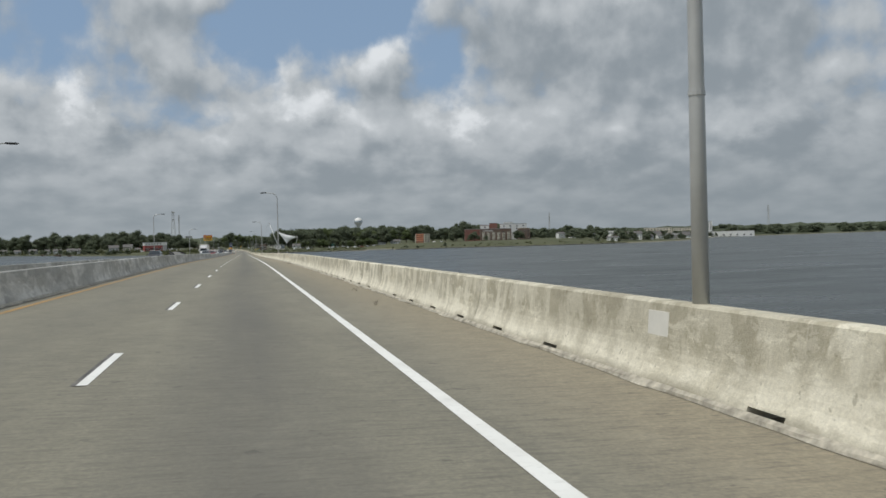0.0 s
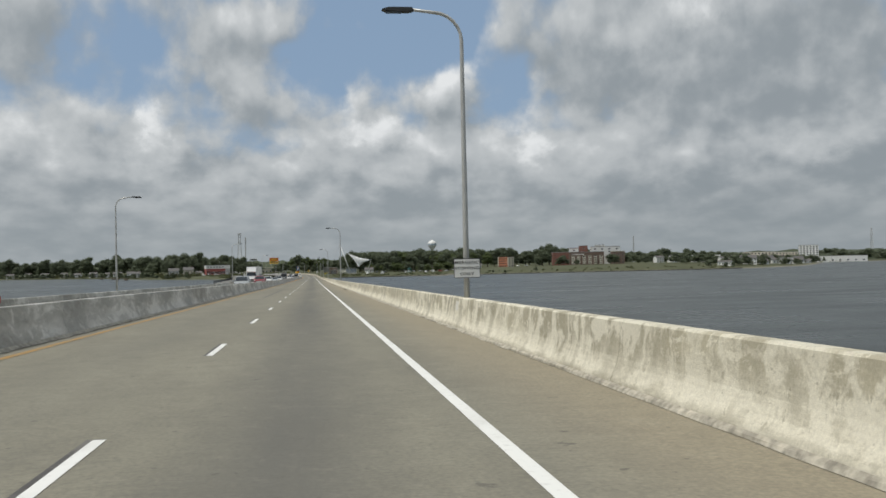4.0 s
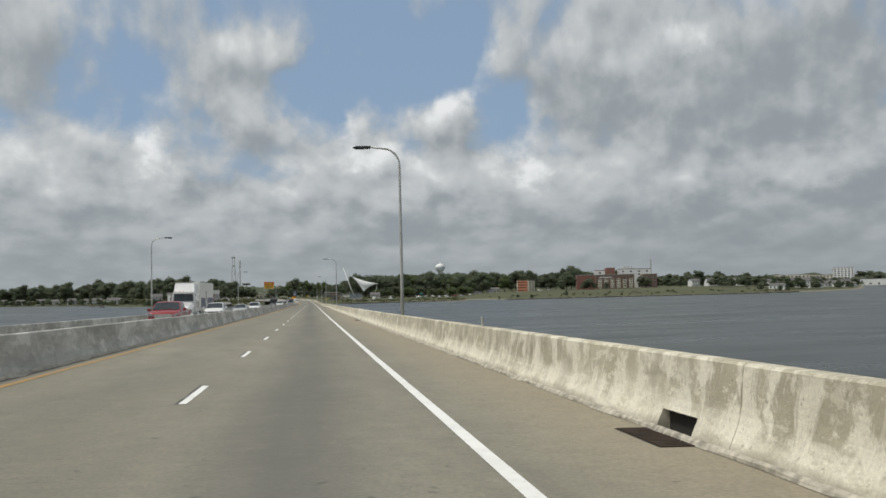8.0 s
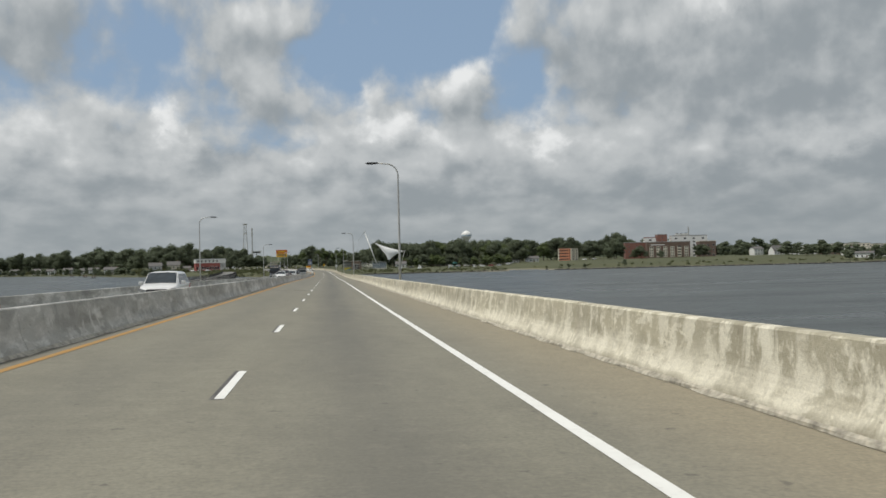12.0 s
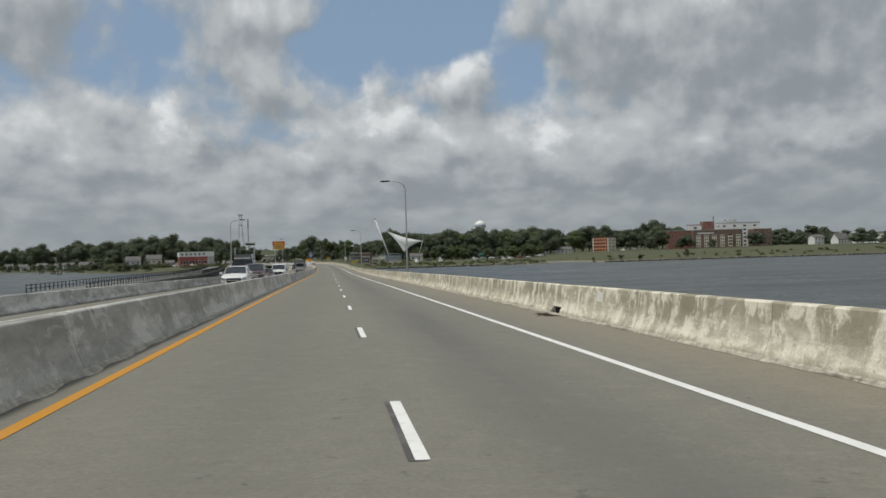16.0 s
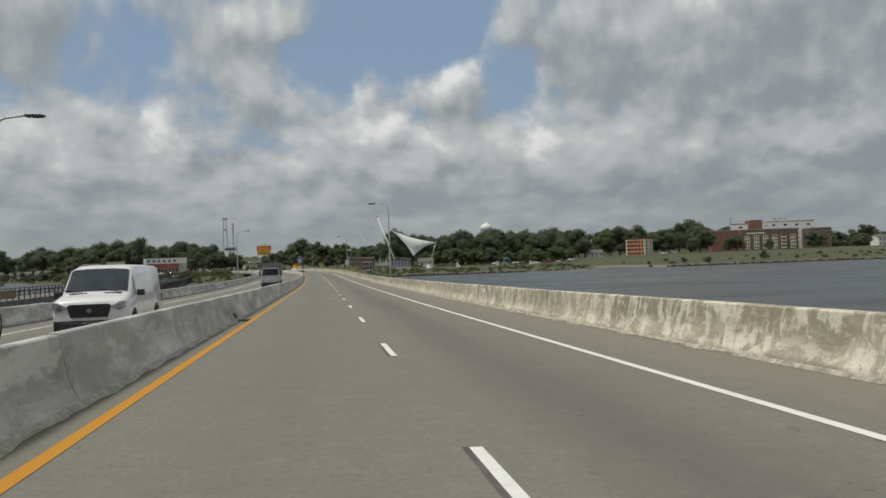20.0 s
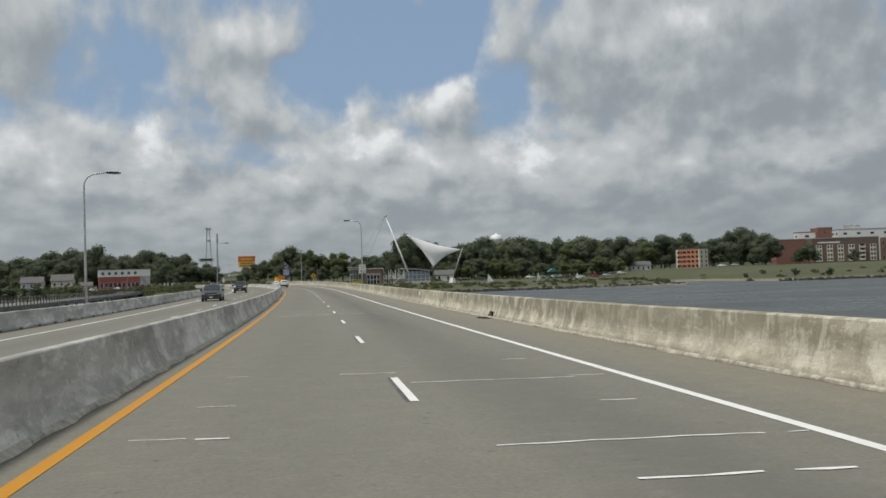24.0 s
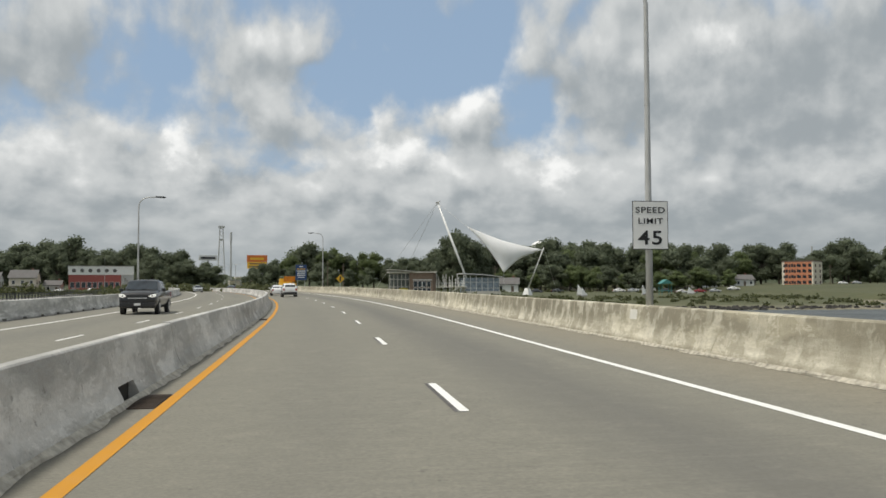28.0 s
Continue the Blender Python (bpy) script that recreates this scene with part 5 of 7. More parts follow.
# hospital: red left wing, brown main front with pale bays, white upper block, right wing
HZ = 6.3
hosp = block("hospital", 326, 1124, 40.5, 28, 14.4, -10, BROWNBRICK, "four-storey brown brick hospital with pale window bays", floors=4, cols=1, side_cols=0, win=(0.2, 0.2), z=HZ + 0.3)
for k in range(6):
    x = -16.3 + k * 6.6
    bay = part("window_bay", box(x - 1.9, x + 1.9, -14.12, -13.98, 0.3, 10.4, 0.02), CREAM, hosp, "pale rendered bay")
    for fl in range(4):
        if k == 4:
            part("balcony", box(x - 1.7, x + 1.7, -15.0, -14.13, 0.6 + fl * 2.55, 1.6 + fl * 2.55, 0.03), CREAM, bay)
            part("pane", box(x - 1.5, x + 1.5, -14.18, -14.1, 1.65 + fl * 2.55, 2.9 + fl * 2.55), GLASS, bay)
        else:
            for dx in (-0.85, 0.85):
                part("pane", box(x + dx - 0.5, x + dx + 0.5, -14.17, -14.1, 0.9 + fl * 2.55, 2.4 + fl * 2.55), GLASS, bay)
bars = part("name_bars", box(-17, -3.5, -14.06, -13.99, 11.6, 12.4), WHITEPAINT, hosp, "row of pale letters too small to read")
block("hospital_wing", 297.5, 1128, 22, 9, 14.6, -8, REDBRICK, "red brick hospital wing without ground windows", floors=3, cols=3, side_cols=4, win=(0.7, 1.3), z=HZ + 0.3)
block("hospital_wing", 363, 1115, 14.5, 20, 14.4, -12, BROWNBRICK, "brown brick end wing with pale window bays", floors=3, cols=3, side_cols=2, win=(1.6, 1.9), z=HZ + 0.3, roof_edge=CREAM)
block("hospital_tower", 358, 1145, 35, 11, 20.8, -10, WHITEPAINT, "white upper block of the hospital with few windows", floors=6, cols=4, side_cols=2, win=(2.2, 1.3), z=HZ + 0.3)
block("hospital_tower", 318.5, 1147, 11, 8, 19.6, -10, WHITEPAINT, "white plant block with red brick edges on the hospital", floors=6, cols=1, side_cols=1, win=(2.5, 1.2), z=HZ + 0.3, roof_edge=REDBRICK)
block("hospital_tower", 331, 1148, 9.5, 12, 22.3, -10, REDBRICK, "red brick lift tower on the hospital", floors=6, cols=1, side_cols=1, win=(0.9, 1.2), z=HZ + 0.3)
for dx in (0, 4.5, 9):
    u = thing("roof_unit", (347 + dx, 1146, HZ + 20.6), -10, "grey rooftop cooling unit", "roof unit", "rooftop cooling units")
    part("case", box(-1.8, 1.8, -1.6, 1.6, 0, 2.6, 0.1), STEEL, u)
    part("fan_ring", tube([(0, 0, 2.58), (0, 0, 3.0)], 1.2, 14), DARKSTEEL, u)
# far condominiums and the long boat shed
block("condominium", 716, 1438, 48, 16, 17, -25, CREAM, "pale waterfront condominium of four floors", floors=5, cols=9, win=(2.2, 1.7), z=2.0)
block("condominium", 775, 1458, 34, 16, 16, -25, CREAM, "cream waterfront condominium with balconies", floors=5, cols=7, win=(2.2, 1.7), z=2.0)
block("condominium", 835, 1492, 30, 16, 27, -25, WHITEPAINT, "tall white waterfront condominium", floors=8, cols=6, win=(2.4, 1.7), z=2.0)
block("boat_shed", 865, 1440, 70, 22, 8.5, -25, WHITEPAINT, "long low white boat shed by the marina", floors=1, cols=6, win=(3, 2), z=1.6)
block("low_store", 560, 1110, 46, 20, 6, -30, SIDING, "long low white building near the bank", floors=1, cols=8, win=(2, 1.6))
block("low_store", 470, 1075, 26, 15, 5.5, -20, BROWNBRICK, "low brown building near the bank", floors=1, cols=5, win=(1.6, 1.4))
block("low_store", 620, 1255, 40, 18, 9, -30, CREAM, "pale three-storey building in the town", floors=3, cols=8)
block("low_store", 505, 1180, 36, 16, 9, -30, WHITEPAINT, "white three-storey building in the town", floors=3, cols=7)
for x, y, h in ((805, 1398, 14), (812, 1400, 16), (822, 1404, 13), (834, 1408, 17), (846, 1410, 14), (790, 1392, 12), (860, 1418, 15)):
    b = thing("sailboat", (x, y, 0), rh.uniform(0, 180), "white moored sailboat with a bare mast", "boat", "boats in the marina")
    hull = bmesh.new()
    pts = [(-4.5, 0.9), (-2, 1.4), (1.5, 1.3), (4.8, 0.05)]
    top = [hull.verts.new((px_, w_, 1.0)) for px_, w_ in pts] + [hull.verts.new((px_, -w_, 1.0)) for px_, w_ in pts[::-1]]
    low = [hull.verts.new((v_.co.x * 0.9, v_.co.y * 0.6, -0.3)) for v_ in top]
    for i in range(8):
        hull.faces.new((top[i], top[(i + 1) % 8], low[(i + 1) % 8], low[i]))
    hull.faces.new(top)
    part("hull", hull, WHITEPAINT, b)
    part("mast", tube([(0.5, 0, 0.9), (0.5, 0, h)], 0.09, 6), STEEL, b)
    part("cabin", box(-2.2, 1.2, -0.7, 0.7, 0.95, 1.6, 0.1), WHITEPAINT, b)

# red waterside restaurant
z = 4.3
g = thing("restaurant", (-101.5, 1100, z), 14, "long red boarded waterside restaurant with a white upper band", "restaurant")
part("wall", box(-13.0, 7.5, -7, 7, -1.5, 6.1, 0.02), REDPAINT, g, "faded red boards")
part("upper_wall", box(-13.2, 12.6, -7.2, 7.2, 6.1, 9.7, 0.03), WHITEPAINT, g, "white upper band")
part("end_wall", box(7.5, 12.5, -6.6, 7, -1.5, 6.09, 0.02), SIDING, g)
part("roof", box(-13.4, 12.8, -7.4, 7.4, 9.7, 9.95), CONCRETE, g)
for k in range(9):
    window_parts(g, -11.6 + k * 2.2, 0.7, 1.5, 2.3, -7.0, WHITEPAINT)
for k in range(6):
    c = part("round_sign", tube([(-11 + k * 3.2, -7.28, 7.9), (-11 + k * 3.2, -7.18, 7.9)], 0.8, 14), GREYROOF, g, "round grey emblem")
for k in range(7):
    part("stair_step", box(8.0 + k * 0.7, 8.75 + k * 0.7, -8.4, -6.7, 5.1 - k * 0.8, 5.3 - k * 0.8), BOARD, g)
for k in range(3):
    part("stair_post", box(8.2 + k * 2.4, 8.4 + k * 2.4, -8.4, -8.2, -1.5, 5.6 - k * 2.0), WHITEPAINT, g)
part("flag_pole", tube([(1, -9, -1.2), (1, -9, 14)], [0.09, 0.05], 6), STEEL, g)

# visitor centre with the tensioned sail
g = thing("visitor_centre", (18.7, 957, 3.3), 0, "low glass and timber visitor centre under a white roof", "visitor centre")
TANBRICK = make_brick("tan_brick", (0.30, 0.20, 0.145), (0.25, 0.165, 0.12), (0.30, 0.25, 0.20))
FRAME = plain("pale_timber_frame", (0.60, 0.57, 0.50), 0.7, vary=0.1)
part("brick_block", box(-0.6, 6.6, -5, 5, -1.5, 5.6, 0.03), TANBRICK, g, "tan brick block")
part("corner_board", box(6.0, 6.7, -5.12, -5.0, -1.5, 5.3), BOARD, g, "brown corner boarding")
# its lit look is put into a paler tint than the other glass
part("glass_wall", box(-6.0, -0.62, -2.5, 5, -1.5, 5.6, 0.02), make_glass("lit_glass", (0.10, 0.11, 0.10), 0.12), g)
for k in range(6):
    part("frame_post", box(-6.2 + k * 1.1, -6.04 + k * 1.1, -4.6 + 0.35 * (5 - k) * 0, -4.42, -1.5, 5.5), FRAME, g)
for zz in (1.6, 3.7, 5.4):
    part("frame_beam", box(-6.3, -0.62, -4.64, -4.40, zz, zz + 0.18), FRAME, g)
part("roof", join(prism([(-6.7, 6.45), (0.6, 5.95), (0.6, 6.1), (-6.7, 6.62)], -6.0, 5.6), box(-6.4, 6.9, -5.6, 5.4, 5.62, 5.92, 0.04)), FRAME, g, "pale slanted roof edge")
part("mural_panel", prism([(-5.6, -1.0), (-1.0, -1.0), (-1.0, 1.2), (-2.4, 1.5), (-4.4, 0.9), (-5.6, 1.3)], -4.98, -4.86), plain("yellow_mural", (0.55, 0.45, 0.06), 0.6), g, "yellow painted mural panel")
part("mural_wave", prism([(-5.6, -1.0), (-1.0, -1.0), (-1.0, 0.5), (-2.2, 0.1), (-3.8, -0.3), (-5.6, -0.5)], -5.04, -4.985), plain("blue_mural", (0.05, 0.22, 0.36), 0.6), g, "blue painted wave")
for k in range(4):
    for j in range(2):
        window_parts(g, 1.0 + k * 1.25, -0.2 + j * 1.9, 0.95, 1.5, -5.0, WHITEPAINT)
part("window_surround", box(0.2, 5.6, -5.05, -5.0, 3.5, 3.75), WHITEPAINT, g)
for k in range(14):
    part("terrace_post", tube([(7.0 + k * 0.6, -4.6 + (k % 3) * 1.3, -1.5), (7.0 + k * 0.6, -4.6 + (k % 3) * 1.3, 5.4 - (k * 7 % 5) * 0.45)], 0.085, 6), WHITEPAINT, g)
part("terrace", box(6.72, 15.6, -5, 4, 1.5, 1.75), FRAME, g)
part("terrace_rail", join(*[box(6.8 + k * 0.5, 6.85 + k * 0.5, -4.95, -4.9, 1.75, 2.75) for k in range(17)], box(6.75, 15.1, -4.97, -4.87, 2.7, 2.8)), WHITEPAINT, g)
part("terrace_stair", prism([(9.2, -1.5), (12.5, 1.5), (12.9, 1.5), (9.9, -1.5)], -5.6, -5.1), FRAME, g)
# the bluish sky reflection is painted in as the glass tint
part("glass_wing", box(15.2, 25.2, -3, 7, -1.5, 4.2, 0.02), make_glass("sky_tinted_glass", (0.16, 0.19, 0.22), 0.15), g, "glazed wing with the sky's reflection put into its pale blue tint")
for k in range(7):
    part("wing_post", box(15.1 + k * 1.66, 15.24 + k * 1.66, -3.15, -3.0, -1.5, 4.9 - k * 0.08), WHITEPAINT, g)
for zz in (1.2, 2.9):
    part("wing_beam", box(15.1, 25.25, -3.12, -2.98, zz, zz + 0.12), WHITEPAINT, g)
part("wing_base", box(14.9, 25.5, -3.6, -3.2, -1.5, 0.4, 0.03), FRAME, g, "low pale wall")
part("wing_roof", prism([(14.4, 5.3), (20, 5.0), (25.9, 4.3), (25.9, 4.5), (20, 5.25), (14.4, 5.55)], -4.2, 7.6), SIDING, g, "pale curved roof")

g = thing("sail_canopy", (38, 972, 3.6), 0, "tall white tensioned sail canopy on leaning masts", "sail canopy")
TOP, R_TOP = Vector((29.4, 981.6, 31.4)), Vector((58.6, 961.4, 16.4))
A, B, C = Vector((35.8, 962.0, 22.6)), Vector((58.3, 961.6, 15.8)), Vector((46.2, 959.4, 8.9))
E0 = Vector((38, 972, 3.6))
v, f, n = [], [], 24
for i in range(n + 1):
    for j in range(n + 1 - i):
        a, b = i / n, j / n
        c = 1 - a - b
        p = A * a + B * b + C * c
        mid = (A + B + C) / 3
        bow = 4 * (a * b * 0.26 + b * c * 0.20 + a * c * 0.18)
        q = p.lerp(mid, bow * (1 - 27 * a * b * c * 0.9))
        v.append(q - E0 + Vector((0, -1.6 * 27 * a * b * c, 0)))
idx = {}
k = 0
for i in range(n + 1):
    for j in range(n + 1 - i):
        idx[i, j] = k
        k += 1
for i in range(n):
    for j in range(n - i):
        f.append((idx[i, j], idx[i + 1, j], idx[i, j + 1]))
        if j < n - i - 1:
            f.append((idx[i + 1, j], idx[i + 1, j + 1], idx[i, j + 1]))
sailmesh = mesh_of("canopy", v, f, SAILCLOTH, smooth=True)
ob = part("canopy", sailmesh, None, g, "white tensioned fabric")
th = ob.modifiers.new("thick", "SOLIDIFY")
th.thickness = 0.04
MASTB, RB = Vector((39.2, 976, 3.4)), Vector((55.3, 969, 2.6))
part("mast", tube([MASTB - E0, MASTB.lerp(TOP, 0.5) - E0, TOP - E0], [0.34, 0.38, 0.22], 12), WHITEPAINT, g, smooth=True)
part("prop", tube([RB - E0 + Vector((0, 0, 1.2)), R_TOP - E0], [0.24, 0.16], 10), WHITEPAINT, g, smooth=True)
foot = bmesh.new()
bmesh.ops.create_cone(foot, cap_ends=True, segments=4, radius1=1.8, radius2=0.8, depth=2.6)
bmesh.ops.translate(foot, verts=foot.verts, vec=RB - E0 + Vector((0, 0, 0.6)))
part("footing", foot, WHITEPAINT, g, "white concrete footing")
foot = bmesh.new()
bmesh.ops.create_cone(foot, cap_ends=True, segments=4, radius1=1.6, radius2=0.8, depth=1.6)
bmesh.ops.translate(foot, verts=foot.verts, vec=MASTB - E0)
part("footing", foot, WHITEPAINT, g, "white concrete footing")
for a, b in ((TOP, A), (TOP, Vector((10.0, 990, 4))), (TOP, Vector((18.0, 1004, 4))), (R_TOP, Vector((66, 975, 3))), (R_TOP, B), (C, Vector((46.2, 959.4, 3.0)))):
    part("stay", tube([a - E0, b - E0], 0.045, 5), STEEL, g)
part("mast_cap", join(tube([TOP - E0 + Vector((-0.8, 0, 0)), TOP - E0 + Vector((0.9, -0.3, 0.4))], 0.12, 6), box(-8.9, -8.1, 9.2, 10.0, 27.5, 28.0)), STEEL, g)

# white sail-shaped sculptures, tents and play equipment on the green
def fin(x, y, w, h, turn, label="white sail-shaped garden sculpture"):
    g = thing("sail_sculpture", (x, y, land(x, y)), turn, label, "sculpture", "white sail sculptures")
    part("blade", prism([(-w / 2, 0.1), (w / 2, 0.5), (w * 0.1, h * 0.5), (-w * 0.35, h)], -0.06, 0.06), SAILCLOTH, g)
    part("foot", box(-w * 0.45, w * 0.3, -0.3, 0.3, -0.3, 0.35, 0.03), CONCRETE, g)


fin(67.5, 950, 2.0, 2.6, 10)
fin(70, 962, 2.6, 3.4, -10)
fin(93, 972, 2.0, 3.2, 30)
fin(116, 990, 3.0, 2.4, 0)
TEAL = plain("teal_plastic", (0.06, 0.22, 0.20), 0.5)
g = thing("playground", (96, 962, land(96, 962)), 0, "teal play tower with a slide on the green", "playground")
for dx in (-1.5, 1.5):
    for dy in (-1.2, 1.2):
        part("post", tube([(dx, dy, -0.4), (dx, dy, 3.6)], 0.09, 6), TEAL, g)
part("platform", box(-1.6, 1.6, -1.3, 1.3, 1.3, 1.5), TEAL, g)
part("roof", prism([(-2, 3.5), (2, 3.5), (0, 4.8)], -1.5, 1.5), TEAL, g)
part("slide", prism([(1.6, 1.4), (4.2, 0.2), (4.2, 0.35), (1.6, 1.6)], -0.4, 0.4), BOARD, g)

# water tower
g = thing("water_tower", (203.5, 1584, 3.4), 0, "white ball-shaped water tower on a stem", "water tower")
prof = [(4.0, -2), (2.6, 1), (2.2, 8), (2.2, 28), (2.8, 32), (5.2, 35), (7.2, 38), (7.6, 40.5), (7.0, 43.5), (4.6, 46), (1.6, 47), (0.7, 47.2), (0.7, 48.4), (0.2, 48.6)]
part("tank", tube([(0, 0, z_) for r_, z_ in prof], [r_ for r_, z_ in prof], 28), WHITEPAINT, g, smooth=True)
part("name_band", tube([(0, 0, 39.4), (0, 0, 41.4)], [7.62, 7.66], 28), plain("pale_blue_band", (0.42, 0.50, 0.56), 0.6), g, "pale lettering band too far to read")

# radio towers
def lattice(x, y, h, w, label, top=True):
    g = thing("radio_tower", (x, y, 6), 0, label, "radio tower", "radio towers")
    for sx in (-1, 1):
        for sy in (-1, 1):
            part("leg", tube([(sx * w, sy * w, -1), (sx * w * 0.35, sy * w * 0.35, h)], 0.28, 5), STEEL, g)
    n = int(h / 4)
    for k in range(n):
        z0, z1 = h * k / n, h * (k + 1) / n
        a0, a1 = w * (1 - 0.65 * z0 / h), w * (1 - 0.65 * z1 / h)
        part("brace", join(tube([(-a0, -a0, z0), (a1, -a1, z1)], 0.12, 4), tube([(a0, -a0, z0), (-a1, -a1, z1)], 0.12, 4), tube([(-a0, a0, z0), (-a1, -a1, z1)], 0.12, 4)), STEEL, g)
    if top:
        part("antenna_ring", box(-3.0, 3.0, -3.0, 3.0, h - 1.5, h + 0.6, 0.1), STEEL, g, "ring of panel antennas")
        part("antenna_ring", box(-2.0, 2.0, -2.0, 2.0, h * 0.76, h * 0.76 + 2, 0.1), STEEL, g)


lattice(-122.6, 1671, 64, 4.2, "tall grey lattice radio tower with antennas")
g = thing("radio_tower", (-112.5, 1671, 6), 0, "tall grey single-pole radio mast", "radio tower", "radio towers")
part("pole", tube([(0, 0, -1), (0, 0, 30), (0, 0, 58)], [1.0, 0.8, 0.7], 8), STEEL, g)
part("antenna", tube([(0, 0, 46), (0, 0, 57)], 1.1, 8), STEEL, g)
lattice(1300, 2000, 68, 3.0, "thin far radio tower", False)
lattice(679, 1900, 55, 1.6, "thin far radio tower", False)

# roadside boards
ORANGE = plain("orange_sign", (0.60, 0.16, 0.03), 0.5)
YELLOWS = plain("yellow_sign", (0.72, 0.42, 0.03), 0.5)
BLUES = plain("blue_sign", (0.035, 0.075, 0.19), 0.5)
g = thing("hotel_sign", (-44, 1190, 5.4), 8, "large orange and yellow roadside sign on two posts", "sign")
part("orange_panel", box(-5.4, 5.4, -0.4, 0.4, 13.2, 16.8, 0.05), ORANGE, g)
part("yellow_panel", box(-5.2, 5.2, -0.35, 0.35, 9.6, 13.15, 0.05), YELLOWS, g)
for z0, w in ((11.9, 3.9), (10.6, 4.3)):
    part("letter_bar", box(-w, w, -0.42, -0.36, z0, z0 + 0.55), BOARD, g)
part("letter_bar", box(-3.6, 3.6, -0.46, -0.41, 14.3, 15.5), YELLOWS, g)
for dx in (-3.5, 3.5):
    part("post", tube([(dx, 0, -1), (dx, 0, 13)], 0.25, 8), STEEL, g)
g = thing("billboard", (-67, 1170, 5.0), 15, "dark billboard on a post behind the trees", "billboard")
part("panel", box(-4.6, 4.6, -0.3, 0.3, 13.7, 16.4, 0.05), SIGNWHITE, g)
part("letter_bar", box(-3.6, 3.6, -0.36, -0.29, 14.5, 15.6), INK, g)
part("post", tube([(0, 0, -1), (0, 0, 14)], 0.3, 8), DARKSTEEL, g)
g = thing("welcome_sign", (-11.6, 946, 3.7), 5, "tall blue roadside information sign on two posts", "road sign")
part("panel", box(-1.45, 1.45, -0.06, 0.06, 3.2, 7.3, 0.02), BLUES, g)
for z0, w, m in ((6.7, 0.5, SIGNWHITE), (6.05, 1.1, YELLOWS), (5.5, 1.1, SIGNWHITE), (4.95, 1.1, SIGNWHITE), (4.4, 1.1, SIGNWHITE), (3.85, 0.9, SIGNWHITE)):
    part("letter_bar", box(-w, w, -0.075, -0.058, z0, z0 + 0.22), m, g)
for dx in (-1.0, 1.0):
    part("post", box(dx - 0.08, dx + 0.08, 0.02, 0.14, -1, 7.2), STEEL, g)
g = thing("warning_sign", (-1.5, 897, 3.7), 5, "yellow diamond warning sign on a post", "road sign")
part("panel", prism([(0, 2.2), (0.9, 3.1), (0, 4.0), (-0.9, 3.1)], -0.03, 0.03), YELLOWS, g)
part("symbol", box(-0.14, 0.14, -0.045, -0.028, 2.6, 3.6), INK, g)
part("post", box(-0.06, 0.06, 0.03, 0.12, -1, 4.0), STEEL, g)
for x, y, h in ((-52, 1160, 12), (-36, 1175, 11), (-29, 1150, 12), (-60, 1200, 12), (-22, 1120, 10)):
    g = thing("twin_street_lamp", (x, y, 4.6), 20, "twin-armed street lamp by the junction", "street lamp", "junction lamps")
    part("pole", tube([(0, 0, -1), (0, 0, h)], [0.14, 0.09], 8), STEEL, g)
    for sx in (-1, 1):
        arm = part("arm", tube([(0, 0, h - 0.3), (sx * 1.6, 0, h + 0.2)], 0.06, 6), STEEL, g)
        part("luminaire", box(min(sx * 1.4, sx * 2.2), max(sx * 1.4, sx * 2.2), -0.15, 0.15, h + 0.12, h + 0.28, 0.03), STEEL, arm)
block("filling_station", -50, 1210, 22, 10, 4.5, 12, CREAM, "low cream roadside store", floors=1, cols=5, win=(2.2, 1.8), side_cols=1)
g = thing("canopy_roof", (-46, 1185, 5.0), 12, "flat cream filling station canopy on posts", "canopy")
part("roof", box(-9, 9, -4, 4, 4.6, 5.5, 0.05), CREAM, g)
for dx in (-6, 6):
    part("post", box(dx - 0.25, dx + 0.25, -0.25, 0.25, -1, 4.6), WHITEPAINT, g)
block("white_store", -98, 1240, 18, 14, 12, 10, WHITEPAINT, "tall white building behind the trees", floors=3, cols=4)
for x, y, h in ((-5, 1010, 10), (0, 985, 9), (52, 1005, 9), (110, 1050, 9), (132, 1060, 10), (160, 1085, 9), (83, 1040, 9), (225, 1090, 9), (-74, 1140, 11)):
    g = thing("utility_pole", (x, y, land(x, y)), rh.uniform(0, 90), "brown wooden utility pole with a crossarm", "utility pole", "utility poles")
    part("pole", tube([(0, 0, -1), (0, 0, h)], [0.16, 0.11], 7), BOARD, g)
    part("crossarm", box(-1.1, 1.1, -0.06, 0.06, h - 0.9, h - 0.75), BOARD, g)

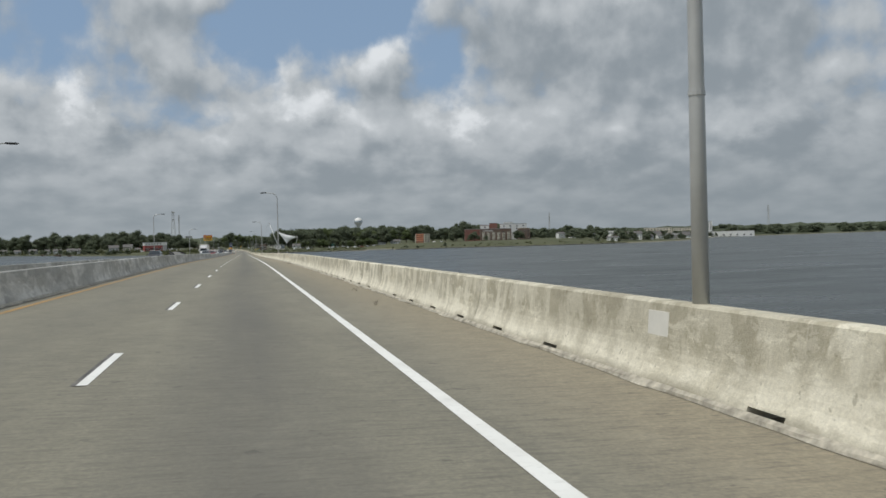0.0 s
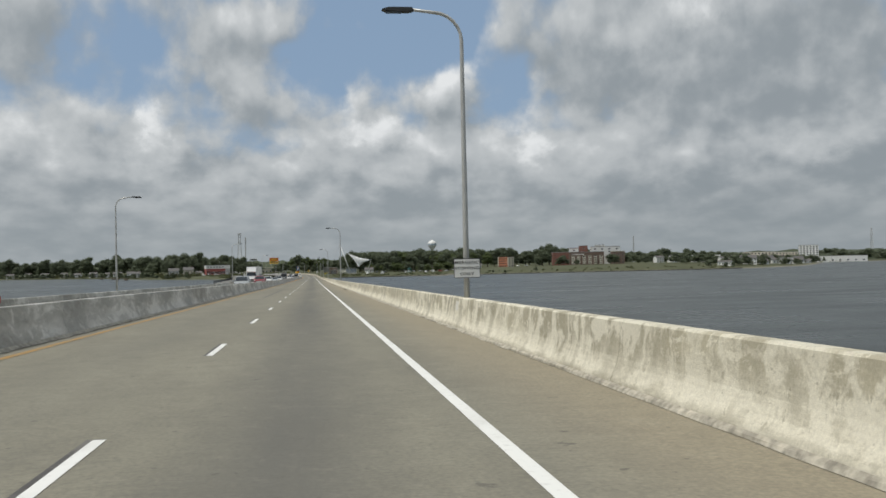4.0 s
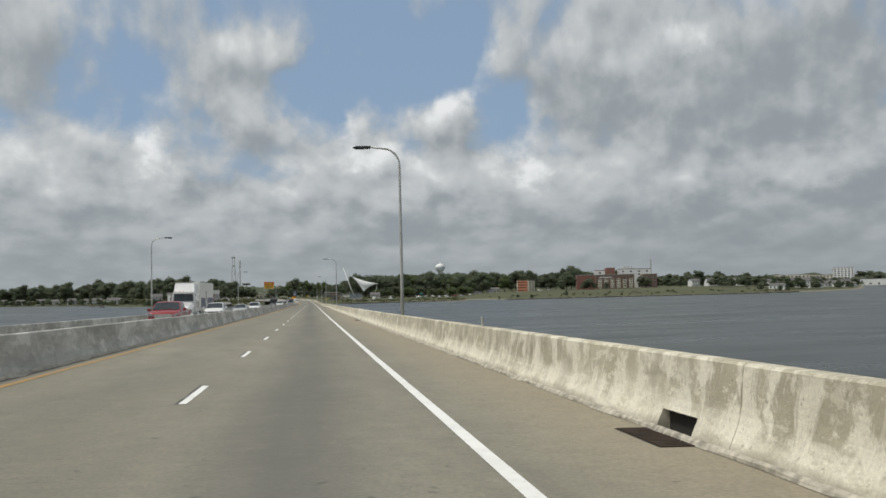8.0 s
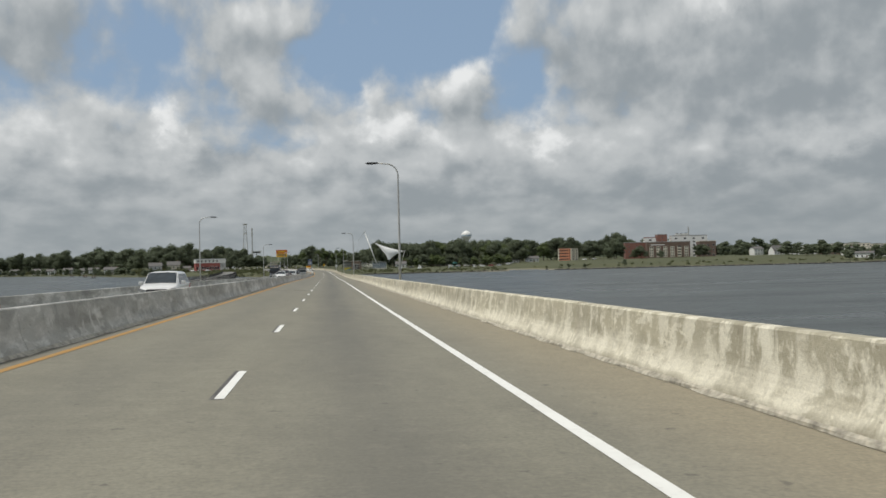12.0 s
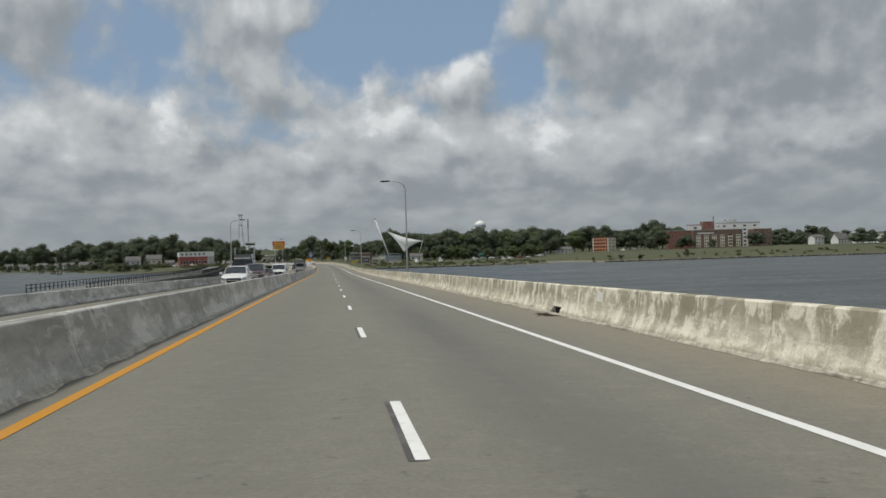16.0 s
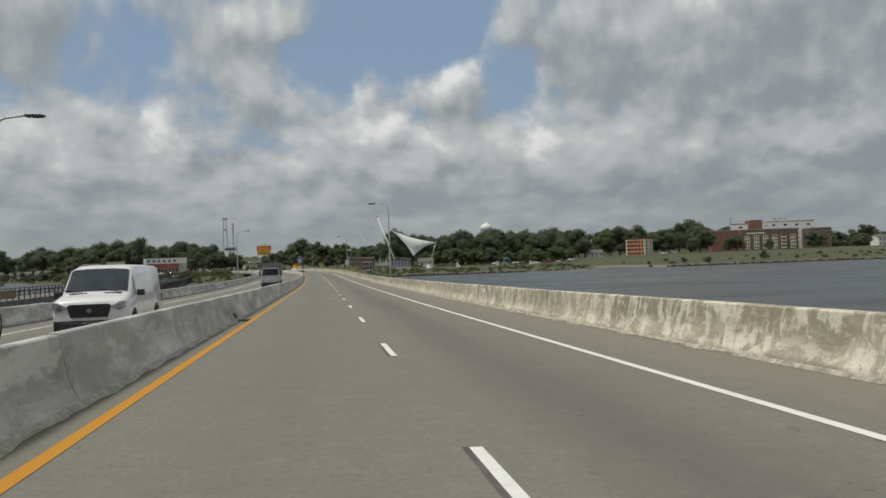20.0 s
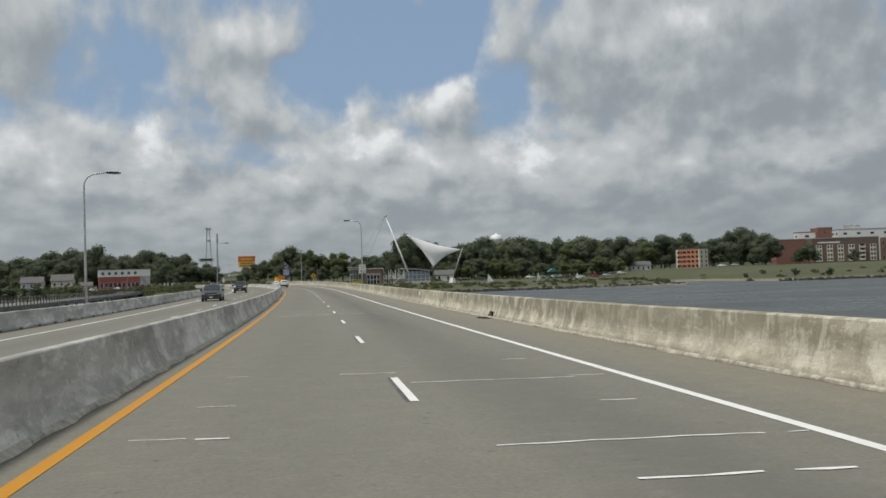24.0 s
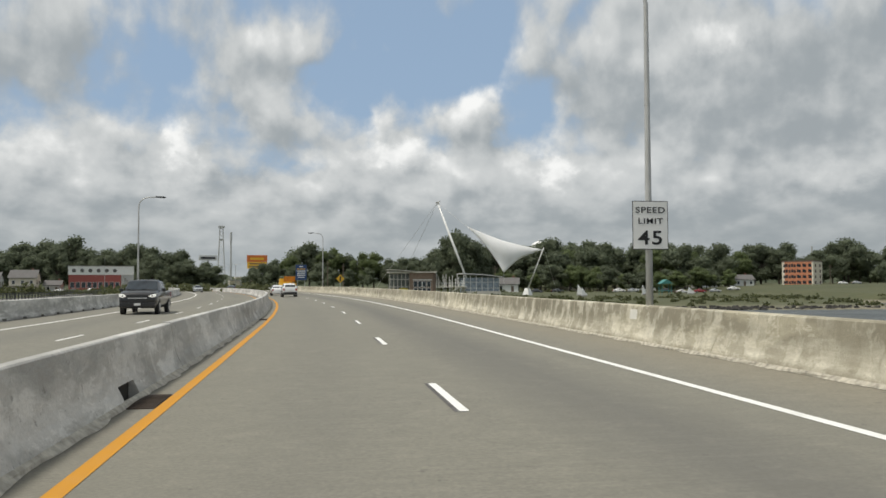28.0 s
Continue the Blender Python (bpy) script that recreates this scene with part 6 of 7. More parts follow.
# ---- the old bridge, now a fishing pier ----
OLDCONC = plain("old_grey_concrete", (0.17, 0.165, 0.15), 0.95, vary=0.35, scale=0.6)
PIER = [(-41.5, 545, 3.3), (-43, 620, 3.3), (-46, 700, 3.1), (-51, 760, 2.9), (-58, 840, 2.8), (-66, 925, 2.9), (-71, 965, 3.4)]
pier = thing("fishing_pier", (-42, 545, 0), 0, "old concrete road bridge kept as a fishing pier with railings", "pier")
py_ = [p[1] for p in PIER]
for y0 in np.arange(545, 960, 12.0):
    y1 = y0 + 12
    a, b = [Vector((float(np.interp(y, py_, [p[0] for p in PIER])) + 42, y - 545, float(np.interp(y, py_, [p[2] for p in PIER])))) for y in (y0, y1)]
    v = [a + Vector((dx, 0, dz)) for dx, dz in ((-4.5, 0), (4.5, 0), (4.5, -0.7), (-4.5, -0.7))] + [b + Vector((dx, -0.02, dz)) for dx, dz in ((-4.5, 0), (4.5, 0), (4.5, -0.7), (-4.5, -0.7))]
    part("deck_span", mesh_of("deck_span", v, [(0, 1, 5, 4), (1, 2, 6, 5), (2, 3, 7, 6), (3, 0, 4, 7), (0, 3, 2, 1), (4, 5, 6, 7)], OLDCONC), None, pier)
    for dx in (-4.35, 4.35):
        rails = []
        for h in (0.55, 1.1):
            rails.append(tube([a + Vector((dx, 0, h)), b + Vector((dx, 0, h))], 0.055, 5))
        part("railing", join(*rails), DARKSTEEL, pier)
        for k in range(5):
            p = a.lerp(b, k / 5)
            part("post", box(p.x + dx - 0.06, p.x + dx + 0.06, p.y - 0.06, p.y + 0.06, p.z - 0.05, p.z + 1.2), DARKSTEEL, pier)
    for dx in (-3, 3):
        part("support_post", box(a.x + dx - 0.35, a.x + dx + 0.35, a.y - 0.35, a.y + 0.35, -2.4, a.z - 0.6), CONCRETE, pier)
for x, y in ((-190, 1060), (-212, 1120), (-225, 1165), (-250, 1215)):
    g = thing("jetty", (x, y, 0), 15, "small wooden jetty on piles by the shore", "jetty", "jetties along the left shore")
    part("deck", box(-1.2, 1.2, -14, 12, 0.9, 1.15), BOARD, g)
    for k in range(5):
        for dx in (-1.1, 1.1):
            part("support_post", tube([(dx, -13 + k * 6, -2), (dx, -13 + k * 6, 2.2)], 0.16, 6), BOARD, g)

# ---- vehicles ----
CARPAINT = {}


def paint(name, c, rough=0.28):
    if name not in CARPAINT:
        m = Mat("car_" + name, rough)
        n = m.noise(m.place(space="obj"), 2.5, 4.0)
        m.colour(m.mix(m.ramp(n, 0.35, 0.75), c, [x * 0.86 for x in c]))
        m.b.inputs["Coat Weight"].default_value = 0.6
        m.b.inputs["Coat Roughness"].default_value = 0.08
        CARPAINT[name] = m.m
    return CARPAINT[name]


PLASTIC = plain("black_plastic", (0.022, 0.022, 0.023), 0.55)
CHROME = plain("chrome_trim", (0.62, 0.62, 0.62), 0.18, 0.9, 0.05)
LITLAMP = Mat("lit_headlamp", 0.2)
LITLAMP.colour((0.9, 0.9, 0.85))
LITLAMP.b.inputs["Emission Color"].default_value = (1.0, 0.97, 0.9, 1)
LITLAMP.b.inputs["Emission Strength"].default_value = 0.35
LITLAMP = LITLAMP.m
LAMPGLASS = plain("lamp_glass", (0.30, 0.31, 0.32), 0.10, vary=0.15)
REDLENS = plain("red_lens", (0.30, 0.012, 0.012), 0.2)
AMBER = plain("amber_lens", (0.62, 0.20, 0.01), 0.2)
ALLOY = plain("alloy_rim", (0.42, 0.42, 0.43), 0.35, 0.7)
PLATEM = plain("plate_white", (0.70, 0.70, 0.68), 0.5)

# y from the nose, bottom, belt, top, half width at belt, half width at top (shares of length, height and half width)
SHAPES = {
    "suv": [(0.00, .30, .46, .50, .80, .72), (0.03, .17, .54, .58, .95, .86), (0.10, .15, .60, .64, 1.0, .90), (0.24, .15, .64, .68, 1.0, .88), (0.40, .15, .66, .985, 1.0, .76), (0.58, .15, .67, 1.0, 1.0, .77), (0.80, .15, .68, .98, 1.0, .75), (0.94, .17, .68, .90, .97, .73), (0.985, .20, .64, .70, .93, .80), (1.0, .30, .50, .54, .86, .80)],
    "sedan": [(0.00, .30, .46, .50, .78, .70), (0.03, .17, .52, .56, .95, .84), (0.12, .14, .58, .62, 1.0, .88), (0.27, .14, .62, .66, 1.0, .86), (0.42, .14, .64, .98, 1.0, .72), (0.58, .14, .65, 1.0, 1.0, .72), (0.76, .14, .66, .86, 1.0, .74), (0.86, .15, .66, .71, .99, .86), (0.97, .20, .64, .69, .94, .84), (1.0, .32, .54, .58, .86, .80)],
    "van": [(0.00, .20, .45, .49, .88, .82), (0.02, .12, .50, .545, .97, .90), (0.08, .11, .53, .58, 1.0, .90), (0.15, .11, .545, .615, 1.0, .90), (0.275, .11, .555, .965, 1.0, .83), (0.36, .11, .555, 1.0, 1.0, .84), (0.70, .11, .55, 1.0, 1.0, .86), (0.985, .12, .55, .98, .99, .86), (1.0, .16, .52, .94, .96, .84)],
    "minivan": [(0.00, .26, .42, .46, .80, .72), (0.03, .15, .50, .54, .95, .86), (0.12, .13, .56, .60, 1.0, .90), (0.19, .13, .58, .62, 1.0, .88), (0.36, .13, .60, .98, 1.0, .78), (0.56, .13, .61, 1.0, 1.0, .79), (0.86, .13, .61, .98, 1.0, .78), (0.96, .15, .61, .90, .97, .76), (1.0, .24, .52, .60, .90, .80)],
    "pickup": [(0.00, .30, .52, .56, .86, .80), (0.02, .20, .58, .62, .96, .90), (0.08, .18, .62, .66, 1.0, .92), (0.22, .18, .64, .68, 1.0, .90), (0.33, .18, .65, .98, 1.0, .80), (0.45, .18, .65, 1.0, 1.0, .80), (0.60, .18, .65, .98, 1.0, .80), (0.63, .18, .65, .67, 1.0, .94), (0.97, .20, .65, .67, 1.0, .94), (1.0, .28, .63, .65, .97, .92)],
}


def wheel(parent, x, y, r, w):
    s = 1 if x > 0 else -1
    rim = [(r * 0.62, 0.0), (r * 0.92, 0.0), (r, 0.03), (r, w - 0.03), (r * 0.92, w), (r * 0.60, w)]
    tyre = part("wheel", tube([(x + s * (d - w / 2), y, r) for rr_, d in rim], [rr_ for rr_, d in rim], 18), RUBBER, parent)
    part("rim", tube([(x + s * (w / 2 - 0.05), y, r), (x + s * (w / 2 + 0.012), y, r)], [r * 0.60, r * 0.64], 14), ALLOY, tyre)
    part("hub", tube([(x + s * (w / 2 + 0.01), y, r), (x + s * (w / 2 + 0.03), y, r)], r * 0.16, 8), STEEL, tyre)


def vehicle(name, style, s, o, colour, L, W, H, label, category="car", away=False, grille=PLASTIC, roof_rack=False, at=None, turn=None):
    """A car whose nose points at -y; away turns it round."""
    p = road(s, o) if at is None else Vector(at)
    g = thing(name, p, (heading(s) if turn is None else turn) + (180 if away else 0), label, category, "vehicles on the bridge" if at is None else "parked cars")
    sh = [(y * L, zb * H, zm * H, zt * H, wm * W / 2, wt * W / 2) for y, zb, zm, zt, wm, wt in SHAPES[style]]
    if at is None:
        sh = [(y - L * 0.0, *rest) for y, *rest in sh]
    bm, rings = bmesh.new(), []
    for y, zb, zm, zt, wm, wt in sh:
        half = [(wm * 0.86, zb), (wm * 0.985, zb + (zm - zb) * 0.28), (wm, zb + (zm - zb) * 0.62), (wm * 0.975, zm), (wt, zt - (zt - zm) * 0.08), (wt * 0.86, zt), (wt * 0.4, zt + 0.012 * H)]
        ring = [bm.verts.new((x, y, z_)) for x, z_ in half] + [bm.verts.new((-x, y, z_)) for x, z_ in half[::-1]]
        rings.append(ring)
    n = len(rings[0])
    for a, b in zip(rings, rings[1:]):
        for k in range(n):
            bm.faces.new((a[k], a[(k + 1) % n], b[(k + 1) % n], b[k]))
    bm.faces.new(rings[0][::-1])
    bm.faces.new(rings[-1])
    bmesh.ops.recalc_face_normals(bm, faces=bm.faces)
    body = part("body", bm, colour, g, smooth=True)
    # glass: windscreen, back window and side windows, a finger proud of the shell
    roof0 = next(i for i in range(len(sh) - 1) if sh[i + 1][3] - sh[i + 1][2] > 0.2 * H and sh[i][3] - sh[i][2] < 0.2 * H)
    last = max(i for i in range(len(sh)) if sh[i][3] - sh[i][2] > 0.12 * H)
    a, b = sh[roof0], sh[roof0 + 1]
    e = 0.012

    def quad(nm, c, lbl=""):
        return part(nm, mesh_of(nm, c, [tuple(range(len(c)))], GLASS), None, g, lbl)

    def sheet(nm, p, q, t0, t1, wide):
        """Glass that follows the shell between two of its ribs."""
        run, rise = q[0] - p[0], q[3] - p[3]
        ln = math.hypot(run, rise)
        ny, nz = -rise / ln * 0.018, run / ln * 0.018
        v = []
        for t in (t0, t1):
            y, zm, zt, wt_ = (p[i] + (q[i] - p[i]) * t for i in (0, 2, 3, 5))
            for u in (-wide, -0.86, -0.4, 0.4, 0.86, wide):
                k = abs(u)
                z_ = zt + 0.012 * H if k < 0.5 else zt - max(0.0, (k - 0.86) / 0.14) * 0.08 * (zt - zm)
                v.append((u * wt_, y + ny, z_ + nz))
        return part(nm, mesh_of(nm, v, [(i, i + 1, i + 7, i + 6) for i in range(5)], GLASS), None, g)

    sheet("windscreen", a, b, 0.07, 0.93, 0.95)
    if style in ("van", "suv", "pickup"):
        for sx in (-1, 1):
            part("wiper", tube([(sx * 0.55 * a[5] + 0.1, a[0] + 0.05 * (b[0] - a[0]), a[3] + 0.05), (sx * 0.55 * a[5] - 0.45, a[0] + 0.13 * (b[0] - a[0]) - 0.03, a[3] + 0.13 * (b[3] - a[3]) + 0.05)], 0.012, 5), PLASTIC, g)
    c, d = sh[last], sh[min(last + 1, len(sh) - 1)]
    if style == "pickup":
        quad("back_window", [(-c[5] * .8, c[0] + 0.07, c[2] + 0.07), (c[5] * .8, c[0] + 0.07, c[2] + 0.07), (c[5] * .75, c[0] + 0.03, c[3] - 0.08), (-c[5] * .75, c[0] + 0.03, c[3] - 0.08)])
    elif style == "van":
        quad("back_window", [(-W * .36, L + 0.012, H * .58), (W * .36, L + 0.012, H * .58), (W * .34, L + 0.012, H * .86), (-W * .34, L + 0.012, H * .86)])
    else:
        sheet("back_window", c, d, 0.12, 0.86, 0.92)
    for sx in (-1, 1):
        for i in range(roof0, last):
            a, b = sh[i], sh[i + 1]
            if style == "van" and i > roof0 + 0:
                break
            first = i == roof0
            y0 = a[0] + (0.45 * (b[0] - a[0]) if first else 0.04)
            y1 = b[0] - 0.04

            def side(y, f):
                t = (y - a[0]) / (b[0] - a[0])
                wm, wt = a[4] + (b[4] - a[4]) * t, a[5] + (b[5] - a[5]) * t
                zm, zt = a[2] + (b[2] - a[2]) * t, a[3] + (b[3] - a[3]) * t
                zt -= (zt - zm) * 0.08
                return (sx * (wm * .975 + (wt - wm * .975) * f + e), y, zm + (zt - zm) * f)

            pts = [side(y0, 0.10), side(y1, 0.10), side(y1, 0.88)] + ([side(a[0] + 0.75 * (b[0] - a[0]), 0.88)] if first else [side(y0, 0.88)])
            quad("side_window", pts)
        if style == "van":
            a = sh[roof0 + 1]
            quad("side_window", [(sx * (a[4] * .975 + e), a[0] + .05, a[2] + .05), (sx * (a[4] * .975 + e), a[0] + .85, a[2] + .05), (sx * (a[5] * 1.01 + e), a[0] + .80, a[3] - .18 * H), (sx * (a[5] * 1.01 + e), a[0] + .08, a[3] - .18 * H)])
        # lamps, mirrors
        f0 = sh[1]
        hz1 = f0[2] + 0.015 * H
        hh_ = (0.105 if style != "van" else 0.125) * H
        lamp = part("headlight", prism([(sx * f0[4] * .62, hz1 - hh_ * 0.75), (sx * f0[4] * .80, hz1 - hh_), (sx * f0[4] * .985, hz1 - hh_ * 0.7), (sx * f0[4] * .985, hz1), (sx * f0[4] * .86, hz1 - 0.004), (sx * f0[4] * .62, hz1 - hh_ * 0.45)], -0.025, f0[0] + 0.30), LITLAMP if "lamps on" in label else LAMPGLASS, g, "clear headlight")
        part("lamp_bowl", tube([(sx * f0[4] * .80, -0.024, hz1 - hh_ * 0.58), (sx * f0[4] * .80, -0.034, hz1 - hh_ * 0.58)], hh_ * 0.26, 12), CHROME, lamp)
        r = sh[-2]
        part("tail_light", box(min(sx * r[4] * .78, sx * r[4] * 1.005), max(sx * r[4] * .78, sx * r[4] * 1.005), r[0] - 0.05, L + 0.012, r[2] - 0.30, r[2] - 0.02, 0.02), REDLENS, g, "red tail light")
        m = sh[roof0 + 1]
        part("mirror", box(min(sx * (m[4] + .02), sx * (m[4] + .24)), max(sx * (m[4] + .02), sx * (m[4] + .24)), m[0] - L * 0.06, m[0] - L * 0.06 + 0.14, m[2] + 0.02, m[2] + 0.20, 0.03), PLASTIC if style == "van" else colour, g)
    f0 = sh[1]
    if style == "van":
        part("lower_grille", box(-f0[4] * .80, f0[4] * .80, -0.05, 0.1, f0[1] + 0.08, f0[1] + 0.26, 0.02), DARKSTEEL, g)
        for sx in (-1, 1):
            part("hood_vent", box(min(sx * .25, sx * .72), max(sx * .25, sx * .72), sh[3][0] - 0.12, sh[3][0] + 0.02, sh[3][3] + 0.005, sh[3][3] + 0.03), PLASTIC, g)
    gz0, gz1 = f0[1] + (f0[2] - f0[1]) * (.42 if style != "van" else .50), f0[2] - 0.03
    gr = part("grille", prism([(-f0[4] * .50, gz0), (f0[4] * .50, gz0), (f0[4] * .60, gz1 - 0.06), (f0[4] * .52, gz1), (-f0[4] * .52, gz1), (-f0[4] * .60, gz1 - 0.06)], -0.04, 0.2), grille, g)
    if style == "van":
        part("emblem", tube([(0, -0.04, (gz0 + gz1) / 2), (0, -0.055, (gz0 + gz1) / 2)], 0.07, 14), CHROME, gr)
        for k in range(4):
            part("grille_slat", box(-f0[4] * .50, f0[4] * .50, -0.046, -0.038, gz0 + (gz1 - gz0) * (k + 0.7) / 5, gz0 + (gz1 - gz0) * (k + 0.7) / 5 + 0.02), RUBBER, gr)
    else:
        part("grille_bar", box(-f0[4] * .52, f0[4] * .52, -0.045, -0.03, f0[1] + (f0[2] - f0[1]) * .68, f0[1] + (f0[2] - f0[1]) * .76), CHROME, gr)
    part("bumper", box(-f0[4] * .97, f0[4] * .97, -0.03, 0.35, f0[1] + 0.02, f0[1] + (f0[2] - f0[1]) * .40, 0.05), PLASTIC if style in ("van", "suv") else colour, g)
    part("rear_bumper", box(-sh[-2][4] * .97, sh[-2][4] * .97, L - 0.3, L + 0.03, sh[-2][1], sh[-2][1] + 0.28, 0.05), PLASTIC if style != "sedan" else colour, g)
    part("number_plate", box(-.17, .17, -0.05, -0.028, f0[1] + .12, f0[1] + .25), PLATEM, g)
    part("number_plate", box(-.17, .17, L + 0.02, L + 0.045, sh[-2][1] + .34, sh[-2][1] + .48), PLATEM, g)
    wr = 0.225 * min(H, 1.75) if style != "pickup" else 0.40
    for y in (L * 0.175, L * 0.80):
        for sx in (-1, 1):
            part("wheel_arch", tube([(sx * (W / 2 - 0.20), y, wr), (sx * (W / 2 + 0.004), y, wr)], wr * 1.17, 16), PLASTIC, g)
            wheel(g, sx * (W / 2 - 0.09), y, wr, 0.22)
    if style == "pickup":
        part("bed", box(-W * .43, W * .43, L * .645, L * .975, H * .60, H * .676), PLASTIC, g, "dark open truck bed")
    if roof_rack:
        for sx in (-1, 1):
            part("roof_rail", tube([(sx * W * .34, L * .42, H * 1.005), (sx * W * .34, L * .45, H * 1.03), (sx * W * .34, L * .82, H * 1.03), (sx * W * .34, L * .85, H)], 0.018, 6), STEEL, g)
    return g


IN, OUT = 2 * MED + 1.87, 2 * MED - 1.87
C_WHITE, C_BLACK, C_RED = paint("white", (0.76, 0.76, 0.75)), paint("black", (0.014, 0.014, 0.016)), paint("red", (0.27, 0.016, 0.022))
C_SILVER, C_GREY, C_DARK = paint("silver", (0.40, 0.42, 0.43), 0.3), paint("grey", (0.12, 0.12, 0.125)), paint("charcoal", (0.03, 0.033, 0.038))
vehicle("suv", "suv", 135, OUT, C_BLACK, 4.7, 1.88, 1.74, "black sport utility car in the oncoming lanes", "car", roof_rack=True)
vehicle("minivan", "minivan", 222, IN, C_SILVER, 5.0, 1.98, 1.75, "silver minivan in the oncoming lane", "car")
vehicle("pickup_truck", "pickup", 262, IN, C_RED, 5.5, 1.98, 1.80, "red pickup truck with a chrome bumper", "pickup truck", grille=CHROME)
vehicle("suv", "suv", 291, IN, C_WHITE, 4.6, 1.86, 1.70, "white sport utility car with a slotted grille", "car")
vehicle("car", "sedan", 322, IN, C_SILVER, 4.7, 1.84, 1.46, "pale silver saloon car in the oncoming lane", "car")
vehicle("minivan", "minivan", 351, IN, C_WHITE, 4.9, 1.94, 1.72, "white minivan in the oncoming lane", "car")
vehicle("suv", "suv", 469, IN, C_WHITE, 4.65, 1.84, 1.72, "white sport utility car with a black grille", "car", roof_rack=True)
vehicle("pickup_truck", "pickup", 484, IN, paint("maroon", (0.055, 0.022, 0.022)), 5.8, 2.0, 1.94, "dark maroon pickup truck with a chrome grille", "pickup truck", grille=CHROME)
vehicle("car", "sedan", 498.5, IN, C_DARK, 4.6, 1.78, 1.46, "dark grey saloon car in the oncoming lane", "car")
vehicle("panel_van", "van", 531.5, IN - 0.45, C_WHITE, 5.6, 2.06, 2.10, "white panel van with a black grille", "van")
vehicle("minivan", "minivan", 703, OUT, C_DARK, 5.1, 2.0, 1.75, "dark charcoal minivan in the oncoming lane", "car")
vehicle("pickup_truck", "pickup", 757, OUT, C_BLACK, 5.8, 2.02, 1.90, "black pickup truck with its lamps on", "pickup truck", roof_rack=False)
vehicle("car", "sedan", 905, OUT, C_SILVER, 4.7, 1.82, 1.46, "silver saloon car coming round the bend", "car")
vehicle("suv", "suv", 822, -1.2, C_WHITE, 4.4, 1.80, 1.68, "white sport utility car seen from behind", "car", away=True)
vehicle("car", "sedan", 838, -1.7, C_WHITE, 4.7, 1.82, 1.46, "white saloon car seen from behind", "car", away=True)
vehicle("car", "sedan", 930, -1.87, C_DARK, 4.7, 1.82, 1.46, "dark saloon car seen from behind", "car", away=True)
for x, y, c, t in ((-112, 1085, C_WHITE, 80), (-106, 1083, C_GREY, 80), (-99, 1083, C_WHITE, 85), (-93, 1084, C_DARK, 80), (-86, 1086, C_SILVER, 85), (240, 1100, C_WHITE, 60), (252, 1108, C_SILVER, 60), (-62, 1150, C_WHITE, 40), (-34, 1160, C_SILVER, 20), (-28, 1130, C_WHITE, 15), (70, 1010, C_DARK, 80), (78, 1012, C_DARK, 75), (104, 1022, C_WHITE, 70), (110, 1024, C_SILVER, 75), (117, 1026, C_WHITE, 80), (124, 1027, C_DARK, 70), (131, 1029, C_WHITE, 75), (139, 1031, C_RED, 80), (146, 1033, C_SILVER, 70), (154, 1034, C_WHITE, 75)):
    vehicle("car", "sedan", 0, 0, c, 4.6, 1.8, 1.45, "parked saloon car by the buildings", "car", at=(x, y, land(x, y) + 0.05), turn=t)


def axle(g, y, half, r=0.5):
    for sx in (-1, 1):
        wheel(g, sx * half, y, r, 0.42)


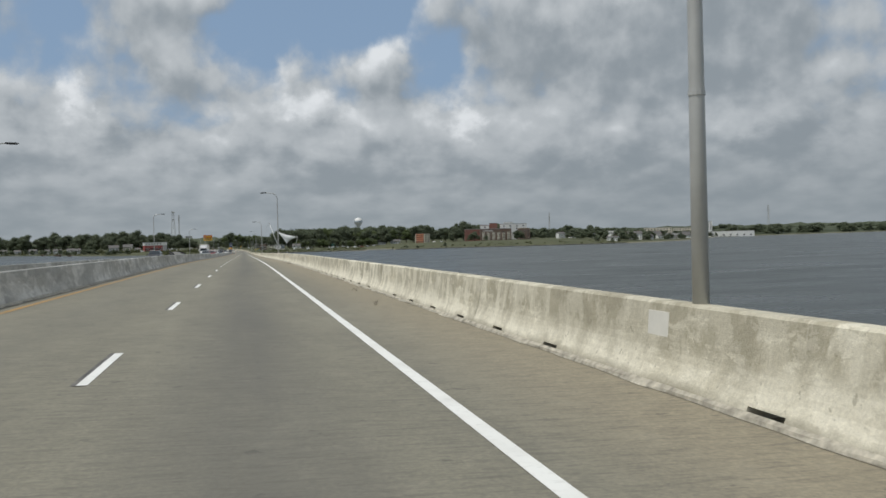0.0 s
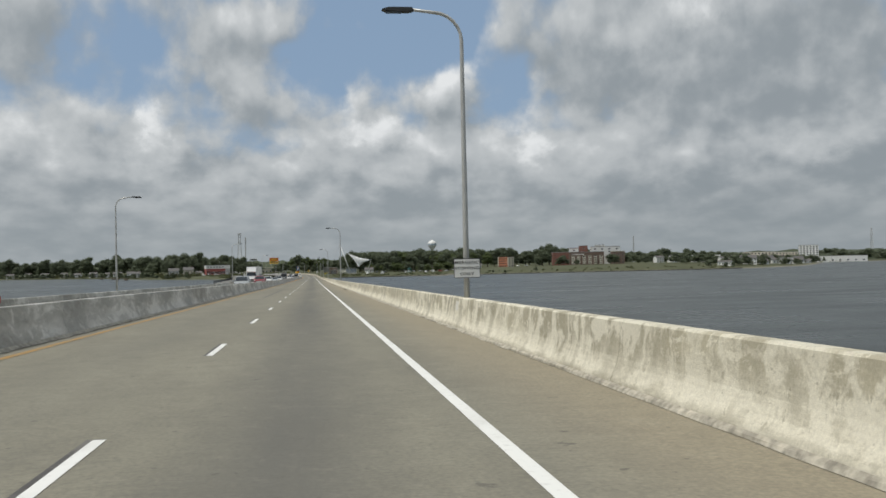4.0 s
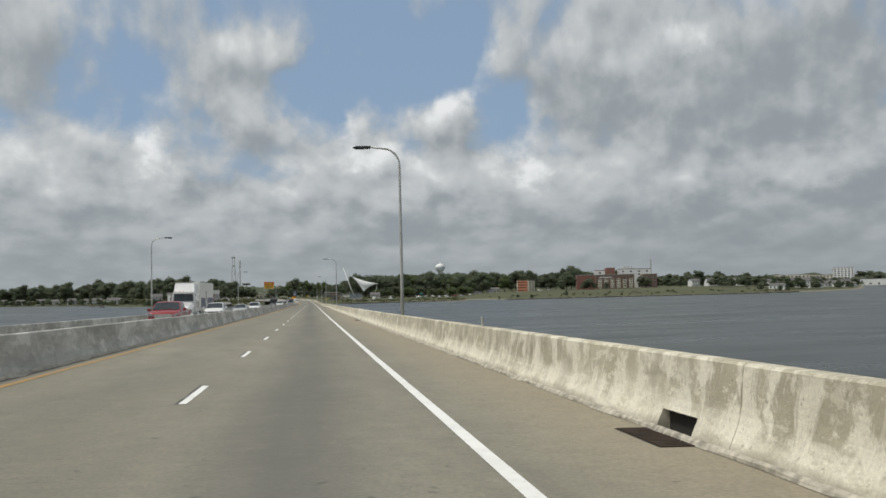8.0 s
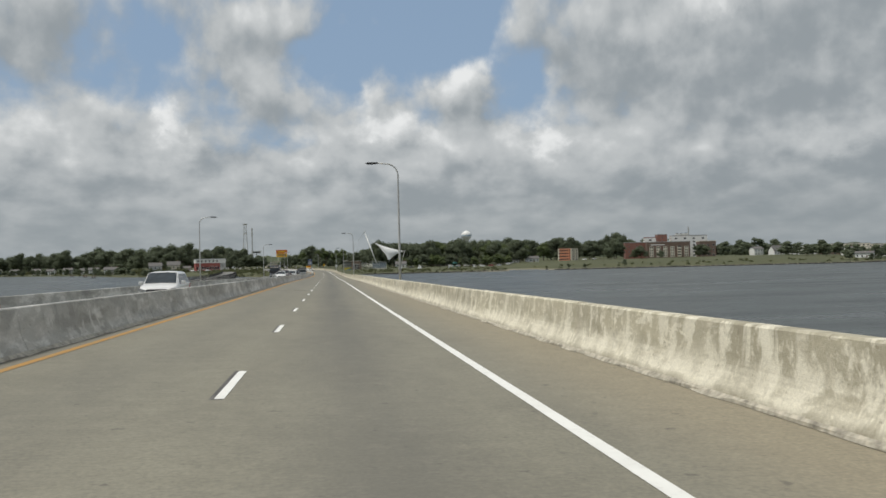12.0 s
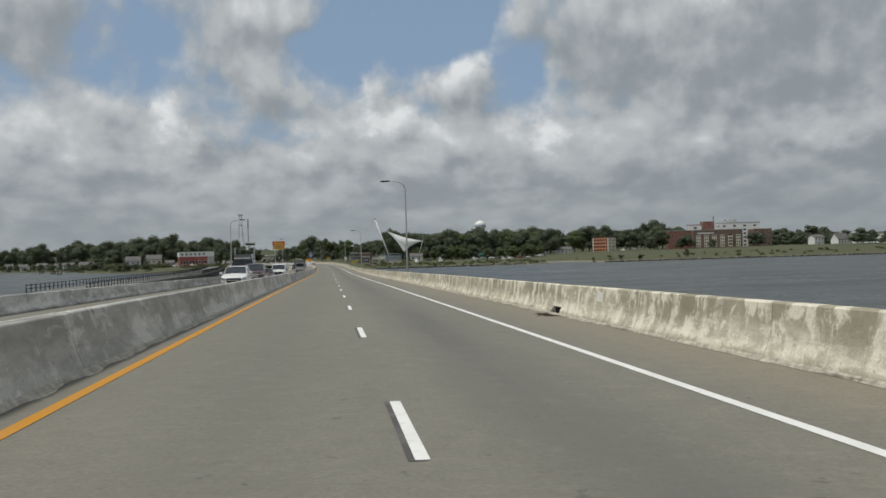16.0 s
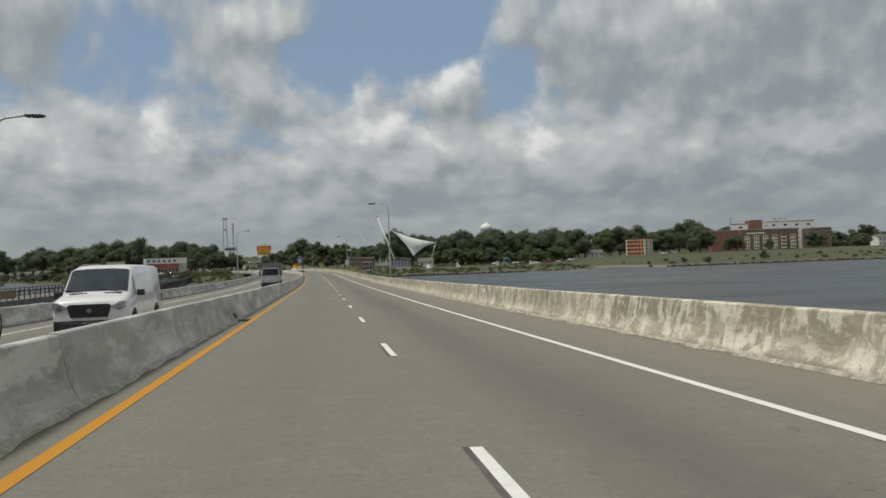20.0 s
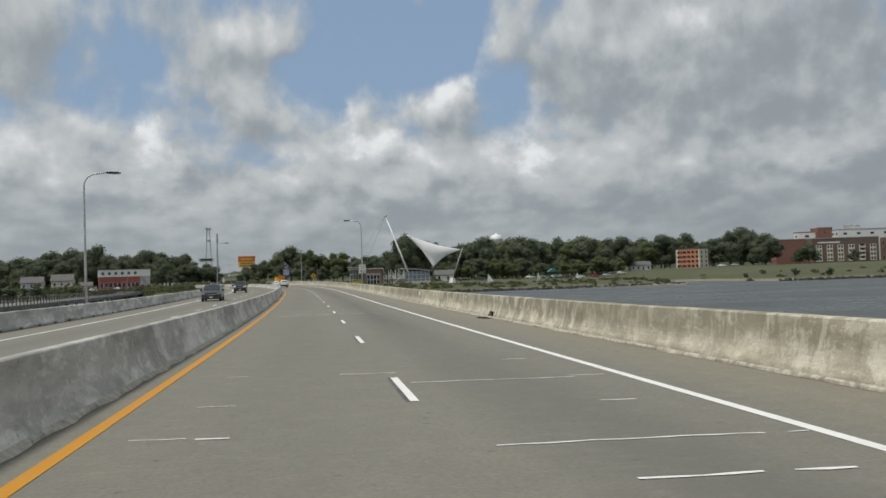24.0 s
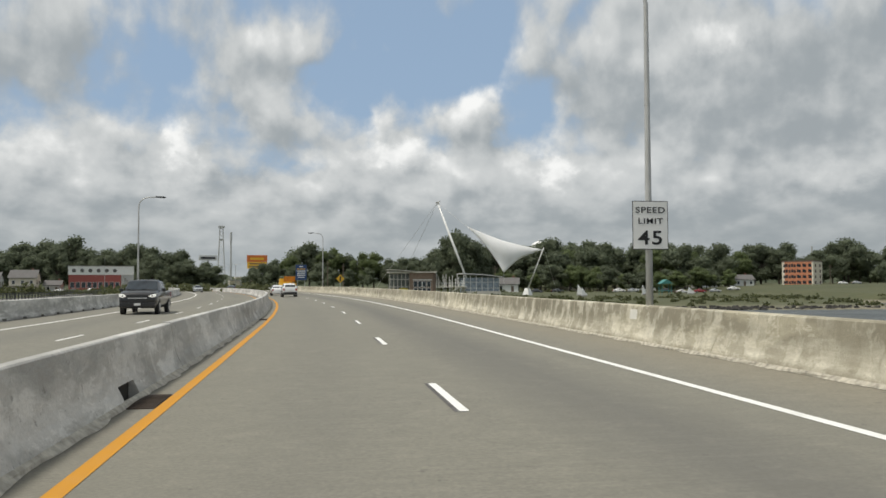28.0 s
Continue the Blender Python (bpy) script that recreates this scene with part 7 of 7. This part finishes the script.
def semi(s, o, cab, length, label, kind):
    """A tractor with a sleeper cab, its nose at -y, and a box or flat trailer."""
    g = thing("semi_truck", road(s, o), heading(s), label, "truck", "vehicles on the bridge")
    chrome = kind == "flat"
    hood, ribs = bmesh.new(), []
    for y, zb, zt, w in ((0.12, 0.75, 1.42, 0.80), (0.35, 0.72, 1.58, 0.98), (1.2, 0.72, 1.78, 1.06), (2.25, 0.72, 2.02, 1.10)):
        ribs.append([hood.verts.new((x * w, y, z_)) for x, z_ in ((-1, zb), (1, zb), (1.02, zt - 0.32), (0.84, zt - 0.06), (0.4, zt), (-0.4, zt), (-0.84, zt - 0.06), (-1.02, zt - 0.32))])
    for p_, q_ in zip(ribs, ribs[1:]):
        for i in range(8):
            hood.faces.new((p_[i], p_[(i + 1) % 8], q_[(i + 1) % 8], q_[i]))
    hood.faces.new(ribs[0][::-1])
    hood.faces.new(ribs[-1])
    bmesh.ops.recalc_face_normals(hood, faces=hood.faces)
    part("hood", hood, cab, g)
    gr = part("grille", prism([(-0.5, 0.82), (0.5, 0.82), (0.62, 1.34), (0.45, 1.42), (-0.45, 1.42), (-0.62, 1.34)], 0.04, 0.2), CHROME if chrome else PLASTIC, g)
    for k in range(5):
        part("grille_bar", box(-0.5, 0.5, 0.02, 0.05, 0.88 + k * 0.1, 0.91 + k * 0.1), STEEL, gr)
    part("front_bumper", box(-1.2, 1.2, -0.1, 0.3, 0.42, 0.78, 0.06), CHROME if chrome else cab, g)
    part("cab", prism([(-1.2, 0.8), (1.2, 0.8), (1.22, 2.2), (1.08, 3.0), (-1.08, 3.0), (-1.22, 2.2)], 2.1, 4.9), cab, g)
    part("windscreen", mesh_of("windscreen", [(-1.02, 2.08, 2.08), (1.02, 2.08, 2.08), (0.95, 2.085, 2.86), (-0.95, 2.085, 2.86)], [(0, 1, 2, 3)], GLASS), None, g)
    part("sun_visor", box(-1.0, 1.0, 1.85, 2.12, 2.86, 3.05, 0.02), CHROME if chrome else cab, g)
    fair = bmesh.new()
    hi = 3.9 if kind == "box" else 3.45
    pts = [(-1.05, 2.5, 3.0), (1.05, 2.5, 3.0), (1.2, 4.85, 3.0), (-1.2, 4.85, 3.0), (-0.95, 3.1, hi), (0.95, 3.1, hi), (1.15, 4.85, hi), (-1.15, 4.85, hi)]
    q = [fair.verts.new(c) for c in pts]
    for f_ in ((0, 1, 5, 4), (1, 2, 6, 5), (2, 3, 7, 6), (3, 0, 4, 7), (4, 5, 6, 7)):
        fair.faces.new([q[i] for i in f_])
    part("roof_fairing", fair, cab, g)
    for sx in (-1, 1):
        part("side_window", mesh_of("side_window", [(sx * 1.222, 2.3, 2.1), (sx * 1.222, 3.2, 2.1), (sx * 1.12, 3.2, 2.82), (sx * 1.12, 2.45, 2.82)], [(0, 1, 2, 3)], GLASS), None, g)
        part("headlight", box(min(sx * .72, sx * 1.08), max(sx * .72, sx * 1.08), 0.06, 0.4, 0.98, 1.28, 0.04), LAMPGLASS, g, "clear headlight")
        part("mirror", box(min(sx * 1.32, sx * 1.55), max(sx * 1.32, sx * 1.55), 2.0, 2.12, 2.0, 2.75, 0.03), CHROME if chrome else cab, g)
        part("mirror_arm", tube([(sx * 1.15, 2.2, 2.5), (sx * 1.42, 2.06, 2.5)], 0.025, 5), STEEL, g)
        part("fuel_tank", tube([(sx * 1.0, 3.0, 0.62), (sx * 1.0, 4.6, 0.62)], 0.32, 12), CHROME, g)
        part("fender", tube([(sx * 1.02, 0.55, 0.62), (sx * 1.02, 0.8, 1.08), (sx * 1.02, 1.2, 1.18), (sx * 1.02, 1.7, 0.9)], 0.16, 6), cab, g)
        if chrome:
            part("exhaust_stack", tube([(sx * 1.18, 5.05, 0.9), (sx * 1.18, 5.05, 4.3)], 0.075, 8), CHROME, g)
    for k in range(5):
        part("roof_lamp", box(-0.8 + k * 0.38, -0.72 + k * 0.38, 2.1, 2.2, 3.06, 3.12), AMBER, g)
    part("chassis", box(-0.45, 0.45, 1.0, 7.6, 0.55, 0.85), DARKSTEEL, g)
    axle(g, 1.15, 0.95)
    for y in (5.9, 7.1):
        axle(g, y, 0.88)
    y0 = 5.4
    if kind == "box":
        part("trailer", box(-1.28, 1.28, y0, y0 + length, 1.15, 4.05, 0.03), WHITEPAINT, g, "white box trailer")
        for sx in (-1, 1):
            part("side_graphic", box(min(sx * 1.283, sx * 1.297), max(sx * 1.283, sx * 1.297), y0 + 0.8, y0 + length - 0.6, 1.25, 2.35), plain("slate_blue_graphic", (0.13, 0.14, 0.20), 0.5), g, "dark slate band along the side")
            part("side_graphic", tube([(sx * 1.285, y0 + 5.5, 2.6), (sx * 1.301, y0 + 5.5, 2.6)], 1.1, 24), SIGNWHITE, g, "round pale emblem")
            part("side_graphic", box(min(sx * 1.302, sx * 1.309), max(sx * 1.302, sx * 1.309), y0 + 5.1, y0 + 5.6, 2.0, 3.2), plain("slate_letter", (0.16, 0.17, 0.22), 0.5), g, "dark letter bar")
    else:
        part("trailer", box(-1.25, 1.25, y0, y0 + length, 1.18, 1.42, 0.02), BOARD, g, "flat timber trailer bed")
        part("trailer_beam", box(-0.5, 0.5, y0, y0 + length, 0.85, 1.18), DARKSTEEL, g)
    for y in (y0 + length - 2.4, y0 + length - 1.2):
        axle(g, y, 0.88)
    part("landing_leg", box(-0.7, 0.7, y0 + 3.4, y0 + 3.55, 0.3, 0.9), DARKSTEEL, g)
    return g


semi(296, OUT, C_WHITE, 13.0, "white semi truck with a printed box trailer", "box")
semi(513, OUT, C_BLACK, 13.5, "black semi truck with chrome grille and flat trailer", "flat")


def box_truck(s, o, cab, label, away=False, amber=False):
    g = thing("box_truck", road(s, o), heading(s) + (180 if away else 0), label, "truck", "vehicles on the bridge")
    part("cab", prism([(-1.05, 0.55), (1.05, 0.55), (1.1, 1.6), (0.95, 2.5), (-0.95, 2.5), (-1.1, 1.6)], 0.0, 1.9), cab, g)
    part("windscreen", mesh_of("windscreen", [(-0.95, -0.012, 1.6), (0.95, -0.012, 1.6), (0.88, -0.012, 2.35), (-0.88, -0.012, 2.35)], [(0, 1, 2, 3)], GLASS), None, g)
    part("grille", box(-0.7, 0.7, -0.05, 0.0, 0.8, 1.35, 0.02), CHROME, g)
    part("bumper", box(-1.1, 1.1, -0.12, 0.2, 0.45, 0.75, 0.04), PLASTIC, g)
    part("cargo_box", box(-1.15, 1.15, 2.0, 7.2, 0.95, 3.1 if not amber else 1.7, 0.04), C_GREY if not amber else YELLOWS, g)
    for sx in (-1, 1):
        part("headlight", box(min(sx * .7, sx * 1.0), max(sx * .7, sx * 1.0), -0.06, 0.1, 0.85, 1.1, 0.03), LAMPGLASS, g)
        part("tail_light", box(min(sx * .9, sx * 1.1), max(sx * .9, sx * 1.1), 7.2, 7.25, 0.8, 1.0), REDLENS, g)
        part("mirror", box(min(sx * 1.15, sx * 1.35), max(sx * 1.15, sx * 1.35), 0.1, 0.2, 1.6, 2.1), PLASTIC, g)
    part("chassis", box(-0.5, 0.5, 0.5, 7.1, 0.5, 0.95), DARKSTEEL, g)
    axle(g, 0.9, 0.9, 0.44)
    part("sun_visor", box(-0.95, 0.95, -0.16, 0.05, 2.36, 2.5, 0.02), CHROME, g)
    axle(g, 5.8, 0.86, 0.44)
    if amber:
        part("arrow_board", box(-0.95, 0.95, 7.0, 7.15, 1.9, 2.8, 0.03), AMBER, g, "orange arrow board")


box_truck(613, IN, C_SILVER, "grey box truck in the oncoming lane")
box_truck(866, 2.2, YELLOWS, "highway truck with an orange arrow board", away=True, amber=True)
